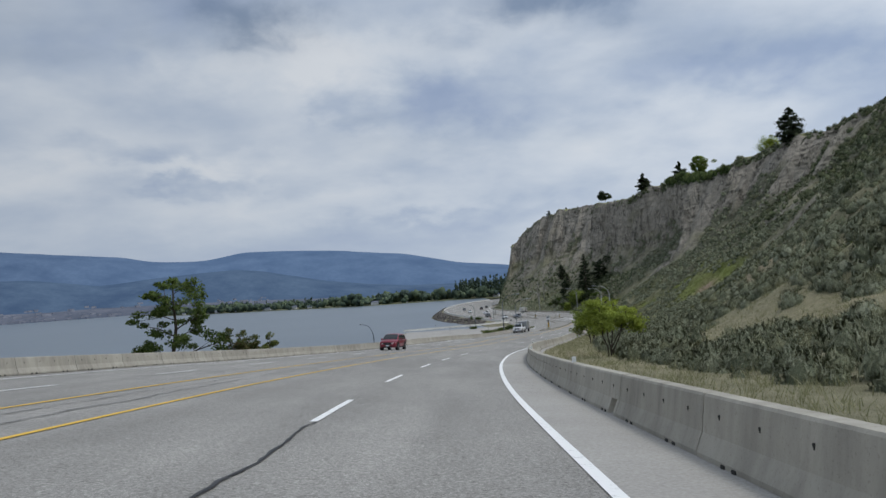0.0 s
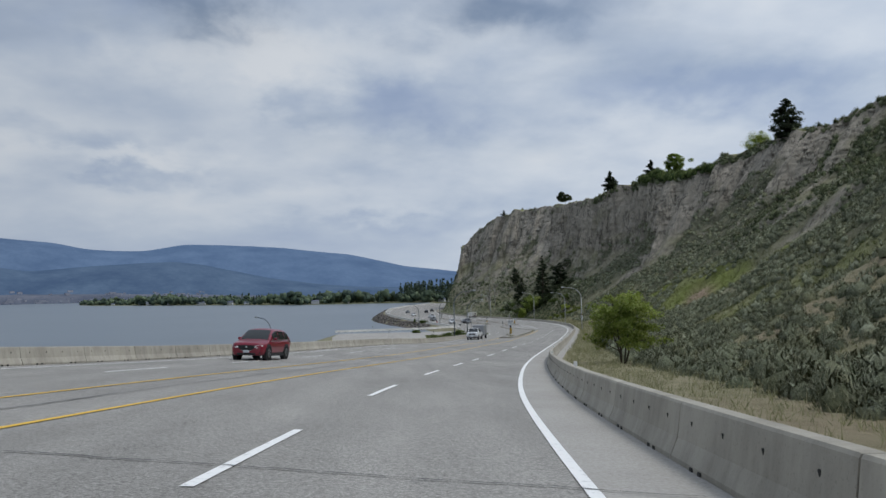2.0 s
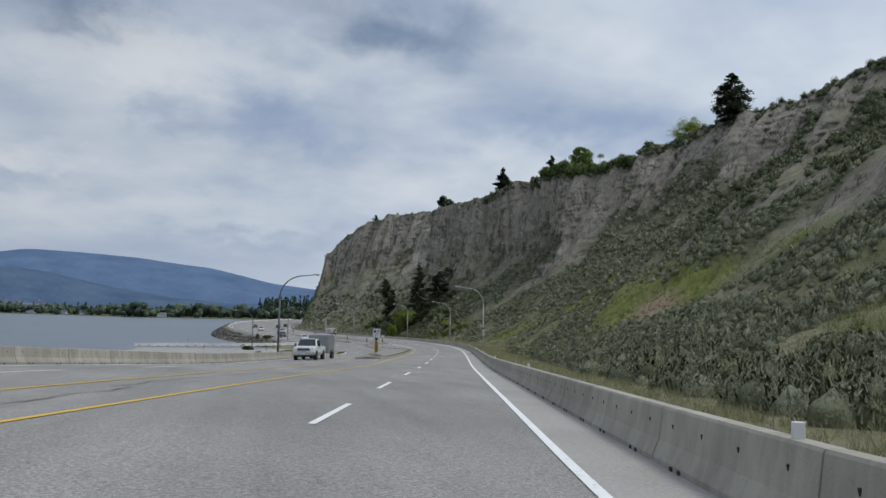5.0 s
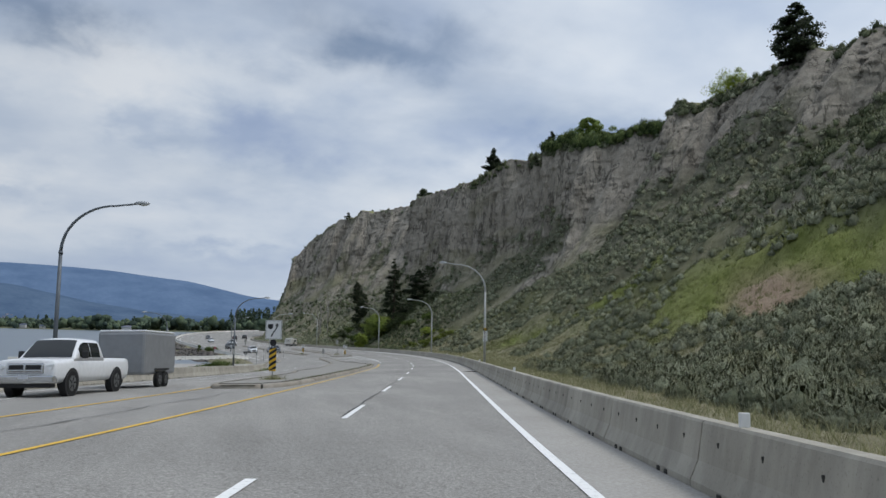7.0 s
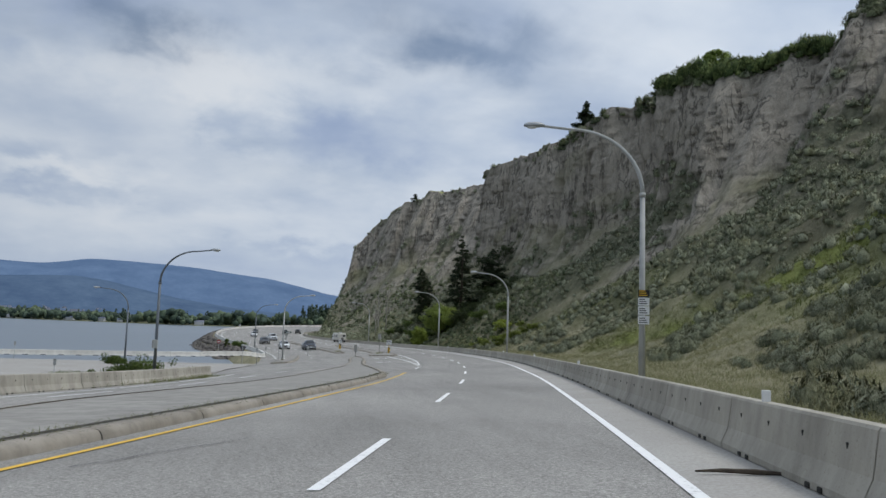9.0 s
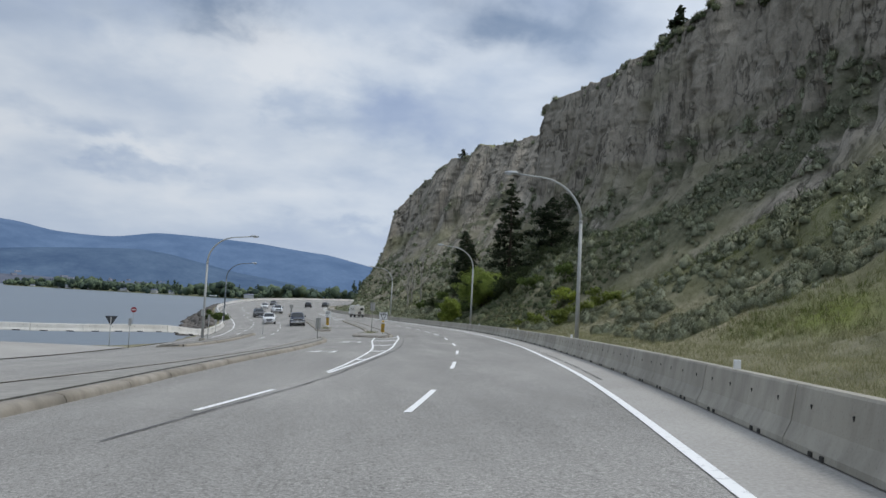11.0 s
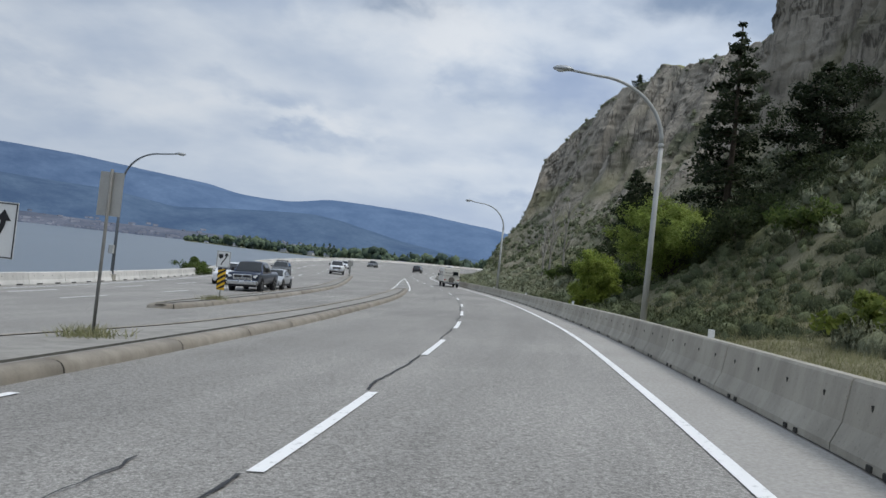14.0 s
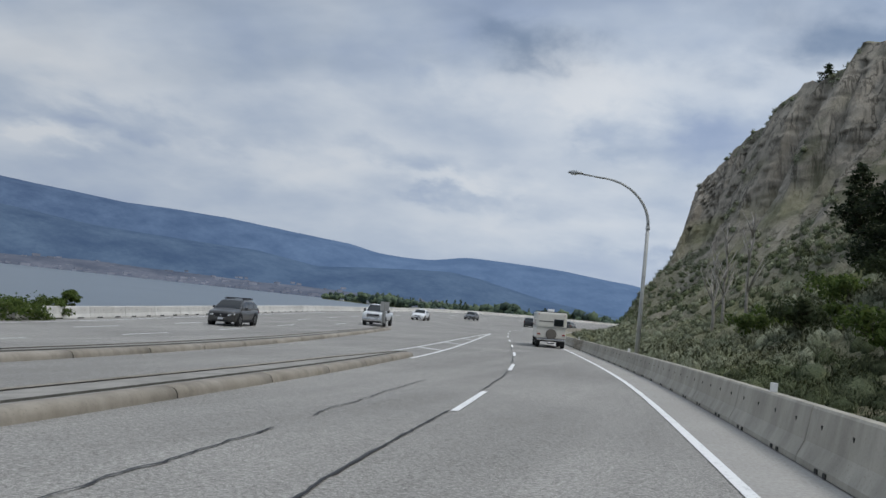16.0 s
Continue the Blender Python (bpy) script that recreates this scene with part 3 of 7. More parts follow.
# short feathered cracks on the shoulder
for i in range(9):
    crack(24.4 + i * 1.35, 0.2 + 0.12 * (i % 3), 24.0 + i * 1.35, 0.75, 0.06, 0.3, 70 + i, 14)
    crack(69.6 + i * 0.75, 0.12, 69.3 + i * 0.75, 0.55 + 0.1 * (i % 2), 0.05, 0.2, 80 + i, 12)
    crack(80 + i * 2.4, 0.15, 80.5 + i * 2.4, 0.95, 0.05, 0.15, 90 + i, 12)
    crack(165.5 + i * 1.3, 0.1, 165.1 + i * 1.3, 0.7, 0.05, 0.12, 100 + i, 12)


# ---- kerbed islands ----
def island(name, rows, label):
    """rows of y, left u, right u: a kerb ring round a paved top."""
    rows = np.array(rows, float)
    yy = np.arange(rows[0, 0], rows[-1, 0] + 0.01, 0.75)
    a, b = np.interp(yy, rows[:, 0], rows[:, 1]), np.interp(yy, rows[:, 0], rows[:, 2])
    for _ in range(3):
        a[1:-1], b[1:-1] = (a[:-2] + a[1:-1] + a[2:]) / 3, (b[:-2] + b[1:-1] + b[2:]) / 3
    root = tagged(empty(name, Matrix.Identity(4), label, "traffic island"), kind="structure")
    top = np.stack([spot(yy, a + 0.3 + (b - a - 0.6) * k, 0.148 + 0.012 * math.sin(math.pi * k)) for k in np.linspace(0, 1, 5)], 1)
    v, f = grid(top)
    part("paving", fast_mesh("paving", v, f, ISLAND, True), None, root, "grey paved island top")
    loop = [(y, u, 1) for y, u in zip(yy, b)] + [(y, u, -1) for y, u in zip(yy[::-1], a[::-1])]
    prof = [(0.0, -0.02), (0.015, 0.07), (0.06, 0.135), (0.13, 0.165), (0.22, 0.17), (0.34, 0.165), (0.36, 0.12)]
    ring = []
    n = len(loop)
    flatp = np.array([spot(y, u) for y, u, _ in loop])
    for i in range(n):
        d = flatp[(i + 1) % n] - flatp[i - 1]
        d = d[:2] / (np.linalg.norm(d[:2]) + 1e-9)
        nrm = np.array([-d[1], d[0]])
        ring.append([(*(flatp[i][:2] + nrm * o), flatp[i][2] + h) for o, h in prof])
    ring = np.array(ring)
    # open joint between the kerb and the paving
    inner = np.array([[q[5] + (q[5] - q[0]) * 0.06 + np.array([0, 0, -0.006]), q[5] + (q[5] - q[0]) * 0.20 + np.array([0, 0, -0.006])] for q in ring])
    v, f = grid(np.concatenate([inner, inner[:1]]))
    part("joint", fast_mesh("joint", v, f, SILT), None, root, "dark dirt-filled joint behind the kerb")
    core = np.array([[q[c] + (q[3] - q[c]) * 0.10 - np.array([0, 0, 0.012]) for c in range(len(prof))] for q in ring])
    v, f = grid(np.concatenate([core, core[:1]]))
    part("joint_filler", fast_mesh("joint_filler", v, f, SILT), None, root, "dark filler between the kerb stones")
    # cut the ring into kerb stones
    k, m = 0, 5
    while k < n:
        e = min(k + m, n)
        idx = [j % n for j in range(k, e + 1)]
        seg = ring[idx].copy()
        seg[0], seg[-1] = seg[0] * 0.96 + seg[1] * 0.04, seg[-1] * 0.96 + seg[-2] * 0.04
        v, f = grid(seg)
        caps = [list(range(len(prof)))[::-1], [len(prof) * (len(idx) - 1) + q for q in range(len(prof))]]
        part("kerb", mesh_of("kerb", v, [tuple(q) for q in f] + [tuple(c) for c in caps], KERB, True), None, root)
        k = e
    return root


island("traffic_island_1", [(173.2, -10.6, -8.6), (174.2, -11.3, -7.9), (178, -11.4, -7.7), (195, -11.6, -7.7), (203, -13.1, -7.7), (226, -13.3, -7.75), (231, -13.5, -8.4), (238, -13.7, -9.6),
                          (248, -13.9, -11.2), (256, -14.0, -12.0), (266, -14.4, -12.6), (286, -14.8, -12.6), (294.5, -14.3, -13.4)], "long concrete-kerbed traffic island with weeds along its kerb")
island("traffic_island_2", [(293.2, -8.8, -8.0), (294.7, -9.4, -7.55), (299, -11.3, -7.6), (303, -11.2, -7.65), (308, -10.1, -7.75), (320, -9.7, -7.9), (345, -9.5, -7.65), (358, -9.2, -7.6), (365, -8.4, -7.4)],
       "narrow concrete-kerbed traffic island between the lanes")
island("traffic_island_3", [(318, -14.6, -13.6), (320, -15.2, -13.4), (340, -15.5, -13.7), (365, -15.4, -13.7), (380, -15.0, -13.5), (397, -14.2, -13.2)], "narrow concrete-kerbed traffic island beside oncoming lanes")
island("traffic_island_4", [(283, -24.4, -22.4), (285, -24.6, -21.9), (296, -23.9, -21.6), (306, -22.9, -21.4), (312, -22.0, -21.3)], "low kerbed corner island with a lamp post")

# ---- the bluff and the verge ----
# each station: road y; then cliff foot x, y, z; cliff top x, y, z
STATIONS = [(-46, 62, -40, 24, 78, -40, 34), (0, 52, 6, 18, 74, 0, 36), (40, 50, 46, 14, 80, 36, 36), (80, 60, 84, 14, 92, 74, 37), (120, 71, 124, 13, 104, 112, 36),
            (160, 84, 160, 13, 114, 155, 38), (190, 90, 189, 13, 120, 192, 39), (215, 92, 216, 12, 121, 222, 38.2), (230, 92, 231, 9.5, 120, 238, 36.6), (243, 91.5, 244, 6.5, 120, 253, 38.9),
            (262, 90, 262, 4, 117.5, 271, 38), (283, 89.5, 282, 3, 113, 289, 35.8), (294, 89, 292, 2, 105, 305, 34.0), (303, 88, 302, 2, 99.5, 313, 35.2), (325, 84, 325, 0, 95, 335, 34.6), (345, 79, 345, -1, 90, 358, 32.9), (362, 76, 364, 0, 87, 374, 33.6),
            (378, 74, 382, 1, 84, 386, 33.6), (386, 73.5, 392, 1, 79, 397, 31.8), (390, 80, 400, 3, 92, 404, 36), (397, 81, 408, 3, 101, 414, 38), (408, 78, 428, 3, 99, 445, 40), (424, 71, 450, 3, 91, 468, 41.5), (440, 64, 470, 2, 80, 488, 41),
            (455, 56, 490, 0, 70, 508, 39), (468, 50, 505, -1, 60, 527, 33), (480, 45, 518, 0, 50.5, 530, 20.5), (495, 46, 534, 0, 52, 541, 24), (515, 54, 552, -1, 60, 556, 30), (545, 72, 580, 0, 80, 578, 34), (590, 96, 612, 0, 106, 606, 36)]
ST = np.array(STATIONS, float)
cols = np.concatenate([np.arange(-46, 110, 1.3), np.arange(110, 400, 0.62), np.arange(400, 500, 0.8), np.arange(500, 590, 1.8)])
FOOT = spot(cols, 2.2)


def smooth_interp(col):
    w = np.interp(cols, ST[:, 0], ST[:, col])
    k = np.ones(7) / 7
    pad = np.concatenate([np.full(6, w[0]), w, np.full(6, w[-1])])
    return np.convolve(pad, k, "same")[6:-6]


MID_P = np.stack([smooth_interp(c) for c in (1, 2, 3)], -1)
TOP_P = np.stack([smooth_interp(c) for c in (4, 5, 6)], -1)
away = TOP_P - FOOT
away[:, 2] = 0
away /= np.linalg.norm(away, axis=1)[:, None]
N_V, N_C, N_P = 56, 96, 14
rows_v = np.linspace(0, 1, N_V)
# height share over the verge and the talus: flat beside the road, then steepening
share = np.interp(rows_v, [0, 0.12, 0.26, 0.40, 0.60, 0.80, 1.0], [0.0, -0.01, 0.025, 0.13, 0.36, 0.66, 1.0])
sheet = np.zeros((N_V + N_C + N_P, len(cols), 3))
sheet[:N_V, :, :2] = FOOT[None, :, :2] + (MID_P - FOOT)[None, :, :2] * rows_v[:, None, None]
sheet[:N_V, :, 2] = FOOT[None, :, 2] + (MID_P - FOOT)[None, :, 2] * share[:, None]
for i in range(N_C):
    k = (i + 1) / N_C
    sheet[N_V + i] = MID_P + (TOP_P - MID_P) * k
    lean = np.interp(k, [0, 0.3, 0.8, 1], [0, 0.40, 0.82, 1.0])     # less slope high up
    sheet[N_V + i, :, :2] = MID_P[:, :2] + (TOP_P - MID_P)[:, :2] * lean
for i in range(N_P):
    k = (i + 1) / N_P
    sheet[N_V + N_C + i] = TOP_P + away * (1.2 + 70 * k ** 1.6) + np.array([0, 0, 1.0]) * (1.2 * k)
R_, C_, _ = sheet.shape
ROCK, GREEN, DRY, EARTH, GULLY, BRUSH = (np.zeros((R_, C_)) for _ in range(6))
arc = np.concatenate([[0], np.cumsum(np.linalg.norm(np.diff(MID_P[:, :2], axis=0), axis=1))])
base = sheet.copy()


def clamp(v):
    return max(0.0, min(1.0, v))


def flutes(a, z, size):
    """Rounded buttresses with sharp creases between them, and the nearness to a crease."""
    w = a + 2.5 * noise.noise((a * 0.04, z * 0.05, 1.0))
    n1, n2 = abs(noise.noise((w * 0.052, z * 0.008, 2.0))), abs(noise.noise((w * 0.15, z * 0.02, 6.0)))
    n3, n4 = abs(noise.noise((w * 0.46, z * 0.05, 8.0))), abs(noise.noise((w * 1.2, z * 0.10, 18.0)))
    return (0.22 - n1) * 15.0 + (0.22 - n2) * 6.5 + (0.22 - n3) * 2.6 + (0.2 - n4) * 0.8, clamp(1 - min(n1 * 6, n2 * 5, n3 * 4 + 0.3))


def slabs(a, z):
    """Upright blocks that have come away by different depths, with cracks between them."""
    out = 0.0
    w = a + 1.6 * noise.noise((a * 0.11, z * 0.13, 31.0))
    for fa, fz, depth, seed in ((0.15, 0.016, 2.6, 0.5), (0.42, 0.035, 1.2, 7.5), (1.0, 0.11, 0.45, 15.5)):
        d, p = noise.voronoi((w * fa, z * fz + seed, seed))
        key = math.sin(p[0].x * 12.9898 + p[0].y * 78.233 + p[0].z * 37.7) * 43758.5453
        out += (key - math.floor(key) - 0.5) * depth + (0.35 * depth if d[1] - d[0] < 0.07 else 0.0)
    return out


for j in range(C_):
    a = arc[j]
    yy = cols[j]
    steep = float(np.interp(yy, [120, 185, 218], [0.0, 0.4, 1.0]))     # bare cliff only farther on
    top_z = noise.noise((a * 0.16, 4.0, 0.0)) * 1.5 + noise.noise((a * 0.5, 14.0, 0.0)) * 0.8
    for i in range(R_):
        p = base[i, j]
        if i < N_V:
            k = rows_v[i]
            up_h = p[2] - FOOT[j, 2]
            d = a + 1.5 * up_h
            g = noise.fractal((d * 0.05, a * 0.012, 5.0), 0.9, 2.0, 3)
            rough = noise.fractal((p[0] * 0.25, p[1] * 0.25, 1.0), 0.8, 2.0, 4)
            w = clamp((k - 0.22) * 2.6)
            sheet[i, j, 2] += w * clamp((1.02 - k) * 6) * (g * 4.2 + rough * 0.7) + (rough * 0.10 if k > 0.02 else 0)
            if k > 0.75:
                fl, cr = flutes(a, p[2], 1)
                sheet[i, j, :2] += away[j, :2] * fl * ((k - 0.75) * 4) ** 1.6 * 0.35 * (0.3 + 0.7 * steep)
            m = noise.fractal((p[0] * 0.05, p[1] * 0.05, 9.0), 0.8, 2.0, 3)
            ROCK[i, j] = clamp((k - 0.86) * 6 * steep + 3.0 * max(0.0, -g - 0.03) * clamp((k - 0.48) * 4))
            band = math.exp(-((k - 0.56 - 0.12 * m) / 0.16) ** 2)
            GREEN[i, j] = clamp(band * (0.30 + 2.0 * noise.noise((d * 0.033, 7.0, k * 1.5))) * (0.8 if 130 < yy < 330 else 0.5))
            ragged = 0.75 + 0.6 * m + 0.5 * rough
            meadow = math.exp(-((k - 0.60 - (203 - yy) * 0.0078) / 0.055) ** 2) * clamp((yy - 174) / 5) * clamp((211 - yy) / 7)
            meadow = max(meadow, math.exp(-((k - 0.38 - (269 - yy) * 0.0115) / 0.08) ** 2) * clamp((yy - 236) / 5) * clamp((274 - yy) / 6))
            GREEN[i, j] = max(GREEN[i, j], clamp(meadow * 1.3 * ragged))
            GULLY[i, j] = g
            BRUSH[i, j] = clamp((g + 0.06 + 0.3 * rough) * 4) * clamp((k - 0.5) * 5) * (0.85 if yy > 105 else 0.3)
            ravine = math.exp(-((yy - 157 - 8 * (k - 0.6)) / 11) ** 2) * clamp((k - 0.60) * 7) + 0.8 * math.exp(-((yy - 232) / 34) ** 2) * clamp((k - 0.78) * 7)
            BRUSH[i, j] = max(BRUSH[i, j], clamp(ravine * (0.85 + 0.9 * m + 0.6 * rough)) * (1 - GREEN[i, j]))
            if yy > 95:
                DRY[i, j] = clamp(1.0 - k * 2.9 + 0.6 * m)
            else:
                DRY[i, j] = clamp(0.85 - k * 0.5 + 0.9 * m)
            # extra brush tone darkens the floor here, shade painted along with the scrub cover
            if yy > 330:
                BRUSH[i, j] = max(BRUSH[i, j], 0.75 * min(1.0, (yy - 330) / 12) * clamp((k - 0.08) * 6))
                DRY[i, j] *= 0.6
            if yy > 375:
                far = min(1.0, (yy - 375) / 15)
                DRY[i, j] *= 1 - 0.75 * far * clamp(k * 6)
                BRUSH[i, j] *= 1 - 0.45 * far * clamp((k - 0.35) * 5)
                ROCK[i, j] = max(ROCK[i, j], far * clamp((k - 0.12) * 3) * clamp(0.7 + 0.6 * m))
            EARTH[i, j] = clamp((1.0 * math.exp(-((yy - 200) / 6.5) ** 2) * math.exp(-((k - 0.51) / 0.07) ** 2) + (0.5 * m if yy < 290 else 0.0) - 0.25) * 1.6)
        else:
            k = (i - N_V + 1) / N_C
            if k <= 1.0:
                fl, cr = flutes(a, p[2], 1)
                amp = (0.35 + 0.65 * clamp(k * 4)) * (1.0 if k < 0.6 else 1 - (k - 0.6) * 1.15)
                shift = fl * amp * (0.30 + 0.70 * steep)
                d3 = noise.fractal((p[0] * 0.30, p[1] * 0.30, p[2] * 0.30), 0.9, 2.0, 4)
                bed = noise.noise((a * 0.05, 3.0, p[2] * 0.8)) * 0.22
                sheet[i, j, :2] += away[j, :2] * (shift * 0.8 + slabs(a, p[2]) * (0.25 + 0.75 * steep) * clamp(k * 5) * clamp((1.06 - k) * 7) + d3 * 0.32 + bed * 0.35)
                sheet[i, j, 2] += top_z * clamp((k - 0.75) * 4) + d3 * 0.5 * amp
                d = a + 1.5 * (p[2] - FOOT[j, 2])
                g = noise.fractal((d * 0.05, a * 0.012, 5.0), 0.9, 2.0, 3)
                m = noise.fractal((p[0] * 0.07, p[1] * 0.07, p[2] * 0.09), 0.8, 2.0, 3)
                ROCK[i, j] = clamp((0.75 + 1.3 * k + 1.0 * m + 0.8 * g - 0.5 * cr * (1 - k)) * steep + (m - 0.05) * (1 - steep))
                fan = 0.10 + 0.62 * max(0.0, 1 - 3.2 * abs(noise.noise(((a + 10 * k) * 0.034, 21.0, 0.0))))
                fan += 0.25 * m
                fan *= steep if yy < 250 else float(np.interp(yy, [250, 300, 380, 400], [1.0, 0.8, 0.6, 1.0]))
                BRUSH[i, j] = max(clamp((fan - k) * 7) * clamp((g + 0.10 + 0.6 * d3) * 3), clamp((k - 0.87) * 8) * clamp(0.55 + 2 * m)) * 0.92
                BRUSH[i, j] = max(BRUSH[i, j], clamp((1 - steep) * 1.3) * clamp(0.75 + 1.2 * m) * float(np.interp(yy, [50, 95], [0.4, 1.0])))
                side = math.exp(-((yy - 190) / 24) ** 2) * clamp((1.1 - k) * 3)
                BRUSH[i, j] = max(BRUSH[i, j], 0.95 * clamp(side * 1.4) * clamp(0.5 + 1.5 * m + 0.8 * d3 - 0.4 * cr))
                GULLY[i, j] = cr
                DRY[i, j] = (1 - steep) * clamp(0.45 + 1.2 * m) * float(np.interp(yy, [60, 100], [1.0, 0.2]))
            else:
                q = i - N_V - N_C
                sheet[i, j, 2] += top_z * max(0.0, 1 - q / 4) + noise.noise((p[0] * 0.06, p[1] * 0.06, 3.0)) * 1.2
                fl, cr = flutes(a, p[2], 1)
                sheet[i, j, :2] += away[j, :2] * fl * 0.54 * (0.3 + 0.7 * steep) * max(0.0, 1 - q / 6)
                GREEN[i, j] = 0.5
v, f = grid(sheet)
me = fast_mesh("bluff", v, f[:, ::-1], BLUFF, True)
for nm, arr in (("rock", ROCK), ("green", GREEN), ("dry", DRY), ("earth", EARTH), ("brush", BRUSH)):
    at = me.attributes.new(nm, "FLOAT", "POINT")
    at.data.foreach_set("value", arr.ravel().astype(np.float32))
bluff = tagged(new("bluff", me), "tall eroded grey-tan silt cliff above a sagebrush slope", "bluff", kind="structure")

# ---- high land behind the bluff and round the ends of the road ----
edge = sheet[-1]
outer = np.stack([np.stack([edge[:, 0] + (4900 - edge[:, 0]) * k, edge[:, 1] + (np.linspace(-900, 4900, C_) - edge[:, 1]) * k, edge[:, 2] + 30 * k], -1) for k in (0, 0.02, 0.08, 0.25, 0.6, 1.0)])
v, f = grid(outer)
me = fast_mesh("plateau", v, f[:, ::-1], BLUFF, True)
for nm, val in (("dry", 0.5), ("green", 0.3)):
    at = me.attributes.new(nm, "FLOAT", "POINT")
    at.data.foreach_set("value", np.full(len(v), val, np.float32))
tagged(new("plateau", me), "dry grassland on the high bench behind the cliff", "ground", kind="structure")

# ---- land on the lake side, shore, water ----
ys = np.arange(-46, 638, 3.0)
outs = [0.6, 2.0, 4.5, 9, 16, 26, 40, 60, 90]
strip = []
for o in outs:
    p = spot(ys, left_u(ys) - o)
    lot = np.interp(ys, [120, 165, 285, 300], [0.0, 1.0, 1.0, 0.0])
    bank = np.maximum(p[:, 2] - 0.05 - np.maximum(0, o - 1.6) * 0.62, -23.0)
    flatz = np.where(o < 60, np.maximum(np.minimum(p[:, 2], -15.0) - np.clip((o - 1) * 0.25, 0, 1.2), -17.5), -23)
    p[:, 2] = bank * (1 - lot) + flatz * lot
    for q in range(len(ys)):
        if o > 1:
            p[q, 2] += noise.noise((p[q, 0] * 0.3, p[q, 1] * 0.3, 0)) * 0.25 * (1 - lot[q])
    strip.append(p)
v, f = grid(np.stack(strip, 1))
me = fast_mesh("ground", v, f[:, ::-1], BLUFF, True)
at = me.attributes.new("dry", "FLOAT", "POINT")
at.data.foreach_set("value", np.tile(np.array([0.5, 0.4, 0.3, .2, .1, 0, 0, 0, 0], np.float32), len(ys)))
join_rows = [q for q in range(len(ys)) if 243 <= ys[q] <= 284]
join_strip = np.stack([strip[c][join_rows] for c in (0, 1, 2, 3)], 1) + np.array([0, 0, 0.05])
lot_rows = [q for q in range(len(ys)) if 168 <= ys[q] <= 284]
pave = np.stack([strip[c][lot_rows] for c in (3, 4, 5, 6)], 1) + np.array([0, 0, 0.05])
v, f = grid(pave)
tagged(new("side_road", fast_mesh("side_road", v, f[:, ::-1], SHOULDER, True)), "pale paved side road beside the lake", "road", kind="structure")
v, f = grid(join_strip)
tagged(new("side_road", fast_mesh("side_road", v, f[:, ::-1], SHOULDER, True)), "pale paved mouth of a side road joining the highway", "road", kind="structure")
tagged(new("ground", me), "grassy roadside bank falling to the lake", "ground", kind="structure")
bed = mesh_of("lake_bed", [(-4900, -900, -24), (4900, -900, -24), (4900, 4900, -24), (-4900, 4900, -24)], [(0, 1, 2, 3)], BLUFF)
tagged(new("lake_bed", bed), "dark ground under the lake reaching the horizon", "ground", kind="structure")
lake = mesh_of("lake", [(-4900, -900, LAKE), (60, -900, LAKE), (60, 4900, LAKE), (-4900, 4900, LAKE)], [(0, 1, 2, 3)], WATER)
tagged(new("lake", lake), "wide calm grey-blue lake with fine ripples", "lake", kind="structure")


def ridge(name, mat, label, az0, az1, dist, heights, depth, seed, amp):
    """A range of hills round the horizon; azimuths in degrees clockwise from +y, heights as azimuth, metres."""
    n, m = 260, 18
    az = np.radians(np.linspace(az0, az1, n))
    hh = np.interp(np.linspace(az0, az1, n), *zip(*heights))
    hh = np.convolve(np.pad(hh, 2, mode="edge"), [0.1, 0.2, 0.4, 0.2, 0.1], "valid")
    g = np.zeros((m, n, 3))
    for j in range(n):
        for i in range(m):
            k = i / (m - 1)
            r = dist + depth * k
            x, y = 30 + r * math.sin(az[j]), 170 + r * math.cos(az[j])
            w = noise.fractal((x * 0.0011, y * 0.0011, seed), 0.9, 2.0, 5)
            z = LAKE - 4 + (hh[j] + 4) * math.sin(math.pi / 2 * min(1.0, k * 1.12)) * (1 + amp * w * min(1, k * 2))
            g[i, j] = (x, y, z)
    v, f = grid(g)
    return tagged(new(name, fast_mesh(name, v, f[:, ::-1], mat, True)), label, "mountain", kind="structure")


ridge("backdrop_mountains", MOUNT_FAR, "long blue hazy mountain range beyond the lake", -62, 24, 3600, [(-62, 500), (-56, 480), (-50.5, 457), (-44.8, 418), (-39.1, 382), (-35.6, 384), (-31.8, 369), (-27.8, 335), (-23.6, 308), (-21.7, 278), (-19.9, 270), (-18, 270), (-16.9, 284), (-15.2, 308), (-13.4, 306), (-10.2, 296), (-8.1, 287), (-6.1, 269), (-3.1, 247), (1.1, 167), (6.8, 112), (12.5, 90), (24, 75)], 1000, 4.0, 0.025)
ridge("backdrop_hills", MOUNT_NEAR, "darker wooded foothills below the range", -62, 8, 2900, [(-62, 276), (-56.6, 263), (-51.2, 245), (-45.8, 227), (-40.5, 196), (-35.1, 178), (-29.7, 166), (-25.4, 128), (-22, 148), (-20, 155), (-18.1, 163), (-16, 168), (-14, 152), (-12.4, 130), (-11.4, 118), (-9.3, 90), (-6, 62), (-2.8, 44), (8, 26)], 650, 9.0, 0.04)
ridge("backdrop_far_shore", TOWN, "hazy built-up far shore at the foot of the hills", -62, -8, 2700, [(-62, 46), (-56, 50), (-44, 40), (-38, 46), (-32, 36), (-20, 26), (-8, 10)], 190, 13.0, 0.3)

# ---- precast barriers ----
UNIT = 4.2


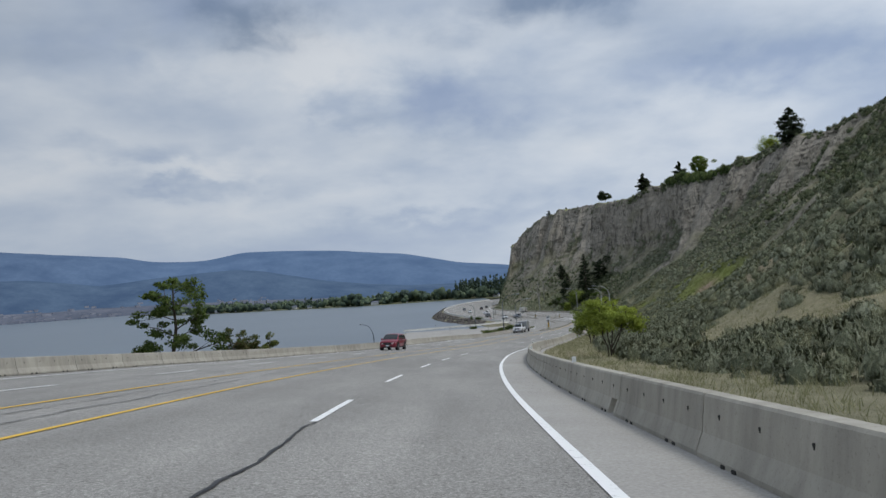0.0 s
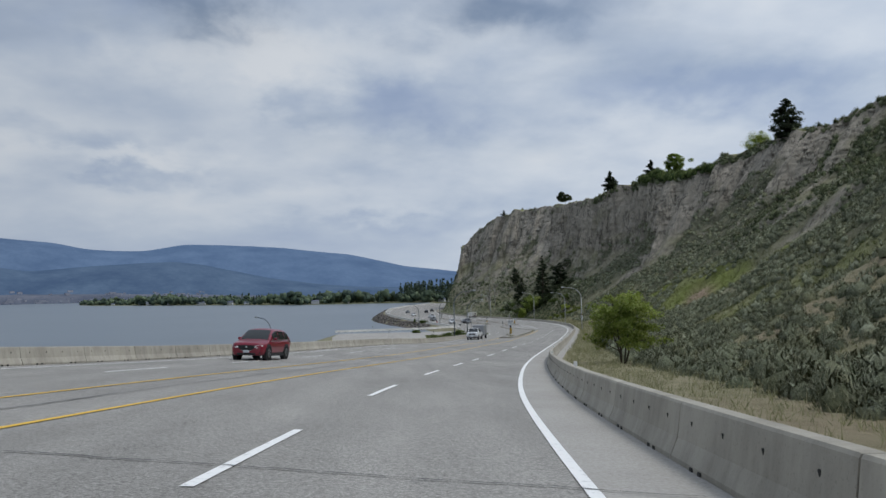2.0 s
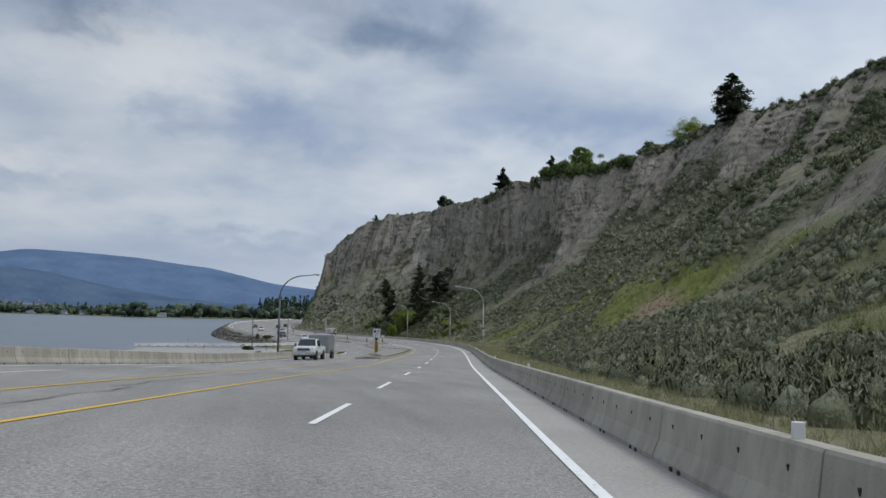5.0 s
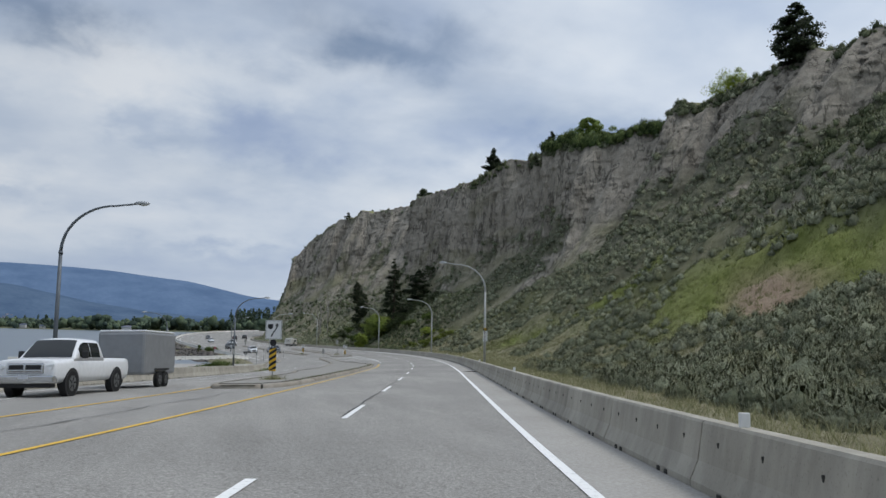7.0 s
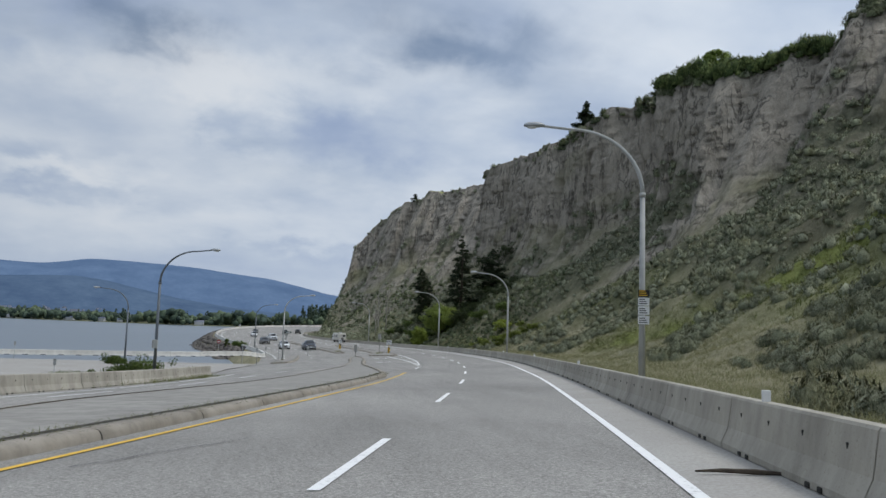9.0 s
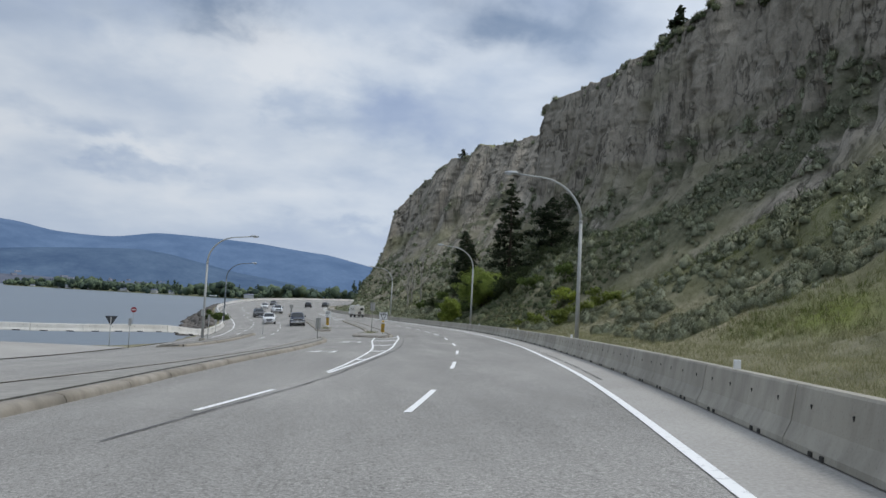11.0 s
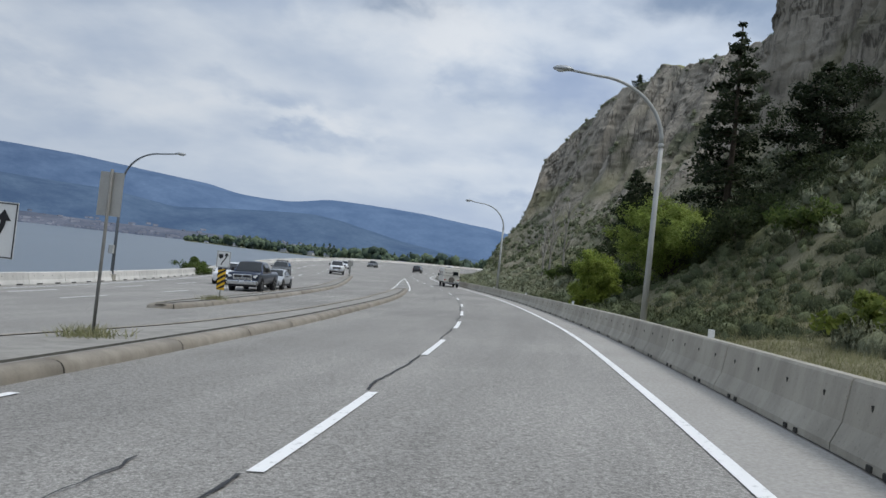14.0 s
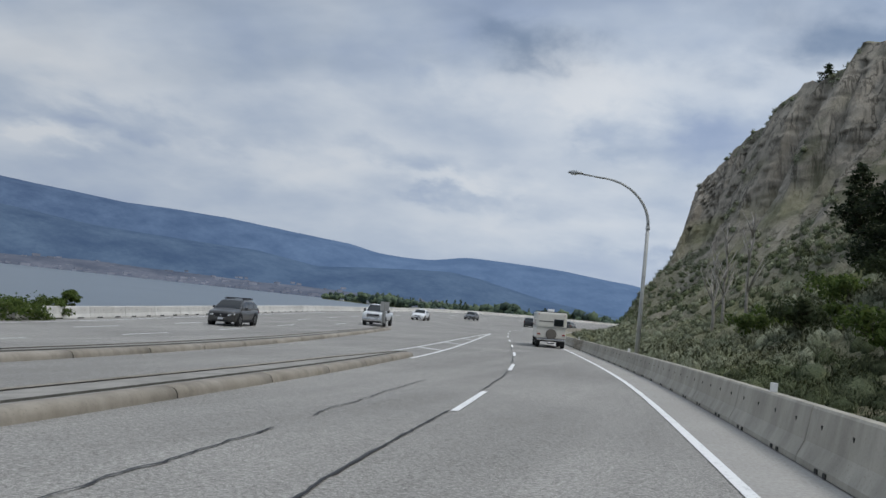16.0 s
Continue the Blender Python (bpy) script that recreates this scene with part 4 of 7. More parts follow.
def barrier_mesh(mat, length=UNIT - 0.03):
    prof = [(0.255, 0.0), (0.255, 0.07), (0.165, 0.27), (0.105, 0.655), (0.085, 0.685), (-0.085, 0.685), (-0.105, 0.655), (-0.165, 0.27), (-0.255, 0.07), (-0.255, 0.0)]
    n = len(prof)
    rows = [(-length / 2, 0.985), (-length / 2 + 0.02, 1.0), (length / 2 - 0.02, 1.0), (length / 2, 0.985)]
    verts = [(x * s, y, z * (1 if s == 1 else 0.992)) for y, s in rows for x, z in prof]
    faces = []
    for i in range(len(rows) - 1):
        for k in range(n):
            k2 = (k + 1) % n
            faces.append((i * n + k2, i * n + k, (i + 1) * n + k, (i + 1) * n + k2))
    faces += [tuple(range(n)), tuple(range((len(rows) - 1) * n, len(rows) * n))[::-1]]
    return mesh_of("barrier_body", verts, faces, mat)


def barrier_unit(mat, label, group):
    root = empty("concrete_barrier", Matrix.Identity(4), label, "barrier", group)
    part("barrier_body", barrier_mesh(mat), mat, root)
    # slots and notches are raised blocks, the hollows' shade painted on them
    slot = from_bm("slot", boxed(-0.010, 0.010, -0.018, 0.018, -0.05, 0.05, 0.008), HOLE)
    notch = from_bm("drain_notch", boxed(-0.01, 0.02, -0.05, 0.05, 0.0, 0.055, 0.01), HOLE)
    for k in (-1.57, -0.52, 0.52, 1.57):
        o = part("slot", slot, None, root)
        o.matrix_basis = pose(-0.129, k, 0.45, 0, -9, 0)
    for k in (-1.25, -0.95, 0.95, 1.25):
        o = part("drain_notch", notch, None, root)
        o.matrix_basis = pose(-0.262, k, 0.0)
    return root


def along(p, q, flip=False):
    """A pose at the middle of p and q with y from p to q and z up."""
    p, q = Vector(p), Vector(q)
    d = (q - p).normalized() * (-1 if flip else 1)
    x = d.cross(Vector((0, 0, 1))).normalized()
    z = x.cross(d)
    m = Matrix((x, d, z)).transposed().to_4x4()
    m.translation = (p + q) / 2
    return m


def barrier_run(path, proto, flip=False):
    """Sets units end to end along a dense polyline of places."""
    path = np.asarray(path)
    s = np.concatenate([[0], np.cumsum(np.linalg.norm(np.diff(path, axis=0), axis=1))])
    n = int(s[-1] / UNIT)
    at = [np.array([np.interp(k * UNIT, s, path[:, c]) for c in range(3)]) for k in range(n + 1)]
    made = []
    for k in range(n):
        m = along(at[k], at[k + 1], flip)
        ob = proto if k == 0 and not proto.get("set") else copy_thing(proto, m)
        if ob is proto:
            proto.matrix_basis = m
            proto["set"] = 1
        made.append(ob)
    return made




def NEAR_U(y):
    """Where the hillside barrier's middle stands beside the edge line."""
    return 0.26 + np.interp(y, [20, 60, 100, 200, 262, 300, 335, 400], [1.30, 1.24, 1.14, 1.12, 1.18, 1.08, 0.98, 1.05])


def pierced_mesh(mat, at, length=UNIT - 0.03):
    """A barrier with a low drain opening cut right through it, at metres from its middle."""
    full = [(0.255, 0.0), (0.255, 0.07), (0.165, 0.27), (0.105, 0.655), (0.085, 0.685), (-0.085, 0.685), (-0.105, 0.655), (-0.165, 0.27), (-0.255, 0.07), (-0.255, 0.0)]
    pieces = []
    for y0, y1, prof in ((-length / 2, at - 0.22, full), (at - 0.22, at + 0.22, full[2:8]), (at + 0.22, length / 2, full)):
        n = len(prof)
        v = [(x, y, z) for y in (y0, y1) for x, z in prof]
        f = [((k + 1) % n, k, n + k, n + (k + 1) % n) for k in range(n)] + [tuple(range(n)), tuple(range(n, 2 * n))[::-1]]
        pieces.append((v, f))
    return mesh_of("barrier_body", *join(pieces), mat)


yy = np.arange(-44, 610, 1.0)
near_unit = barrier_unit(BARRIER, "low grey precast concrete barrier beside the shoulder", "hillside barriers")
near_run = barrier_run(spot(yy, NEAR_U(yy)), near_unit)
yy = np.arange(-44, 240, 1.0)
far_unit = barrier_unit(BARRIER, "low grey precast concrete barrier above the lake bank", "lake bank barriers")
barrier_run(spot(yy, left_u(yy)), far_unit, True)
lake_unit = barrier_unit(LAKE_BARRIER, "pale new concrete barrier along the lake edge", "lakeside barriers")
# uncut too: a dark block gives the slot its inner shade
lift = from_bm("lifting_slot", boxed(-0.01, 0.012, -0.32, 0.32, 0.0, 0.085, 0.01), HOLE)
for k in (-1.05, 1.05):
    part("lifting_slot", lift, None, lake_unit, "raised dark block painted as the shaded hollow of a lifting slot").matrix_basis = pose(-0.258, k, 0.0)
yy = np.arange(311, 610, 1.0)
lot_line = [(-14, 291.5, -17.3), (2, 295, -17.3), (14, 297.5, -17.3), (20, 300.5, -17.3), (24, 305, -17.2)]
lot_line = np.concatenate([np.array([np.array(a) + (np.array(b) - np.array(a)) * k for a, b in zip(lot_line[:-1], lot_line[1:]) for k in np.arange(0, 1, 0.1)]), spot(yy, left_u(yy))])
barrier_run(lot_line, lake_unit, True)
for y in (18.9, 71.5):
    unit = min(near_run, key=lambda o: abs(o.matrix_basis.translation.y - y))
    off = float(np.clip(y - unit.matrix_basis.translation.y, -1.7, 1.7))
    for o in list(unit.children):
        if o.name.startswith("barrier_body"):
            o.data = pierced_mesh(BARRIER, off)
        elif abs(o.matrix_basis.translation.y - off) < 0.3 and o.matrix_basis.translation.z < 0.1:
            bpy.data.objects.remove(o)
    unit["label"] = "grey precast concrete barrier with a square drain opening"
for o in (near_unit, far_unit, lake_unit):
    del o["set"]

PAPER = plain("white_sheet", (0.72, 0.73, 0.72), 0.5, vary=0.08, scale=4)
INK = plain("black_sheet", (0.02, 0.02, 0.022), 0.5, vary=0.1)
AMBER = plain("yellow_sheet", (0.75, 0.45, 0.03), 0.5, vary=0.08)
RED = plain("red_sheet", (0.30, 0.035, 0.045), 0.5, vary=0.1)
POST = plain("weathered_grey_post", (0.22, 0.22, 0.205), 0.8, vary=0.25, scale=6)
ALU = plain("bare_aluminium_sheet", (0.42, 0.42, 0.40), 0.5, 0.5, vary=0.15)
RUST = plain("brown_weathered_post", (0.16, 0.12, 0.09), 0.85, vary=0.3, scale=6)
GREEN_SHEET = plain("dark_green_sheet", (0.02, 0.06, 0.05), 0.5)

# reflector posts on top of the near barrier
tab_mesh = from_bm("reflector_body", boxed(-0.05, 0.05, -0.025, 0.025, 0, 0.14, 0.008), PAPER)
for y in (24.9, 44.8, 64.3, 84, 106.8, 128, 150, 171.5, 194.4, 217, 239, 260.8, 282.4, 304.2, 325.2, 346.8, 368, 390):
    o = tagged(new("reflector_post", tab_mesh), "small white reflector tab on the concrete barrier", "reflector", "barrier reflectors")
    o.matrix_basis = Matrix.Translation(spot(y, float(NEAR_U(y)), 0.683)) @ pose(0, 0, 0, 0, 0, -math.degrees(heading(y)))


# ---- street lamps ----
def street_lamp(label, group, STEEL=STEEL):
    root = empty("street_lamp", Matrix.Identity(4), label, "street lamp", group)
    bm = bmesh.new()
    box(bm, -0.22, 0.22, -0.22, 0.22, -0.35, 0.06, 0.02)
    part("footing", bm, BARRIER, root)
    bm = bmesh.new()
    box(bm, -0.17, 0.17, -0.17, 0.17, 0.06, 0.09, 0.005)
    part("base_plate", bm, STEEL, root)
    v, f = tube([(0, 0, 0.08), (0, 0, 3.0), (0, 0, 6.4)], [0.115, 0.10, 0.085], 12)
    part("pole", mesh_of("pole", v, f, STEEL, True), None, root)
    v, f = tube([(0, 0, 6.38), (0, 0, 6.52)], [0.105, 0.105], 12)
    part("collar", mesh_of("collar", v, f, STEEL, True), None, root)
    arm = [(0, 0, 6.5)]
    for k in range(1, 13):
        w = math.pi / 2 * k / 12
        arm.append((-(1 - math.cos(w)) * 2.5, 0, 6.5 + math.sin(w) * 2.25))
    arm.append((-3.5, 0, 8.86))
    v, f = tube(arm, [0.08 - 0.035 * i / (len(arm) - 1) for i in range(len(arm))], 10)
    part("arm", mesh_of("arm", v, f, STEEL, True), None, root)
    bm = bmesh.new()
    bmesh.ops.create_uvsphere(bm, u_segments=14, v_segments=8, radius=0.5)
    for q in bm.verts:
        q.co = Vector((-3.78 + q.co.x * 0.78, q.co.y * 0.32, 8.88 + max(q.co.z, -0.16) * 0.26))
    head = part("luminaire", from_bm("luminaire", bm, LAMPHEAD, True), None, root, "grey cobra-head luminaire")
    bm = bmesh.new()
    bmesh.ops.create_uvsphere(bm, u_segments=12, v_segments=6, radius=0.5)
    for q in bm.verts:
        q.co = Vector((-3.86 + q.co.x * 0.42, q.co.y * 0.24, 8.84 + min(q.co.z, 0) * 0.16))
    part("lens", from_bm("lens", bm, LENS, True), None, head)
    return root


lamp = street_lamp("tall grey steel davit street lamp behind the barrier", "roadside street lamps")
spots = [(212.2, 3.1, 1.05), (268.7, 2.9, 1.03), (322.5, 3.75, 1.12), (377.0, 3.1, 1.11)]
for k, (y, u, tall) in enumerate(spots):
    m = Matrix.Translation(spot(y, u, 0.1)) @ pose(0, 0, 0, 0, 0, -math.degrees(heading(y))) @ Matrix.Scale(tall, 4)
    if k:
        copy_thing(lamp, m)
    else:
        first = m
left_lamps = [(23.3, 241.9, -16.0), (30.1, 294.4, -17.15), (23.0, 341.3, -17.6), (14.8, 183.6, -13.6)]
lake_lamps = [(12.4, 281.5, -17.5, -4), (-10.6, 133.0, -16.2, -52)]      # arms over the lower road, away from the highway
# lamps out of the sun take the darkened steel; the sunlit one keeps STEEL
shaded_lamp = street_lamp("tall steel davit street lamp beside the lake road", "lakeside street lamps", SHADED_STEEL)
for k, (x, y, z) in enumerate(left_lamps[1:]):
    tagged(copy_thing(shaded_lamp if k else lamp, Matrix.Translation((x, y, z)) @ pose(0, 0, 0, 0, 0, 180 - math.degrees(heading(y)))), "tall steel davit street lamp beside the lake road", group="lakeside street lamps")
for x, y, z, turn in lake_lamps:
    tagged(copy_thing(shaded_lamp, Matrix.Translation((x, y, z)) @ pose(0, 0, 0, 0, 0, turn)), "tall dark-toned steel street lamp on the lower lake road", group="lakeside street lamps")
x, y, z = left_lamps[0]
shaded_lamp.matrix_basis = Matrix.Translation((x, y, z)) @ pose(0, 0, 0, 0, 0, 180 - math.degrees(heading(y)))
lamp.matrix_basis = first


# ---- signs ----
def flat_poly(points, y, mat, name, parent, label=""):
    """A thin plate from x, z outline points, facing -y."""
    n = len(points)
    v = [(x, y, z) for x, z in points] + [(x, y + 0.004, z) for x, z in points]
    f = [tuple(range(n)), tuple(range(2 * n - 1, n - 1, -1))] + [(i, i + n, (i + 1) % n + n, (i + 1) % n) for i in range(n)]
    return part(name, mesh_of(name, v, f, mat), None, parent, label)


def rect(x0, x1, z0, z1):
    return [(x0, z0), (x1, z0), (x1, z1), (x0, z1)]


def post(root, h, mat=STEEL, r=0.03):
    v, f = tube([(0, 0.03, -0.3), (0, 0.03, h)], [r, r], 8)
    return part("post", mesh_of("post", v, f, mat, True), None, root)


def hazard_board(root, z0, z1, w, slant):
    board = flat_poly(rect(-w / 2, w / 2, z0, z1), -0.004, AMBER, "hazard_board", root, "yellow board with black slanting bars")
    n = 4
    pitch = (z1 - z0) / n
    for k in range(n + 1):
        a = z0 + pitch * (k - 0.35)
        if slant == 0:      # chevrons
            pts = [(-w / 2, a), (0, a + 0.16), (w / 2, a), (w / 2, a + pitch * 0.5), (0, a + 0.16 + pitch * 0.5), (-w / 2, a + pitch * 0.5)]
        else:
            pts = [(-w / 2, a), (w / 2, a + slant), (w / 2, a + slant + pitch * 0.5), (-w / 2, a + pitch * 0.5)]
        pts = [(x, min(max(z, z0), z1)) for x, z in pts]
        if max(p[1] for p in pts) - min(p[1] for p in pts) > 0.03:
            flat_poly(pts, -0.009, INK, "black_bar", board)


def curved_arrow(root, x0, x1, z0, z1, bend, w=0.055):
    pts = [(x0 + (x1 - x0) * (3 * t * t - 2 * t ** 3), z0 + (z1 - z0) * t) for t in np.linspace(0, 1, 14)]
    l, r = [(x - w / 2, z) for x, z in pts], [(x + w / 2, z) for x, z in pts]
    n = len(pts)
    v = [(x, -0.009, z) for x, z in l + r]
    f = [(i, n + i, n + i + 1, i + 1) for i in range(n - 1)]
    arrow = part("arrow", mesh_of("arrow", v, f, INK), None, root)
    x, z = pts[-1]
    flat_poly([(x - 0.10, z), (x + 0.10, z), (x, z + 0.14)], -0.009, INK, "arrow_head", arrow)


def shield(root, x, z, s):
    flat_poly([(x - s, z + s), (x + s, z + s), (x + s, z - s * 0.3), (x, z - s * 1.1), (x - s, z - s * 0.3)], -0.009, INK, "shield", root)


def keep_right(y, u, zc, w, hz, label):
    root = empty("arrow_sign", Matrix.Translation(spot(y, u, 0.15)) @ pose(0, 0, 0, 0, 0, -math.degrees(heading(y))), label, "road sign", "island signs")
    post(root, zc + w * 0.6)
    face = flat_poly(rect(-w / 2, w / 2, zc - w * 0.58, zc + w * 0.58), -0.004, PAPER, "sign_face", root, "white square sign face")
    for a, b, c, d in ((-w / 2 + 0.02, -w / 2 + 0.035, -0.55, 0.55), (w / 2 - 0.035, w / 2 - 0.02, -0.55, 0.55)):
        flat_poly(rect(a, b, zc + c * w, zc + d * w), -0.008, INK, "border", face)
    for c in (-0.555, 0.535):
        flat_poly(rect(-w / 2 + 0.02, w / 2 - 0.02, zc + c * w, zc + (c + 0.02) * w), -0.008, INK, "border", face)
    curved_arrow(face, -w * 0.12, w * 0.2, zc - w * 0.42, zc + w * 0.24, 1, w * 0.09)
    shield(face, -w * 0.2, zc + w * 0.18, w * 0.16)
    hazard_board(root, *hz, 0.34, 0.22)
    if zc < 2:
        return root
    v, f = tube([(0, -0.006, hz[1] + 0.24), (0, -0.016, hz[1] + 0.24)], [0.16, 0.16], 18)
    part("round_marker", mesh_of("round_marker", v, f, INK), None, root, "dark round marker plate")
    return root


keep_right(179.4, -9.6, 2.42, 0.80, (0.42, 1.55), "white curved-arrow sign over a striped yellow hazard board")
keep_right(323.5, -13.8, 1.75, 0.60, (0.45, 1.35), "small white curved-arrow sign over a striped yellow board")
# two-way arrow sign on the nose of the second island
m = Matrix.Translation(spot(300.0, -8.45, 0.15)) @ pose(0, 0, 0, 0, 0, -math.degrees(heading(297)))
fork = empty("two_way_arrow_sign", m, "white two-way arrow sign over a yellow chevron hazard board", "road sign", "island signs")
post(fork, 2.0)
face = flat_poly(rect(-0.40, 0.40, 1.33, 2.03), -0.004, PAPER, "sign_face", fork, "white sign face with black border")
for a in (rect(-0.39, 0.39, 1.34, 1.355), rect(-0.39, 0.39, 2.005, 2.02), rect(-0.39, -0.375, 1.34, 2.02), rect(0.375, 0.39, 1.34, 2.02)):
    flat_poly(a, -0.008, INK, "border", face)
curved_arrow(face, -0.07, -0.22, 1.40, 1.80, 1, 0.07)
curved_arrow(face, 0.07, 0.22, 1.40, 1.80, 1, 0.07)
shield(face, 0.0, 1.84, 0.095)
v, f = tube([(0, -0.03, 1.17), (0, 0.0, 1.17)], [0.09, 0.09], 12)
part("reflector_disc", mesh_of("reflector_disc", v, f, AMBER), None, fork)
hazard_board(fork, 0.18, 0.98, 0.32, 0)


def backed_sign(y, u, w, z0, z1, h, mat, label, hz=None, base=0.15):
    root = empty("traffic_sign", Matrix.Translation(spot(y, u, base)) @ pose(0, 0, 0, 0, 0, -math.degrees(heading(y))), label, "road sign", "signs seen from behind")
    post(root, h, POST)
    flat_poly(rect(-w / 2, w / 2, z0, z1), 0.06, mat, "sign_plate", root, "bare metal back of the sign")
    if hz:
        flat_poly(rect(-0.15, 0.15, *hz), 0.06, ALU, "hazard_plate", root, "bare back of a hazard board")
    return root


backed_sign(290.6, -13.8, 0.42, 0.75, 1.68, 1.7, ALU, "grey back of a narrow road sign on an island post")
backed_sign(304.4, -9.4, 0.46, 2.2, 3.0, 3.05, ALU, "tall post with the pale back of a road sign")
backed_sign(395.0, -13.7, 0.72, 1.35, 2.1, 2.1, ALU, "grey back of a sign and hazard board at the island end", (0.4, 1.3))
tri = empty("yield_sign", pose(25.5, 285.3, -17.4, 0, 0, 0), "dark back of a triangular yield sign on a post", "road sign")
post(tri, 2.1)
flat_poly([(-0.45, 2.15), (0.45, 2.15), (0, 1.4)], 0.06, plain("dark_sign_back", (0.05, 0.055, 0.06), 0.6), "sign_plate", tri)
stop = empty("stop_sign", pose(19.8, 309.6, -17.5, 0, 0, 10), "red octagonal stop sign on a post by the lake barrier", "road sign")
post(stop, 2.2)
flat_poly([(0.30 * math.cos(math.pi * (k + 0.5) / 4), 2.1 + 0.30 * math.sin(math.pi * (k + 0.5) / 4)) for k in range(8)], 0.0, RED, "sign_plate", stop)
flat_poly(rect(-0.2, 0.2, 2.05, 2.15), -0.006, PAPER, "text_bar", stop)
for k, (x, y, z, h) in enumerate(((14.9, 248.1, -17.2, 1.9), (27.4, 283.5, -17.2, 1.9), (29.3, 300.5, -17.2, 1.9), (26.5, 318, -17.9, 1.6), (3.0, 262, -17.4, 1.7), (-2.0, 288, -17.4, 2.0), (33.5, 306, -16.9, 1.2))):
    pst = empty("marker_post", pose(x, y, z), "thin grey metal marker post beside the side road", "post", "marker posts")
    post(pst, h)
    flat_poly(rect(-0.11, 0.11, h - 0.5, h), 0.0, ALU, "sign_plate", pst)
# notice boards on the first lamp, a street-name plate and a box on others
p = spot(212.2, 3.1, 0.1)
nb = empty("notice_board", Matrix.Translation(p) @ pose(0, -0.14, 0, 0, 0, -math.degrees(heading(214))), "stack of small white information boards strapped to a lamp post", "notice board")
for z0, z1, mat in ((3.05, 3.3, INK), (2.75, 3.02, PAPER), (2.42, 2.72, PAPER), (2.08, 2.38, PAPER)):
    pl = flat_poly(rect(-0.2, 0.2, z0, z1), 0.0, mat, "board", nb)
    for k in range(3):
        zz = z0 + 0.05 + k * 0.075
        flat_poly(rect(-0.16, 0.13 - 0.04 * k, zz, zz + 0.03), -0.005, AMBER if mat is INK else INK, "text_bar", pl)
npl = empty("street_name_sign", pose(30.35, 294.3, -17.15), "dark green street-name plate fixed to a lamp post", "road sign")
flat_poly(rect(0.0, 0.85, 3.55, 3.78), 0.0, GREEN_SHEET, "sign_plate", npl)
flat_poly(rect(0.10, 0.75, 3.63, 3.70), -0.006, PAPER, "text_bar", npl)
for x, y, z in ((23.3, 241.75, -16.0), (23.0, 341.1, -18.0), (30.1, 294.2, -17.15)):
    cb = empty("control_box", pose(x, y - 0.1, z), "grey metal control box strapped to a lamp post", "control box", "lamp control boxes")
    part("box_body", boxed(-0.16, 0.16, -0.2, 0.02, 1.9, 2.5, 0.02), STEEL, cb)
    part("hinge_strip", boxed(-0.165, -0.145, -0.21, -0.19, 1.95, 2.45), RUST, cb)

# ---- vehicles ----
GLASS = Mat("dark_car_glass", 0.05, spec=0.6).done((0.015, 0.018, 0.02))
TYRE = plain("tyre_rubber", (0.02, 0.02, 0.02), 0.9)
RIM = plain("alloy_rim", (0.22, 0.225, 0.23), 0.4, 0.7, 0.3, 9.0)
TRIM = plain("black_trim", (0.025, 0.025, 0.027), 0.6)
CHROME = plain("chrome_trim", (0.55, 0.56, 0.57), 0.2, 0.9, 0.05)
HEADLAMP = plain("clear_headlamp", (0.75, 0.77, 0.78), 0.12, vary=0.03)
TAIL = plain("red_tail_lamp", (0.30, 0.015, 0.015), 0.25)
PLATE = plain("blank_number_plate", (0.6, 0.62, 0.66), 0.5)


def paint(name, col):
    k = Mat(name, 0.32, spec=0.5)
    k.b.inputs["Coat Weight"].default_value = 0.5
    k.b.inputs["Coat Roughness"].default_value = 0.1
    dust = k.ramp(k.noise(6, 4), [(0.3, 0.9), (0.7, 1.0)])
    return k.done(k.mix(1.0, col, dust, "MULTIPLY"))


def rounded_box(x0, x1, y0, y1, z0, z1, bev):
    bm = boxed(x0, x1, y0, y1, z0, z1)
    bmesh.ops.bevel(bm, geom=list(bm.edges), offset=bev, segments=4, affect="EDGES", profile=0.5)
    return bm


def loft(sections):
    """Sections: lists of x, y, z rings of one length, from front to back; closed with end caps."""
    g = np.array(sections, float)
    n = g.shape[1]
    v = g.reshape(-1, 3)
    f = []
    for i in range(len(sections) - 1):
        for k in range(n):
            k2 = (k + 1) % n
            f.append((i * n + k, i * n + k2, (i + 1) * n + k2, (i + 1) * n + k))
    f += [tuple(range(n))[::-1], tuple(range((len(sections) - 1) * n, len(sections) * n))]
    return v, f


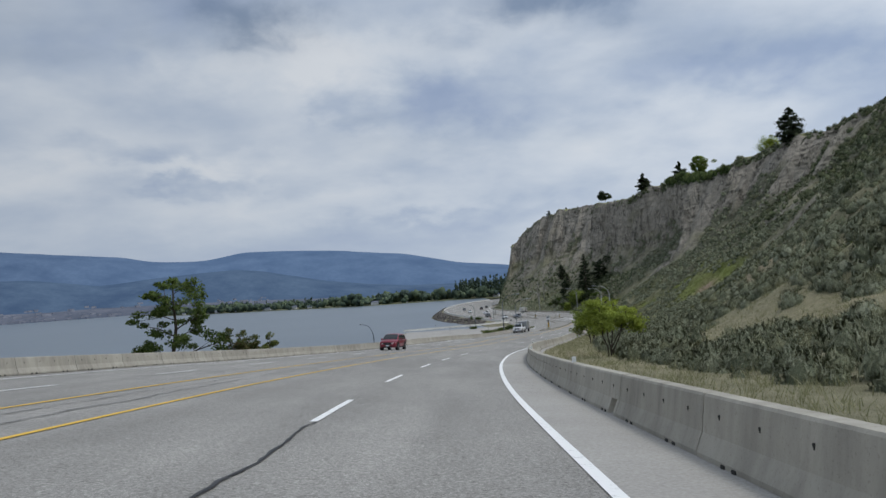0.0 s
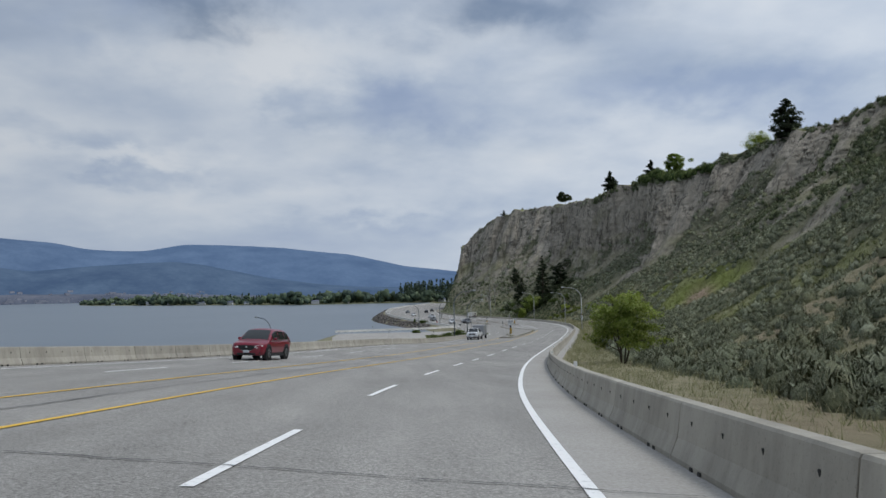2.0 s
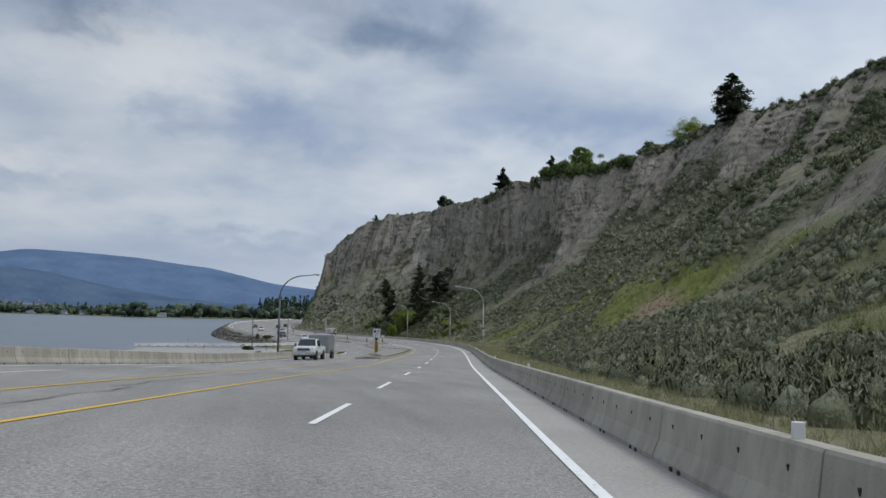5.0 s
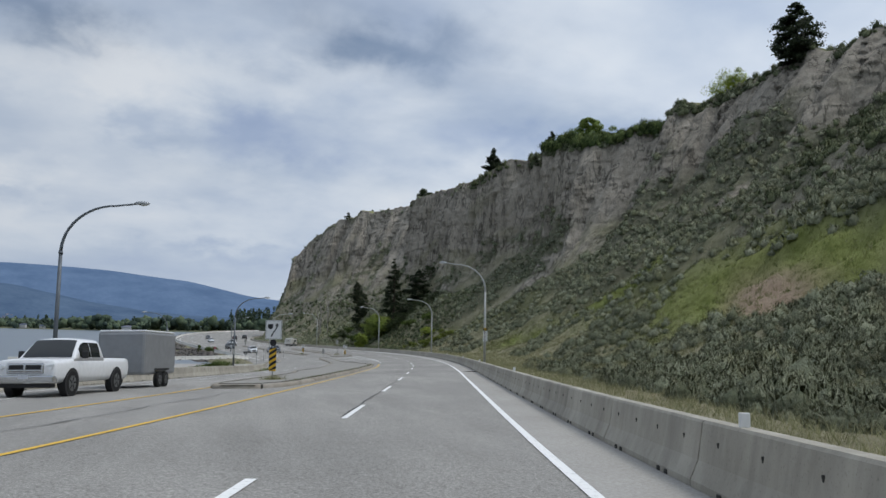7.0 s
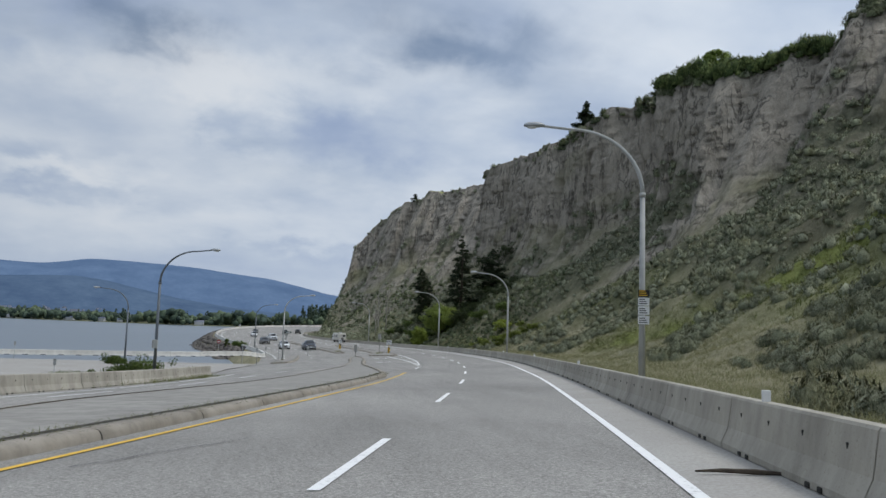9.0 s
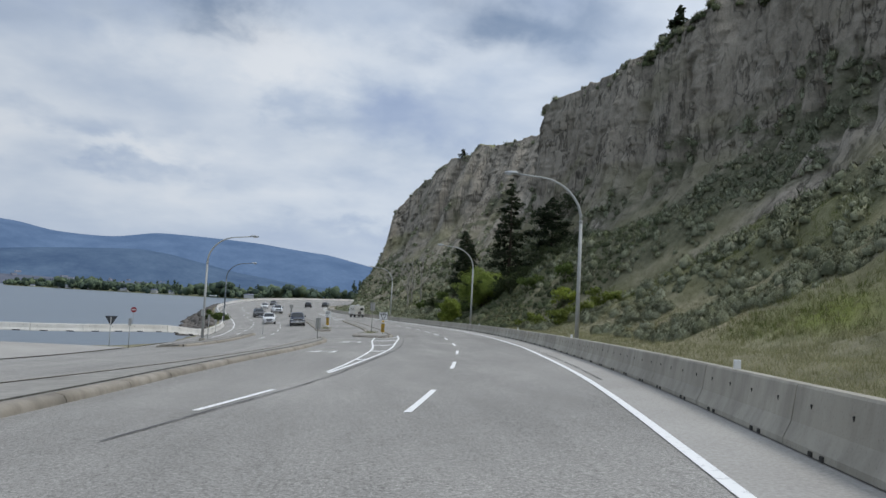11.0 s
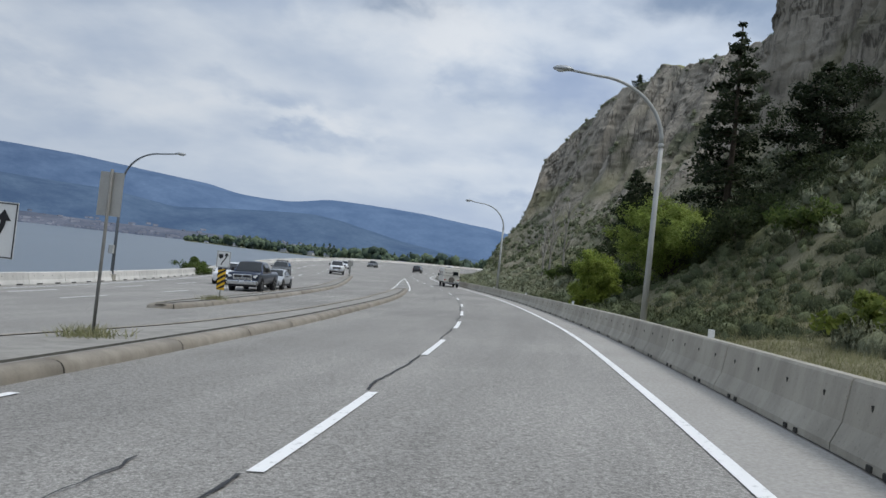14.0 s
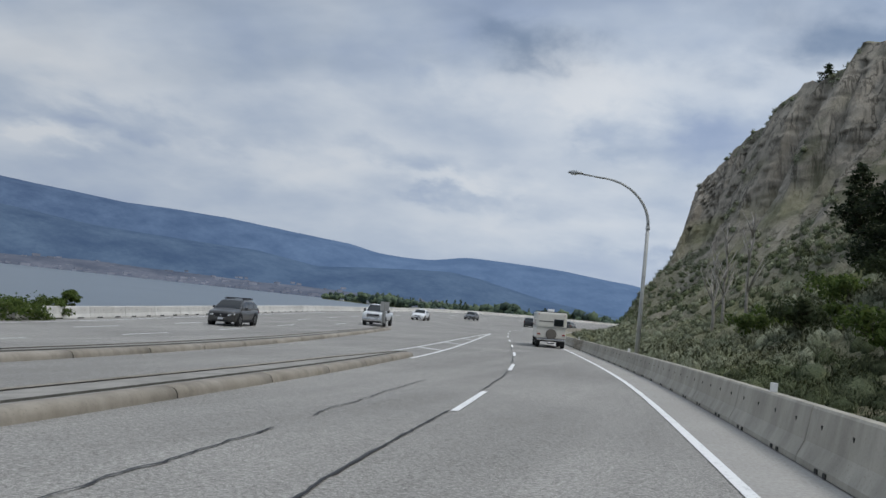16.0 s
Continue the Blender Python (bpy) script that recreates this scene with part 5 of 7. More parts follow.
def wheel(root, x, y, r, w=0.24):
    side = 1 if x > 0 else -1
    v, f = tube([(x - w / 2, y, r), (x - w / 2 + 0.03, y, r), (x + w / 2 - 0.03, y, r), (x + w / 2, y, r)], [r * 0.93, r, r, r * 0.93], 20)
    wob = part("wheel", mesh_of("tyre", v, f, TYRE, False), None, root)
    xo = x + side * (w / 2 + 0.004)
    v, f = tube([(xo - side * 0.02, y, r), (xo, y, r)], [r * 0.66, r * 0.6], 16)
    rim = part("rim", mesh_of("rim", v, f, RIM), None, wob)
    # dark quads on the rim stand for the shaded gaps between spokes
    for k in range(5):
        w = 6.283 * k / 5
        a, b = r * 0.12, r * 0.58
        cy, cz, sy, sz = math.cos(w), math.sin(w), -math.sin(w) * r * 0.13, math.cos(w) * r * 0.13
        xs = xo + side * 0.004
        q = [(xs, y + a * cy + sy, r + a * cz + sz), (xs, y + b * cy + sy * 0.9, r + b * cz + sz * 0.9), (xs, y + b * cy * 0.98, r + b * cz * 0.98), (xs, y + a * cy, r + a * cz)]
        part("spoke_gap", mesh_of("spoke_gap", q if side < 0 else q[::-1], [(0, 1, 2, 3)], TYRE), None, wob)
    return rim


def smooth_rows(rows, cuts=4):
    """More rows between the given ones, along a soft curve that keeps to them."""
    g = np.array(rows, float)
    out = []
    for i in range(len(g) - 1):
        p0, p1, p2, p3 = g[max(i - 1, 0)], g[i], g[i + 1], g[min(i + 2, len(g) - 1)]
        h = p2[0] - p1[0]
        m1 = (p2 - p0) / max(p2[0] - p0[0], 1e-6) * h
        m2 = (p3 - p1) / max(p3[0] - p1[0], 1e-6) * h
        for k in range(cuts):
            t = k / cuts
            q = (2 * t ** 3 - 3 * t ** 2 + 1) * p1 + (t ** 3 - 2 * t ** 2 + t) * m1 * 0.7 + (3 * t ** 2 - 2 * t ** 3) * p2 + (t ** 3 - t ** 2) * m2 * 0.7
            q[0] = p1[0] + h * t
            out.append(q)
    return out + [g[-1]]


def plate(points, y0, y1):
    """A flat outline in x, z pushed back from y0 to y1."""
    n = len(points)
    v = [(x, y0, z) for x, z in points] + [(x * 0.97, y1, z) for x, z in points]
    f = [tuple(range(n))[::-1], tuple(range(n, 2 * n))] + [(k, (k + 1) % n, n + (k + 1) % n, n + k) for k in range(n)]
    return v, f


def vehicle(name, label, m, mat, L, W, H, kind, category, rack=False):
    """A road vehicle: front at -y, centred on x; stands on z = 0."""
    root = empty(name, m, label, category)
    truck, car = kind == "pickup", kind == "sedan"
    hw, low, back = W / 2, 0.44 if truck else 0.26, L / 2
    belt = H * (0.635 if truck else 0.62)
    cowl = belt + (0.03 if not truck else 0.0)
    nose = H * (0.60 if truck else 0.50 if car else 0.535)

    def ring(y, w, z0, z1, crown):
        half = [(0.0, z0), (w * 0.80, z0), (w * 0.93, z0 + 0.05), (w * 0.985, z0 + (z1 - z0) * 0.28), (w, z0 + (z1 - z0) * 0.55), (w * 0.975, z0 + (z1 - z0) * 0.82), (w * 0.93, z1 - 0.03), (w * 0.84, z1 + crown * 0.35), (w * 0.5, z1 + crown)]
        return [(-x, y, z) for x, z in half[:0:-1]] + [(x, y, z) for x, z in half] + [(0, y, z1 + crown * 1.2)]

    if car:
        secs = [(-back, 0.68, low + 0.08, nose * 0.88), (-back + 0.06, 0.83, low + 0.03, nose * 0.94), (-back + 0.22, 0.94, low, nose * 0.98), (-back + 0.6, 0.99, low, nose * 1.08), (-back + 1.3, 1, low, cowl), (0, 1, low, belt), (back - 1.0, 1, low, belt * 1.03), (back - 0.25, 0.95, low + 0.05, belt * 1.03), (back - 0.05, 0.86, low + 0.1, belt * 0.98), (back, 0.76, low + 0.2, belt * 0.92)]
        cab = [(-back + 1.15, 0.0), (-back + 1.5, 0.52), (-back + 1.95, 0.93), (-back + 2.4, 1.0), (back - 1.7, 0.97), (back - 1.2, 0.62), (back - 0.62, 0.04)]
    elif truck:
        secs = [(-back, 0.90, low + 0.06, nose * 0.97), (-back + 0.05, 0.96, low + 0.02, nose * 1.01), (-back + 0.25, 0.99, low, nose * 1.03), (-back + 1.3, 1, low, cowl), (0.6, 1, low, belt), (0.75, 1, low, belt * 1.01), (back - 0.06, 0.99, low, belt * 1.01), (back, 0.96, low + 0.06, belt * 0.98)]
        cab = [(-back + 1.25, 0.0), (-back + 1.6, 0.5), (-back + 2.0, 0.95), (-back + 2.3, 1.0), (0.35, 0.98), (0.55, 0.9), (0.68, 0.1)]
    else:
        secs = [(-back, 0.68, low + 0.06, nose * 0.90), (-back + 0.06, 0.83, low + 0.02, nose * 0.96), (-back + 0.2, 0.93, low, nose * 1.01), (-back + 0.55, 0.99, low, nose * 1.07), (-back + 1.2, 1, low, cowl), (0, 1, low, belt * 1.01), (back - 0.7, 1, low, belt * 1.05), (back - 0.14, 0.95, low + 0.05, belt * 1.04), (back - 0.03, 0.88, low + 0.1, belt * 1.0), (back, 0.80, low + 0.16, belt * 0.9)]
        cab = [(-back + 1.0, 0.0), (-back + 1.4, 0.50), (-back + 1.85, 0.90), (-back + 2.3, 1.0), (back - 1.3, 0.98), (back - 0.65, 0.88), (back - 0.35, 0.55), (back - 0.06, 0.04)]
    v, f = loft([ring(y, hw * k, a, b, 0.05) for y, k, a, b in smooth_rows(secs)])
    part("body", mesh_of("body", v, f, mat, True), None, root)

    cab_y, cab_k = np.clip(np.array(smooth_rows(cab, 3)).T, [[-9], [0]], [[9], [1]])

    def cab_at(y):
        k = float(np.interp(y, cab_y, cab_k))
        return k, belt - 0.05 + (H - belt + 0.05) * k, hw * 0.95, hw * (0.95 - 0.20 * k)

    def cring(y, k):
        z = belt - 0.05 + (H - belt + 0.05) * k
        wb, wt = hw * 0.95, hw * (0.95 - 0.20 * k)
        half = [(wb, belt - 0.06), ((wb + wt) / 2 + 0.012 * k, (belt + z) / 2), (wt + 0.01, z - 0.10 * k), (wt - 0.05, z - 0.03 * k), (wt * 0.72, z + 0.0), (wt * 0.3, z + 0.025 * k)]
        return [(-x, y, zz) for x, zz in half] + [(x, y, zz) for x, zz in half[::-1]]

    v, f = loft([cring(y, min(max(k, 0), 1)) for y, k in smooth_rows(cab, 3)])
    part("cabin", mesh_of("cabin", v, f, mat, True), None, root)

    def sheet_of(name, pts, lab=""):
        g = np.array(pts, float)
        v, f = grid(g)
        part(name, mesh_of(name, [tuple(q) for q in v], [tuple(int(i) for i in q) for q in f], GLASS, True), None, root, lab)

    def screen(name, y0, y1, out, ka, kb):
        """Curved glass laid over the cabin from y0 to y1."""
        rows = []
        for t in np.linspace(0, 1, 6):
            y = y0 + (y1 - y0) * t
            k, z, wb, wt = cab_at(y)
            wd = (wt - 0.05) * (ka + (kb - ka) * t)
            rows.append([(wd * x, y + out * (1 - 0.3 * x * x), z - 0.03 * k * abs(x) ** 3 + 0.018) for x in np.linspace(-1, 1, 9)])
        sheet_of(name, rows if out < 0 else rows[::-1])

    ys = [y for y, _ in cab]
    screen("windshield", ys[0] + 0.10, ys[2] - 0.02, -0.02, 0.95, 0.97)
    screen("rear_window", ys[-3] + 0.05 if not truck else ys[-2] - 0.02, ys[-1] - 0.12 * (not truck) - 0.03, 0.02, 0.93, 0.90)
    ya = ys[0]
    start, stop = ys[1] + 0.12, ys[-2] - (0.10 if not truck else 0.16)
    panes = [(start, 0.36), (0.39, 0.72), (0.75, 1.0)] if not truck else [(start, 0.52), (0.55, 1.0)]
    for s in (-1, 1):
        for k, (a, b) in enumerate(panes):
            a = start if k == 0 else start + (stop - start) * a
            b = start + (stop - start) * b
            rows = []
            for y in np.linspace(a, b, 5):
                kk, z, wb, wt = cab_at(y)
                z0, z1 = belt + 0.06, max(belt + 0.075, z - 0.13 * kk)
                row = []
                for t in np.linspace(0, 1, 4):
                    zz = z0 + (z1 - z0) * t
                    wide = float(np.interp(zz, [belt - 0.06, (belt + z) / 2, max(z - 0.10 * kk, (belt + z) / 2 + 0.01)], [wb, (wb + wt) / 2 + 0.012 * kk, wt + 0.01]))
                    row.append((s * (wide + 0.014), y, zz))
                rows.append(row)
            sheet_of("side_window", rows if s < 0 else rows[::-1])
        stalk = rounded_box(s * (hw + 0.09) - 0.10, s * (hw + 0.09) + 0.10, ys[1] + 0.10, ys[1] + 0.22, belt + 0.02, belt + (0.28 if truck else 0.17), 0.045)
        part("mirror", stalk, mat if not truck else TRIM, root)
        hz = nose * (0.80 if not truck else 0.86)
        hx = hw * (0.64 if not truck else 0.80)
        lampv = [(s * (hx - (0.16 if not truck else 0.13)), hz - 0.045), (s * (hx + 0.02), hz - (0.065 if not truck else 0.12)), (s * min(hx + 0.24, hw * 0.93), hz + 0.02), (s * min(hx + 0.25, hw * 0.92), hz + 0.085), (s * hx, hz + 0.06), (s * (hx - 0.14), hz + 0.02)]
        v, f = plate(lampv if s > 0 else lampv[::-1], -back + (0.015 if not truck else -0.012), -back + 0.34)
        bend = [0.0, 0.05, 0.17] if not truck else [0.0, 0.0, 0.03]
        v = [(x, y - 0.035 + float(np.interp(abs(x), [0.66 * hw, 0.82 * hw, 0.92 * hw], bend)), z) for x, y, z in v]
        part("headlight", mesh_of("headlight", v, f, HEADLAMP), None, root)
        part("tail_light", rounded_box(s * hw * 0.80 - 0.12, s * hw * 0.80 + 0.12, back - 0.24, back - 0.01, belt * 0.76, belt * 0.94, 0.03), TAIL, root)
        if not truck:
            part("fog_surround", rounded_box(s * hw * 0.66 - 0.13, s * hw * 0.66 + 0.13, -back + 0.035, -back + 0.3, low + 0.10, low + 0.22, 0.03), TRIM, root)
            part("door_handle", rounded_box(s * (hw * 0.985) - 0.02, s * (hw * 0.985) + 0.02, 0.12, 0.32, belt * 0.86, belt * 0.86 + 0.035, 0.01), mat, root)
            part("sill_cladding", rounded_box(s * hw * 0.94 - 0.06, s * hw * 0.94 + 0.06, -back + 0.9, back - 0.8, low - 0.03, low + 0.13, 0.03), TRIM, root)
        for y in (-back + L * 0.19, back - L * 0.20):
            r = 0.34 if car else 0.385 if not truck else 0.42
            # black disc in place of a cut wheel well, its inner shade in the colour
            v, f = tube([(s * (hw - 0.22), y, r + 0.02), (s * (hw + 0.004), y, r + 0.02), (s * (hw + 0.010), y, r + 0.02)], [r + 0.07, r + 0.07, r + 0.05], 24)
            part("wheel_arch", mesh_of("wheel_arch", v, f, TRIM), None, root)
            wheel(root, s * (hw - 0.10), y, r)
    if truck:
        part("grille_frame", rounded_box(-hw * 0.60, hw * 0.60, -back - 0.03, -back + 0.2, low + 0.30, nose * 0.96, 0.05), CHROME, root)
        part("grille", rounded_box(-hw * 0.52, hw * 0.52, -back - 0.05, -back + 0.2, low + 0.37, nose * 0.90, 0.03), INK, root)
        part("grille_bar", boxed(-hw * 0.52, hw * 0.52, -back - 0.065, -back, nose * 0.72, nose * 0.77, 0.01), CHROME, root)
        part("grille_bar", boxed(-0.035, 0.035, -back - 0.065, -back, low + 0.37, nose * 0.90, 0.01), CHROME, root)
        part("bumper", rounded_box(-hw * 0.95, hw * 0.95, -back - 0.10, -back + 0.25, low + 0.0, low + 0.27, 0.06), CHROME, root)
        part("lower_valance", rounded_box(-hw * 0.85, hw * 0.85, -back - 0.02, -back + 0.3, low - 0.13, low + 0.03, 0.03), TRIM, root)
        py = -back - 0.115
        part("cargo_bed", boxed(-hw * 0.8, hw * 0.8, 0.85, back - 0.12, belt - 0.05, belt + 0.062), TRIM, root, "dark open cargo bed")
        part("tailgate", boxed(-hw * 0.8, hw * 0.8, back - 0.03, back + 0.02, low + 0.25, belt * 0.97, 0.02), mat, root)
    else:
        g = hw * 0.52
        z0, z1 = low + 0.27, nose * 0.87
        v, f = plate([(-g * 0.55, z0), (g * 0.55, z0), (g * 0.92, z0 + (z1 - z0) * 0.45), (g, z1), (0, z1 + 0.02), (-g, z1), (-g * 0.92, z0 + (z1 - z0) * 0.45)], -back - 0.012, -back + 0.2)
        gr = part("grille", mesh_of("grille", v, f, INK), None, root)
        part("grille_strip", rounded_box(-g * 0.6, g * 0.6, -back - 0.026, -back, z0 - 0.015, z0 + 0.012, 0.008), CHROME, gr)
        part("badge", rounded_box(-0.055, 0.055, -back - 0.03, -back, (z0 + z1) / 2 + 0.0, (z0 + z1) / 2 + 0.085, 0.02), CHROME, gr)
        part("lower_intake", rounded_box(-hw * 0.55, hw * 0.55, -back - 0.01, -back + 0.2, low + 0.02, low + 0.15, 0.03), TRIM, root)
        py = -back - 0.03
    part("number_plate", boxed(-0.15, 0.15, py - 0.012, py + 0.02, low + 0.15, low + 0.28), PLATE, root)
    if rack:
        for s in (-1, 1):
            part("roof_rail", boxed(s * hw * 0.62 - 0.025, s * hw * 0.62 + 0.025, ys[2] + 0.2, ys[-3] - 0.1, H + 0.0, H + 0.07, 0.01), TRIM, root)
        for y in (ys[2] + 0.6, ys[-3] - 0.4):
            part("roof_bar", boxed(-hw * 0.66, hw * 0.66, y - 0.04, y + 0.04, H + 0.06, H + 0.11, 0.015), TRIM, root)
    return root


def on_road(y, u, turn=0):
    """The pose of a vehicle at y, u; turn 0 meets the camera, 180 runs with it."""
    p, q = spot(y - 0.5, u), spot(y + 0.5, u)
    m = along(p, q)
    roll = math.degrees(math.atan(float(np.interp(y, YS, RQ))))
    return m @ pose(0, 0, 0, 0, roll, turn)


RED_PAINT, WHITE_PAINT, GREY_PAINT = paint("deep_red_paint", (0.19, 0.004, 0.02)), paint("white_paint", (0.78, 0.79, 0.80)), paint("charcoal_paint", (0.045, 0.045, 0.043))
NAVY, SILVER, BLACK_PAINT = paint("dark_blue_paint", (0.012, 0.022, 0.05)), paint("silver_paint", (0.38, 0.40, 0.42)), paint("black_paint", (0.015, 0.015, 0.017))
vehicle("suv_car", "deep red compact SUV coming up the hill", on_road(83.6, -14.4), RED_PAINT, 4.55, 1.84, 1.68, "suv", "car")
tow = vehicle("pickup_truck", "white pickup truck towing a grey box trailer", on_road(169.6, -14.7), WHITE_PAINT, 5.8, 2.0, 1.92, "pickup", "pickup truck")
vehicle("pickup_truck", "dark blue pickup truck with a chrome bumper", on_road(342.4, -17.3), NAVY, 5.8, 2.03, 1.92, "pickup", "pickup truck")
vehicle("suv_car", "white crossover car following close beside a dark pickup", on_road(352.0, -21.3), WHITE_PAINT, 4.7, 1.9, 1.70, "suv", "car")
vehicle("sedan_car", "silver four-door sedan in the oncoming lane", on_road(348.4, -17.1), SILVER, 4.5, 1.75, 1.43, "sedan", "car")
vehicle("suv_car", "charcoal grey SUV with black roof rails", on_road(382.4, -21.4), GREY_PAINT, 4.65, 1.9, 1.66, "suv", "car", True)
vehicle("pickup_truck", "white pickup truck with a dark grille", on_road(404.2, -15.6), WHITE_PAINT, 5.8, 2.0, 1.92, "pickup", "pickup truck")
vehicle("sedan_car", "small white sedan far along the oncoming lane", on_road(436.0, -16.3), WHITE_PAINT, 4.6, 1.8, 1.46, "sedan", "car")
vehicle("sedan_car", "dark grey sedan far along the oncoming lane", on_road(468.0, -15.6), GREY_PAINT, 4.6, 1.8, 1.46, "sedan", "car")
vehicle("suv_car", "black SUV driving away along the lake curve", on_road(470.0, -5.2, 180), BLACK_PAINT, 4.6, 1.9, 1.7, "suv", "car")
vehicle("suv_car", "dark green SUV driving away along the lake curve", on_road(488.0, -1.6, 180), GREY_PAINT, 4.6, 1.9, 1.7, "suv", "car")

# box trailer behind the white pickup
trl = empty("box_trailer", on_road(175.8, -14.7), "grey enclosed box trailer hitched behind a white pickup", "trailer")
part("box_body", boxed(-1.0, 1.0, -1.9, 1.9, 0.55, 2.35, 0.12), plain("grey_trailer_skin", (0.30, 0.31, 0.32), 0.5, 0.3), trl)
part("drawbar", boxed(-0.06, 0.06, -3.2, -1.85, 0.5, 0.6, 0.01), TRIM, trl)
part("roof_cap", boxed(-0.96, 0.96, -1.85, 1.85, 2.34, 2.42, 0.03), WHITE_PAINT, trl)
for s in (-1, 1):
    part("fender", boxed(s * 1.0 - 0.12, s * 1.0 + 0.12, -0.75, 0.75, 0.72, 0.80, 0.02), TRIM, trl)
    wheel(trl, s * 1.02, -0.35, 0.33, 0.2)
    wheel(trl, s * 1.02, 0.4, 0.33, 0.2)

# white camper ahead in the lane, seen from behind
CREAM = paint("cream_fibreglass", (0.66, 0.64, 0.57))
cmp_ = empty("camper_van", on_road(389.0, -0.95), "boxy cream fibreglass camper with a covered spare wheel on its back", "camper")

part("upper_shell", rounded_box(-1.02, 1.02, -2.6, 2.6, 1.35, 2.42, 0.16), CREAM, cmp_)
part("lower_shell", rounded_box(-1.0, 1.0, -2.58, 2.6, 0.62, 1.42, 0.10), CREAM, cmp_)
part("belt_strip", boxed(-1.03, 1.03, -2.63, 2.4, 1.36, 1.41, 0.01), plain("aged_trim_strip", (0.40, 0.39, 0.36), 0.5), cmp_)
rw = part("rear_window", rounded_box(0.18, 0.76, -2.64, -2.56, 1.52, 1.92, 0.038), GLASS, cmp_, "dark rear window with a rounded frame")
part("window_frame", rounded_box(0.14, 0.80, -2.625, -2.55, 1.48, 1.96, 0.03), TRIM, rw)
part("stripe", boxed(-0.85, 0.12, -2.612, -2.59, 1.74, 1.80), plain("brown_stripe", (0.10, 0.09, 0.085), 0.5), cmp_)
v, f = tube([(0.0, -2.80, 0.93), (0.0, -2.77, 0.93), (0.0, -2.60, 0.93)], [0.31, 0.36, 0.36], 28)
part("spare_wheel_cover", mesh_of("spare_wheel_cover", v, f, plain("grey_wheel_cover", (0.15, 0.135, 0.115), 0.7), False), None, cmp_, "grey vinyl spare wheel cover")
for s in (-1, 1):
    part("tail_light", boxed(s * 0.82 - 0.1, s * 0.82 + 0.1, -2.63, -2.57, 0.86, 0.95, 0.01), TAIL, cmp_)
    part("side_window", boxed(s * 1.0 - 0.03, s * 1.0 + 0.03, -1.4, -0.4, 1.5, 1.95, 0.02), GLASS, cmp_)
    part("side_window", boxed(s * 1.0 - 0.03, s * 1.0 + 0.03, 0.5, 1.5, 1.5, 1.95, 0.02), GLASS, cmp_)
    part("marker_light", rounded_box(s * 0.86 - 0.035, s * 0.86 + 0.035, -2.625, -2.58, 2.22, 2.26, 0.01), TAIL, cmp_)
    part("mud_flap", boxed(s * 0.82 - 0.14, s * 0.82 + 0.14, -2.1, -2.07, 0.18, 0.62), TRIM, cmp_)
    for y in (-1.7, 1.9):
        wheel(cmp_, s * 0.86, y, 0.36, 0.26)
part("rear_bumper", boxed(-0.95, 0.95, -2.86, -2.62, 0.50, 0.60, 0.02), CHROME, cmp_, "pale steel rear bumper")
part("underframe", boxed(-0.75, 0.75, -2.55, 2.4, 0.42, 0.64, 0.02), TRIM, cmp_)
part("hitch", boxed(-0.25, 0.25, -2.84, -2.6, 0.30, 0.36, 0.01), TRIM, cmp_)
part("roof_vent", rounded_box(-0.22, 0.22, -1.2, -0.5, 2.40, 2.62, 0.05), WHITE_PAINT, cmp_)
part("roof_rail", boxed(-0.95, 0.95, -2.55, -2.50, 2.40, 2.44, 0.01), TRIM, cmp_)
part("cab", rounded_box(-0.92, 0.92, 2.4, 4.1, 0.6, 1.9, 0.2), WHITE_PAINT, cmp_, "white van cab in front of the camper body")
for s in (-1, 1):
    part("door_mirror", boxed(s * 1.08 - 0.1, s * 1.08 + 0.1, 3.0, 3.08, 1.3, 1.6, 0.03), TRIM, cmp_)

stick = tube([(0, 0, 0.02), (0.3, 0.05, 0.03), (0.62, 0.02, 0.02), (0.9, 0.12, 0.015)], [0.018, 0.03, 0.022, 0.01], 6)
sb = tagged(new("fallen_branch", mesh_of("fallen_branch", *stick, BARK)), "short dark broken branch lying on the shoulder", "branch")
sb.matrix_basis = Matrix.Translation(spot(193.2, 1.15)) @ pose(0, 0, 0, 0, 0, 160)

# ---- plants ----
def leaf_quads(centers, size, rng, tall=1.0, flat=0.0):
    """Two-triangle leaves of random turn about the given centres."""
    n = len(centers)
    a = rng.randn(n, 3)
    a[:, 2] *= tall
    a /= np.linalg.norm(a, axis=1)[:, None]
    b = rng.randn(n, 3)
    b -= a * (a * b).sum(1)[:, None]
    b /= np.linalg.norm(b, axis=1)[:, None]
    s = (size * (0.6 + 0.8 * rng.rand(n)))[:, None]
    v = np.stack([centers - a * s, centers + b * s * 0.5, centers + a * s, centers - b * s * 0.5], 1).reshape(-1, 3)
    return v, np.arange(4 * n).reshape(n, 4)


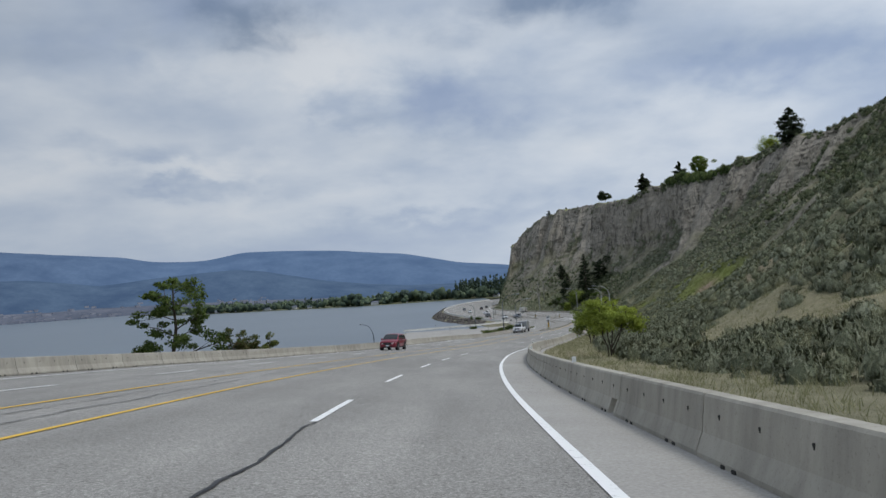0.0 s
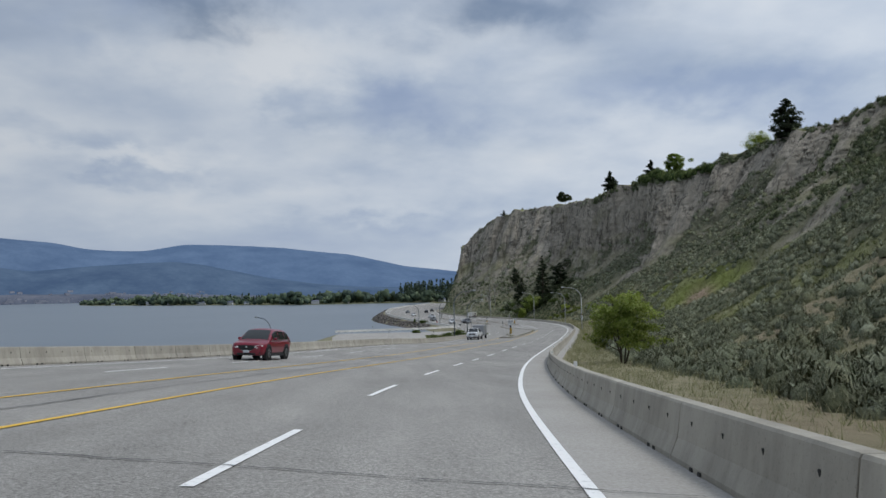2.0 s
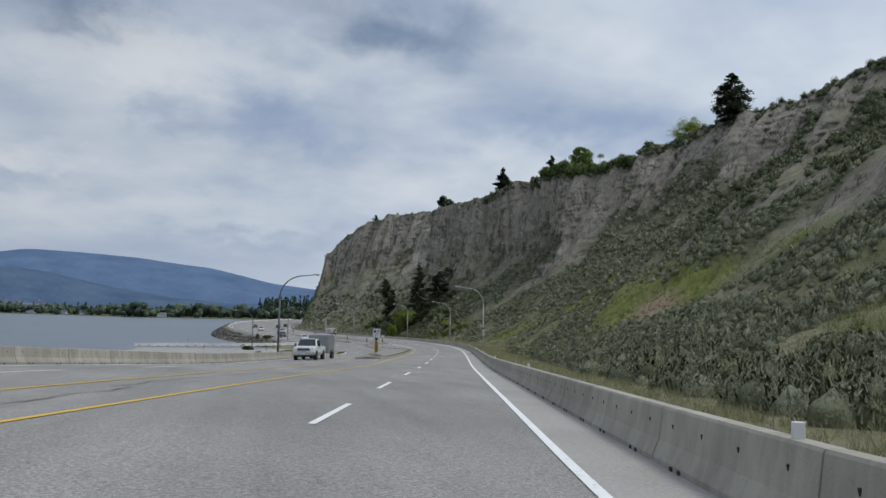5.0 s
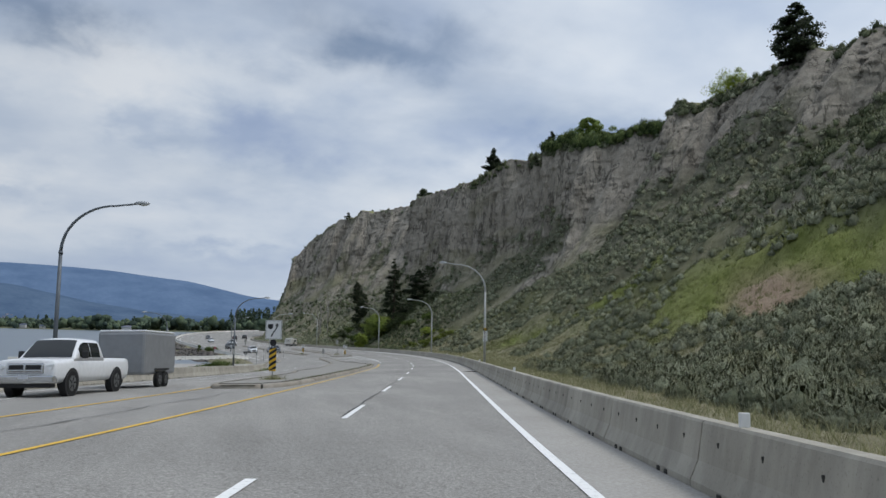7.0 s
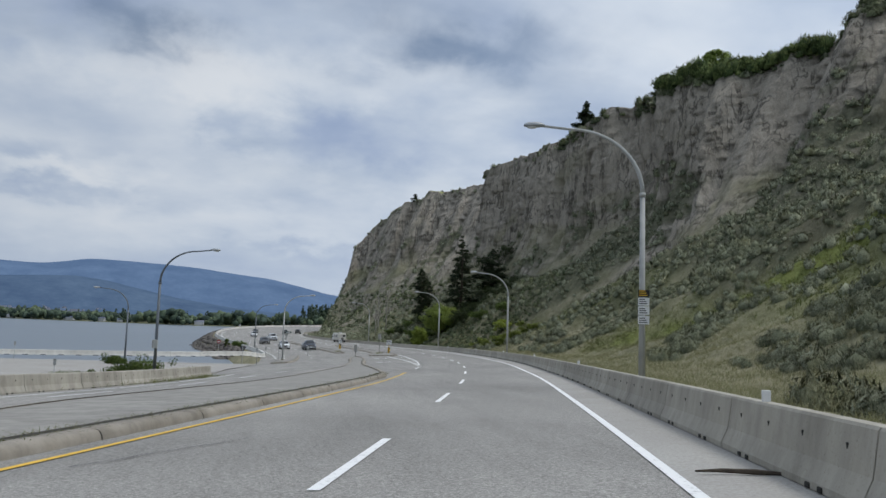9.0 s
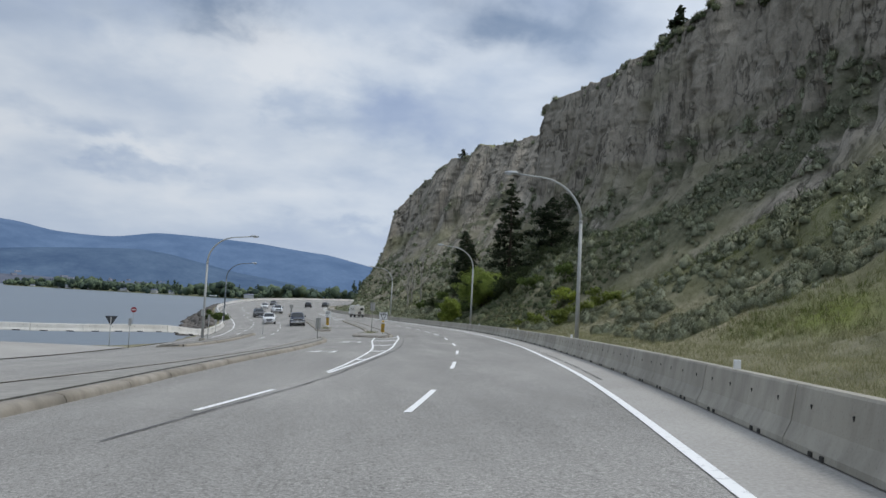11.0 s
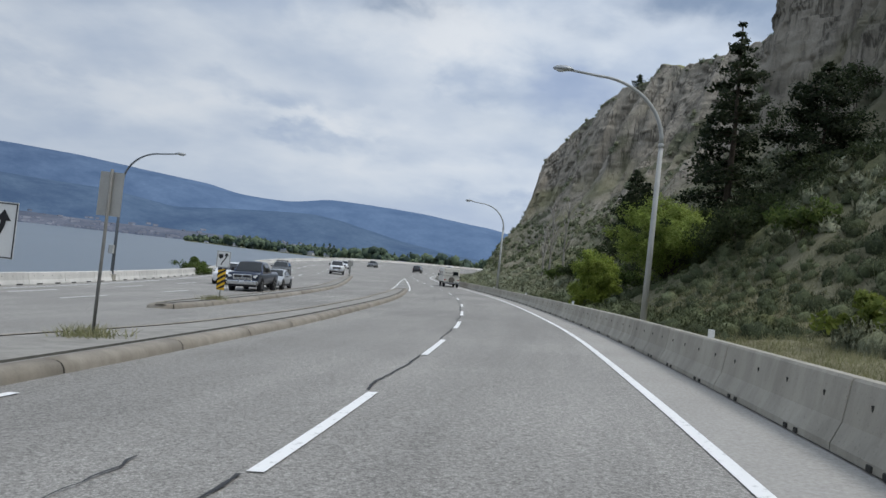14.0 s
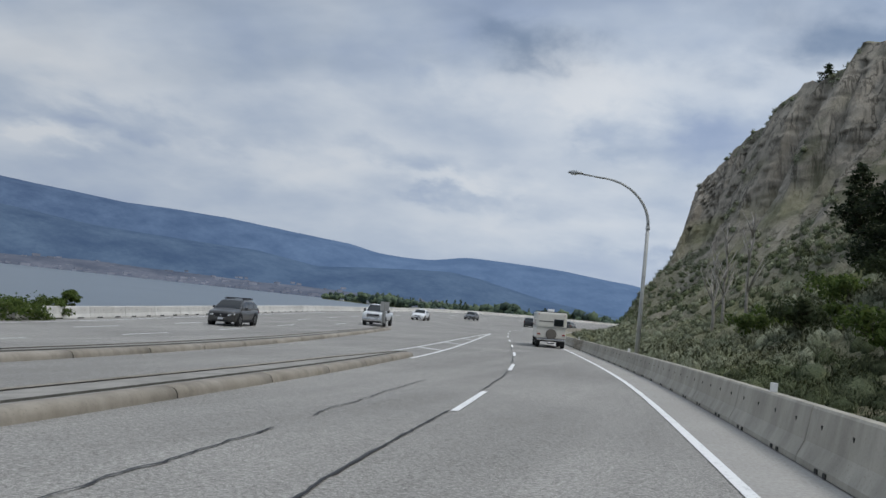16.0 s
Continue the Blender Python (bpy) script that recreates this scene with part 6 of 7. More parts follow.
def bush_proto(rng, leaves, leaf, squash):
    """A small lumpy heart with many upright sprigs standing out of it: verts and triangles, one metre wide."""
    bm = bmesh.new()
    bmesh.ops.create_icosphere(bm, subdivisions=1, radius=0.34)
    bmesh.ops.delete(bm, geom=[q for q in bm.verts if q.co.z < -0.2], context="VERTS")
    bm.verts.index_update()
    off = rng.rand(3) * 50
    v = np.array([q.co[:] for q in bm.verts])
    f = np.array([[q.index for q in t.verts] for t in bm.faces])
    bm.free()
    v *= np.array([1.0 + 0.5 * noise.noise(Vector(q * 3.0 + off)) for q in v])[:, None]
    v[:, 2] = v[:, 2] * 2 * squash * 0.72 + 0.10
    m = leaves
    lobes = rng.randn(6, 3)
    lobes[:, 2] = np.abs(lobes[:, 2])
    lobes /= np.linalg.norm(lobes, axis=1)[:, None]
    d = rng.randn(m, 3)
    d[:, 2] = np.abs(d[:, 2]) + 0.05
    d /= np.linalg.norm(d, axis=1)[:, None]
    near = (d @ lobes.T).max(1)
    r = 0.30 + 0.20 * np.clip((near - 0.55) * 2.4, 0, 1) * (0.7 + 0.5 * rng.rand(m))
    pick = d * r[:, None] * np.array([1, 1, 2 * squash * 0.78])
    out = np.array([0, 0, 1.0]) - d * d[:, 2:3] + d * 0.55 + rng.randn(m, 3) * 0.40
    out /= np.linalg.norm(out, axis=1)[:, None]
    side = np.cross(out, d + rng.randn(m, 3) * 0.35)
    side /= np.linalg.norm(side, axis=1)[:, None] + 1e-6
    ln = leaf * (0.6 + 0.9 * rng.rand(m, 1))
    tri = np.stack([pick - side * ln * 0.21 - out * 0.04, pick + side * ln * 0.21 - out * 0.04, pick + out * ln * 1.2], 1).reshape(-1, 3)
    nrm = d * np.array([1, 1, 0.9]) + np.array([0, 0, 0.25]) + rng.randn(m, 3) * 0.12
    nrm /= np.linalg.norm(nrm, axis=1)[:, None]
    q = tri.reshape(m, 3, 3)
    back = (np.cross(q[:, 1] - q[:, 0], q[:, 2] - q[:, 0]) * nrm).sum(1) < 0
    q[back] = q[back][:, [1, 0, 2]]
    vn = v / (np.linalg.norm(v, axis=1)[:, None] + 1e-6)
    return (np.concatenate([v, q.reshape(-1, 3)]), np.concatenate([f, np.arange(3 * m).reshape(m, 3) + len(v)]), np.concatenate([vn, np.repeat(nrm, 3, 0)]))


def scatter(name, places, sizes, mat, label, category, leaves, leaf, seed, squash=0.75):
    """Many low bushes joined into one object of kind stuff."""
    rng = np.random.RandomState(seed)
    protos = [bush_proto(rng, leaves, leaf, squash) for _ in range(9)]
    vs, fs, ns, n0 = [], [], [], 0
    for p, s in zip(places, sizes):
        w = rng.rand() * 6.283
        c, sn = math.cos(w), math.sin(w)
        q, f, nn = protos[rng.randint(0, 9)]
        st = np.array([s * (0.8 + 0.5 * rng.rand()), s * (0.8 + 0.5 * rng.rand()), s * (0.75 + 0.5 * rng.rand())])
        r = q * st
        vs.append(np.stack([r[:, 0] * c - r[:, 1] * sn, r[:, 0] * sn + r[:, 1] * c, r[:, 2]], -1) + p)
        ns.append(np.stack([nn[:, 0] * c - nn[:, 1] * sn, nn[:, 0] * sn + nn[:, 1] * c, nn[:, 2]], -1))
        fs.append(f + n0)
        n0 += len(q)
    ob = new(name, fast_mesh(name, np.concatenate(vs), np.concatenate(fs), mat, True, np.concatenate(ns)))
    return tagged(ob, label, category, kind="stuff")


def on_sheet(n, r0, r1, y0, y1, seed, keep=None):
    """Random places on the bluff between rows r0..r1 and road y0..y1."""
    rng = np.random.RandomState(seed)
    out = []
    j0, j1 = np.searchsorted(cols, [y0, y1])
    while len(out) < n:
        fi, fj = r0 + (r1 - r0) * rng.rand(), j0 + (min(j1, C_ - 2) - j0) * rng.rand()
        i, j = min(int(fi), R_ - 2), min(int(fj), C_ - 2)
        a, b = fi - i, fj - j
        p = (sheet[i, j] * (1 - a) * (1 - b) + sheet[i + 1, j] * a * (1 - b) + sheet[i, j + 1] * (1 - a) * b + sheet[i + 1, j + 1] * a * b)
        if keep is None or keep(p, i, j, rng):
            out.append(p)
    return np.array(out)


def patchy(lo, freq, z):
    return lambda p, i, j, rng: (i < 0.5 * N_V or GULLY[i, j] > -0.06 - 0.12 * rng.rand()) and noise.fractal((p[0] * freq, p[1] * freq, z), 0.8, 2.0, 3) + 0.35 * (rng.rand() - 0.5) > lo and EARTH[i, j] < 0.45 + 0.2 * rng.rand() and GREEN[i, j] < 0.5 + 0.4 * rng.rand()


def brushy(lo):
    return lambda p, i, j, r: BRUSH[i, j] + 0.3 * (r.rand() - 0.5) > lo


rng = np.random.RandomState(5)
for n, r0, r1, y0, y1, keep, lo, hi, leaves, leaf, label in (
        (2300, 0.09, 0.40, 60, 205, patchy(-0.30, 0.06, 3.0), 0.6, 1.2, 260, 0.09, "grey-green sagebrush clumps on the lower slope"),
        (3600, 0.38, 0.90, 60, 205, patchy(-0.36, 0.06, 3.0), 0.75, 1.1, 100, 0.11, "dense grey-green sagebrush covering the slope"),
        (520, 0.22, 0.42, 205, 318, patchy(0.02, 0.07, 3.0), 0.6, 1.2, 420, 0.065, "grey sagebrush clumps in tall verge grass"),
        (1050, 0.40, 0.95, 205, 318, patchy(0.03, 0.07, 3.0), 0.75, 1.1, 190, 0.08, "grey-green sagebrush dotted over a grassy slope"),
        (1100, 0.09, 0.40, -25, 62, patchy(-0.10, 0.07, 5.0), 0.6, 1.0, 260, 0.09, "pale sagebrush clumps beside the barrier"),
        (1800, 0.40, 0.95, -25, 62, patchy(-0.2, 0.07, 5.0), 0.8, 1.0, 120, 0.10, "pale sagebrush and scrub on the near hillside"),
        (380, 0.10, 0.60, 372, 500, patchy(-0.1, 0.07, 4.0), 0.7, 0.7, 60, 0.15, "sagebrush on the foot of the far bluff")):
    P = on_sheet(n, r0 * N_V, r1 * N_V, y0, y1, int(n + y0), keep)
    scatter("sagebrush", P - np.array([0, 0, 0.08]), lo + hi * rng.rand(len(P)) ** 1.4, SAGE, label, "sagebrush", leaves, leaf, 21 + n % 17)
# dark foliage on this bank partly stands in for the pines' shade
P = on_sheet(1750, 0.10 * N_V, 0.95 * N_V, 321, 372, 92)
DARK_SCRUB = leafy_core("dark_scrub_foliage", (0.05, 0.062, 0.034), (0.098, 0.118, 0.06), (0.18, 0.205, 0.115))
scatter("scrub", P - np.array([0, 0, 0.12]), 0.55 + 1.1 * rng.rand(len(P)) ** 1.4, DARK_SCRUB, "dark green scrub thick over the bank, its shade partly in the colour", "scrub", 190, 0.06, 38)
P = on_sheet(650, 0.45 * N_V, 0.98 * N_V, 392, 492, 93, brushy(0.3))
scatter("scrub", P - np.array([0, 0, 0.1]), 0.7 + 1.3 * rng.rand(len(P)) ** 1.4, DARK_SCRUB, "dark scrub scattered over the pale far talus", "scrub", 80, 0.13, 39)
P = on_sheet(1000, 0.08 * N_V, 0.55 * N_V, 370, 480, 91, patchy(-0.2, 0.08, 6.0))
scatter("scrub", P - np.array([0, 0, 0.1]), 0.7 + 1.2 * rng.rand(len(P)) ** 1.3, SAGE, "grey-green scrub on the foot of the far slope", "scrub", 150, 0.085, 37)
for n, r0, r1, lo, label in (
        (2600, 0.52 * N_V, N_V - 1, 0.35, "dark scrub in slanting bands across the talus"),
        (3000, N_V - 1, N_V + 0.75 * N_C, 0.45, "dark scrub climbing the cliff foot in fans"),
        (420, N_V + 0.9 * N_C, N_V + N_C + 3, 0.1, "low scrub along the cliff top")):
    P = on_sheet(n, r0, r1, 62, 490, int(n), brushy(lo))
    scatter("scrub", P - np.array([0, 0, 0.1]), 0.7 + 1.2 * rng.rand(len(P)) ** 1.5, SHRUB_CORE, label, "scrub", 56, 0.18, 23 + n % 13)
P = on_sheet(2900, 0.8 * N_V, N_V + 0.99 * N_C, 78, 228, 311, brushy(0.4))
scatter("scrub", P - np.array([0, 0, 0.1]), 0.8 + 1.6 * rng.rand(len(P)) ** 1.4, DARK_SCRUB, "dark scrub thick in the gullies of the high slope", "scrub", 70, 0.14, 44)
P = on_sheet(1000, N_V + 0.90 * N_C, N_V + N_C + 2, 150, 345, 312, brushy(0.1))
scatter("scrub", P - np.array([0, 0, 0.1]), 0.8 + 1.5 * rng.rand(len(P)) ** 1.6, DARK_SCRUB, "dark scrub hanging over the cliff edge", "scrub", 110, 0.11, 45)
P = on_sheet(270, N_V + N_C - 6, N_V + N_C + 3, 285, 309, 18)
scatter("shrub_thicket", P - np.array([0, 0, 0.2]), 1.6 + 2.4 * rng.rand(len(P)) ** 1.5, leafy_core("thicket_foliage", (0.03, 0.05, 0.018), (0.075, 0.11, 0.035), (0.15, 0.19, 0.065)), "fresh green thicket on the cliff edge", "thicket", 150, 0.11, 28)


def grass(name, places, h, mat, label, seed, blades=9):
    rng = np.random.RandomState(seed)
    n = len(places)
    base = np.repeat(places, blades, 0) + rng.randn(n * blades, 3) * np.array([0.12, 0.12, 0.0])
    tip = base + np.stack([rng.randn(n * blades) * 0.16, rng.randn(n * blades) * 0.16, h * (0.5 + 0.8 * rng.rand(n * blades))], -1)
    w = rng.rand(n * blades) * 6.28
    side = np.stack([np.cos(w), np.sin(w), w * 0], -1) * 0.012
    v = np.stack([base - side, base + side, tip], 1).reshape(-1, 3)
    return tagged(new(name, fast_mesh(name, v, np.arange(len(v)).reshape(-1, 3), mat)), label, "grass", kind="stuff")


P = on_sheet(30000, 0.3, 0.42 * N_V, -20, 345, 19)
grass("verge_grass", P - np.array([0, 0, 0.03]), 0.30, GRASS, "dry straw-coloured grass along the verge", 31)
P = on_sheet(9000, 0.25 * N_V, 0.8 * N_V, 0, 340, 20, lambda p, i, j, r: GREEN[i, j] > 0.15 * r.rand() + 0.1)
grass("slope_grass", P - np.array([0, 0, 0.03]), 0.45, leafy("spring_grass", (0.07, 0.10, 0.02), (0.13, 0.16, 0.04), (0.22, 0.23, 0.08)), "green spring grass in bands on the slope", 32)


P = on_sheet(9000, 0.3 * N_V, 0.9 * N_V, 60, 345, 77, lambda p, i, j, r: EARTH[i, j] < 0.3)
grass("slope_grass", P - np.array([0, 0, 0.03]), 0.40, leafy("faded_slope_grass", (0.13, 0.14, 0.07), (0.22, 0.22, 0.12), (0.33, 0.31, 0.19)), "faded olive grass between the sagebrush", 78)


# ---- trees ----
def limb(points, r0, r1, sides=6):
    n = len(points)
    return tube(points, [r0 + (r1 - r0) * i / (n - 1) for i in range(n)], sides)


def crown_mesh(c, leaf, rng, mat, outward, tall=1.0):
    """Leaves about the centres c, shaded as soft clumps that face outward."""
    n = outward / (np.linalg.norm(outward, axis=1)[:, None] + 1e-6) + rng.randn(len(c), 3) * 0.25 + np.array([0, 0, 0.15])
    n /= np.linalg.norm(n, axis=1)[:, None]
    v, f = leaf_quads(c, leaf, rng, tall)
    q = v.reshape(-1, 4, 3)
    back = (np.cross(q[:, 1] - q[:, 0], q[:, 2] - q[:, 0]) * n).sum(1) < 0
    q[back] = q[back][:, ::-1]
    return fast_mesh("crown", q.reshape(-1, 3), f, mat, True, np.repeat(n, 4, 0))


def broadleaf(name, label, base, h, rx, mat, seed, stems=3, leaves=2600, leaf=0.11, low=0.25, lean=0.0, clumps=26, group=""):
    """Trunk, limbs, and a gappy crown of leaf clumps; base at the foot."""
    rng = np.random.RandomState(seed)
    root = empty(name, Matrix.Translation(base), label, "tree", group)
    wood, tips = [], []
    for k in range(stems):
        w = 6.283 * k / stems + rng.rand()
        top = np.array([math.cos(w) * rx * 0.45 + lean, math.sin(w) * rx * 0.45, h * (0.62 + 0.3 * rng.rand())])
        pts = [np.array([math.cos(w) * 0.08, math.sin(w) * 0.08, -0.3])] + [top * t + rng.randn(3) * 0.05 * h * t * (1 - t) + np.array([0, 0, 0.12 * h * t * (1 - t)]) for t in (0.25, 0.5, 0.75, 1.0)]
        wood.append(("stem", limb(pts, (0.008 * h + 0.010) * (1.0 if stems > 1 else 1.9), 0.005 * h)))
        tips.append(top)
        for q in range(5):
            t = 0.4 + 0.55 * rng.rand()
            a = pts[0] + (top - pts[0]) * t
            d = np.array([rng.randn() * 0.9, rng.randn() * 0.9, 0.35 + 0.5 * rng.rand()])
            e = a + d * rx * 0.55 * (0.6 + 0.6 * rng.rand())
            wood.append(("limb", limb([a, (a + e) / 2 + rng.randn(3) * 0.06 * rx, e], 0.006 * h, 0.003 * h, 5)))
            tips.append(e)
    for nm, geo in wood:
        part(nm, mesh_of(nm, *geo, BARK, True), None, root)
    cl = []
    tips = np.array(tips)
    for k in range(clumps):
        if k < len(tips):
            c = tips[k]
        else:
            d = rng.randn(3)
            d /= np.linalg.norm(d)
            c = np.array([d[0] * rx * 0.78 + lean, d[1] * rx * 0.78, h * (low + (1 - low) * (0.5 + 0.44 * d[2]))])
        cl.append(c)
    cl = np.array(cl)
    pick = rng.randint(0, len(cl), leaves)
    rad = rx * (0.16 + 0.20 * rng.rand(len(cl)))[pick][:, None]
    d = rng.randn(leaves, 3)
    d /= np.linalg.norm(d, axis=1)[:, None]
    c = cl[pick] + d * rad * (rng.rand(leaves, 1) ** 0.4) * np.array([1.15, 1.15, 0.8])
    c[:, 2] = np.maximum(c[:, 2], h * low * 0.6)
    part("crown", crown_mesh(c, leaf, rng, mat, c - cl[pick] * 0.6 - np.array([lean, 0, h * 0.5]) * 0.4), None, root)
    return root


def open_tree(name, label, base, h, rx, mat, seed, limbs=8, low=0.3, leaf=0.1, per=150, puff=(0.15, 0.25), squat=0.6, rise=0.5, lean=0.0, stems=1, group=""):
    """A tree whose limbs and twigs show: leaf clumps sit at the twig ends, with sky between them."""
    rng = np.random.RandomState(seed)
    root = empty(name, Matrix.Translation(base), label, "tree", group)
    tufts = []
    for k in range(stems):
        w = 6.283 * k / stems + rng.rand()
        spread = 0.0 if stems == 1 else rx * 0.42
        tip = np.array([math.cos(w) * spread + lean, math.sin(w) * spread, h * (0.90 if stems == 1 else 0.66 + 0.28 * rng.rand())])
        line = [np.array([math.cos(w) * 0.1 * (stems > 1), math.sin(w) * 0.1 * (stems > 1), -0.3])]
        line += [tip * t + np.array([rng.randn(), rng.randn(), 0]) * 0.03 * h * (1 - t) for t in (0.2, 0.4, 0.6, 0.8, 1.0)]
        part("trunk" if stems == 1 else "stem", mesh_of("trunk", *limb(line, (0.022 if stems == 1 else 0.013) * h, 0.005 * h, 7), BARK, True), None, root)
        tufts += [tip, tip + rng.randn(3) * rx * 0.13, line[-2] + rng.randn(3) * rx * 0.1]
        for q in range(limbs):
            t = low + (0.93 - low) * (q + 0.6 * rng.rand()) / limbs
            f = t * 5
            a = line[int(f)] * (1 - f % 1) + line[min(int(f) + 1, 5)] * (f % 1)
            az_ = 2.4 * q + w + 0.7 * rng.rand()
            reach = rx * (1.08 - 0.62 * (t - low) / (1 - low)) * (0.65 + 0.45 * rng.rand()) * (1.0 if stems == 1 else 0.62)
            d = np.array([math.cos(az_), math.sin(az_), rise * (0.6 + 0.7 * rng.rand())])
            e = a + d * reach
            m = (a + e) / 2 + np.array([0, 0, 0.06 * reach]) + rng.randn(3) * 0.04 * reach
            wood = [limb([a, m, e], 0.008 * h * (1.25 - t), 0.0025 * h, 5)]
            tufts.append(e)
            for _ in range(4):
                u = 0.45 + 0.5 * rng.rand()
                g = m + (e - m) * (2 * u - 1) if u > 0.5 else a + (m - a) * 2 * u
                tw = g + (d * 0.25 + rng.randn(3) * np.array([0.5, 0.5, 0.3])) * reach * 0.55
                wood.append(limb([g, tw], 0.003 * h, 0.0012 * h, 4))
                tufts.append(tw)
            part("limb", mesh_of("limb", *join(wood), BARK, True), None, root)
    tufts = np.array(tufts)
    pick = np.repeat(np.arange(len(tufts)), per)
    rad = (rx * (puff[0] + (puff[1] - puff[0]) * rng.rand(len(tufts))))[pick][:, None]
    d = rng.randn(len(pick), 3)
    d /= np.linalg.norm(d, axis=1)[:, None]
    off = d * rad * rng.rand(len(pick), 1) ** 0.45 * np.array([1.1, 1.1, squat])
    c = tufts[pick] + off
    c[:, 2] = np.maximum(c[:, 2], 0.05)
    part("crown", crown_mesh(c, leaf, rng, mat, off + 0.35 * (c - np.array([lean, 0, h * 0.55]))), None, root)
    return root


def conifer(name, label, base, h, rx, seed, mat=NEEDLE, bare=0.12, density=1.0, leaf=0.2, open_=0.0, group=""):
    """A pine: straight trunk, whorls of drooping boughs with needle sprays."""
    rng = np.random.RandomState(seed)
    root = empty(name, Matrix.Translation(base), label, "tree", group)
    wood = [limb([(0, 0, -0.5), (0.01 * h, 0, h * 0.5), (0, 0, h * 0.985)], 0.018 * h, 0.003 * h, 8)]
    pts = []
    levels = int(15 + h * 0.8)
    for k in range(levels):
        t = bare + (1 - bare) * (k + rng.rand() * 0.5) / levels
        reach = rx * min(1.0, (1 - t) * 1.75) ** 0.85 * (0.45 + 0.65 * rng.rand()) * (1.0 if t > bare + 0.1 else 0.75) + 0.12
        for q in range(4 if h > 9 else 5):
            if rng.rand() < open_:
                continue
            w = rng.rand() * 6.283
            r = reach * (0.7 + 0.5 * rng.rand())
            a = np.array([0, 0, h * t])
            e = a + np.array([math.cos(w) * r, math.sin(w) * r, r * (0.12 * rng.randn() + 0.05 - 0.15 * (1 - t))])
            if h > 7:
                wood.append(limb([a, e], 0.0045 * h * (1 - t) + 0.01, 0.008, 4))
            m = max(5, int(26 * density * r / max(rx, 0.1)) + 4)
            s = 1 - 0.75 * rng.rand(m, 1) ** 1.5
            pts.append(a + (e - a) * s + rng.randn(m, 3) * np.array([0.20, 0.20, 0.15]) * (0.5 + 0.35 * r))
    part("trunk", mesh_of("trunk", *wood[0], BARK, True), None, root)
    if len(wood) > 1:
        for geo in wood[1:]:
            part("bough", mesh_of("bough", *geo, BARK, True), None, root)
    c = np.concatenate(pts)
    part("crown", crown_mesh(c, leaf, rng, mat, c * np.array([1, 1, 0]) + np.array([0, 0, 0.35 * rx]), 0.6), None, root)
    return root


def height_at(x, y):
    d = (sheet[:, :, 0] - x) ** 2 + (sheet[:, :, 1] - y) ** 2
    i = np.unravel_index(np.argmin(d), d.shape)
    return float(sheet[i][2])


def up(x, y, dz=-0.1):
    return (x, y, height_at(x, y) + dz)


open_tree("roadside_tree", "yellow-green multi-stemmed tree behind the barrier", up(9.9, 47.8, -0.1), 3.5, 1.9, FRESH, 41, 4, 0.55, 0.075, 75, (0.13, 0.24), 0.5, 0.35, 0.3, 5)
open_tree("roadside_tree", "bushy green tree with pale blossom behind the barrier", up(16.9, 89.8), 4.6, 2.6, leafy("olive_green_leaves", (0.14, 0.20, 0.03), (0.25, 0.32, 0.06), (0.38, 0.43, 0.14)), 42, 7, 0.22, 0.085, 80, (0.14, 0.24), 0.65, 0.45, 0.0, 4)
open_tree("lakeside_tree", "dark green open-branched tree on the lake bank", (-18.4, 62.0, -9.0), 9.7, 3.0, MID, 43, 11, 0.30, 0.12, 95, (0.13, 0.24), 0.55, 0.35)
open_tree("lakeside_tree", "shorter green tree with reddish tips on the lake bank", (-15.6, 68.5, -9.7), 6.5, 1.9, leafy("reddish_green_leaves", (0.06, 0.09, 0.025), (0.11, 0.14, 0.04), (0.20, 0.15, 0.08)), 44, 6, 0.12, 0.105, 60, (0.12, 0.22), 0.8, 0.7, 0.0, 3)
open_tree("lakeside_tree", "low rounded olive-green shrub tree on the lake bank", (-14.1, 70.3, -9.9), 5.2, 1.6, leafy("olive_bank_leaves", (0.08, 0.11, 0.025), (0.15, 0.18, 0.045), (0.25, 0.25, 0.09)), 47, 6, 0.08, 0.10, 60, (0.13, 0.24), 0.8, 0.6, 0.0, 3)
open_tree("lakeside_tree", "low leafy shrub on the lake bank beside a taller tree", (-20.4, 61.0, -9.4), 4.9, 1.6, MID, 48, 5, 0.1, 0.11, 60, (0.16, 0.28), 0.8, 0.5, 0.0, 3)
open_tree("willow", "large yellow-green willow at the foot of the slope", up(62.4, 352.5), -6.9 - up(62.4, 352.5)[2], 4.9, leafy("willow_leaves", (0.17, 0.24, 0.045), (0.27, 0.345, 0.075), (0.39, 0.46, 0.13)), 45, 11, 0.08, 0.085, 230, (0.11, 0.22), 1.0, 0.55, 0.0, 4)
open_tree("willow", "small round yellow-green willow beside a larger one", up(56.1, 346.3), -11.9 - up(56.1, 346.3)[2], 2.1, leafy("young_willow_leaves", (0.17, 0.235, 0.045), (0.26, 0.33, 0.06), (0.37, 0.44, 0.10)), 46, 7, 0.03, 0.07, 170, (0.16, 0.28), 0.9, 0.5, 0.0, 4)
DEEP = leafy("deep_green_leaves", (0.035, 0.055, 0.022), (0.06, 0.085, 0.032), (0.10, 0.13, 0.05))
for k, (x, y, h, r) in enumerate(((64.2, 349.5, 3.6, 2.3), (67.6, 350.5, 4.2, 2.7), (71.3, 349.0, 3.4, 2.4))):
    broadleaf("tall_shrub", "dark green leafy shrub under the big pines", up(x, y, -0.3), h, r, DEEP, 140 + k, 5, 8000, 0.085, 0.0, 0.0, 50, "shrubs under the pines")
conifer("ponderosa_pine", "tall dark ponderosa pine against the cliff foot", up(67.2, 358.3), 9.1 - up(67.2, 358.3)[2], 4.4, 51, leaf=0.17, density=8.5, bare=0.03)
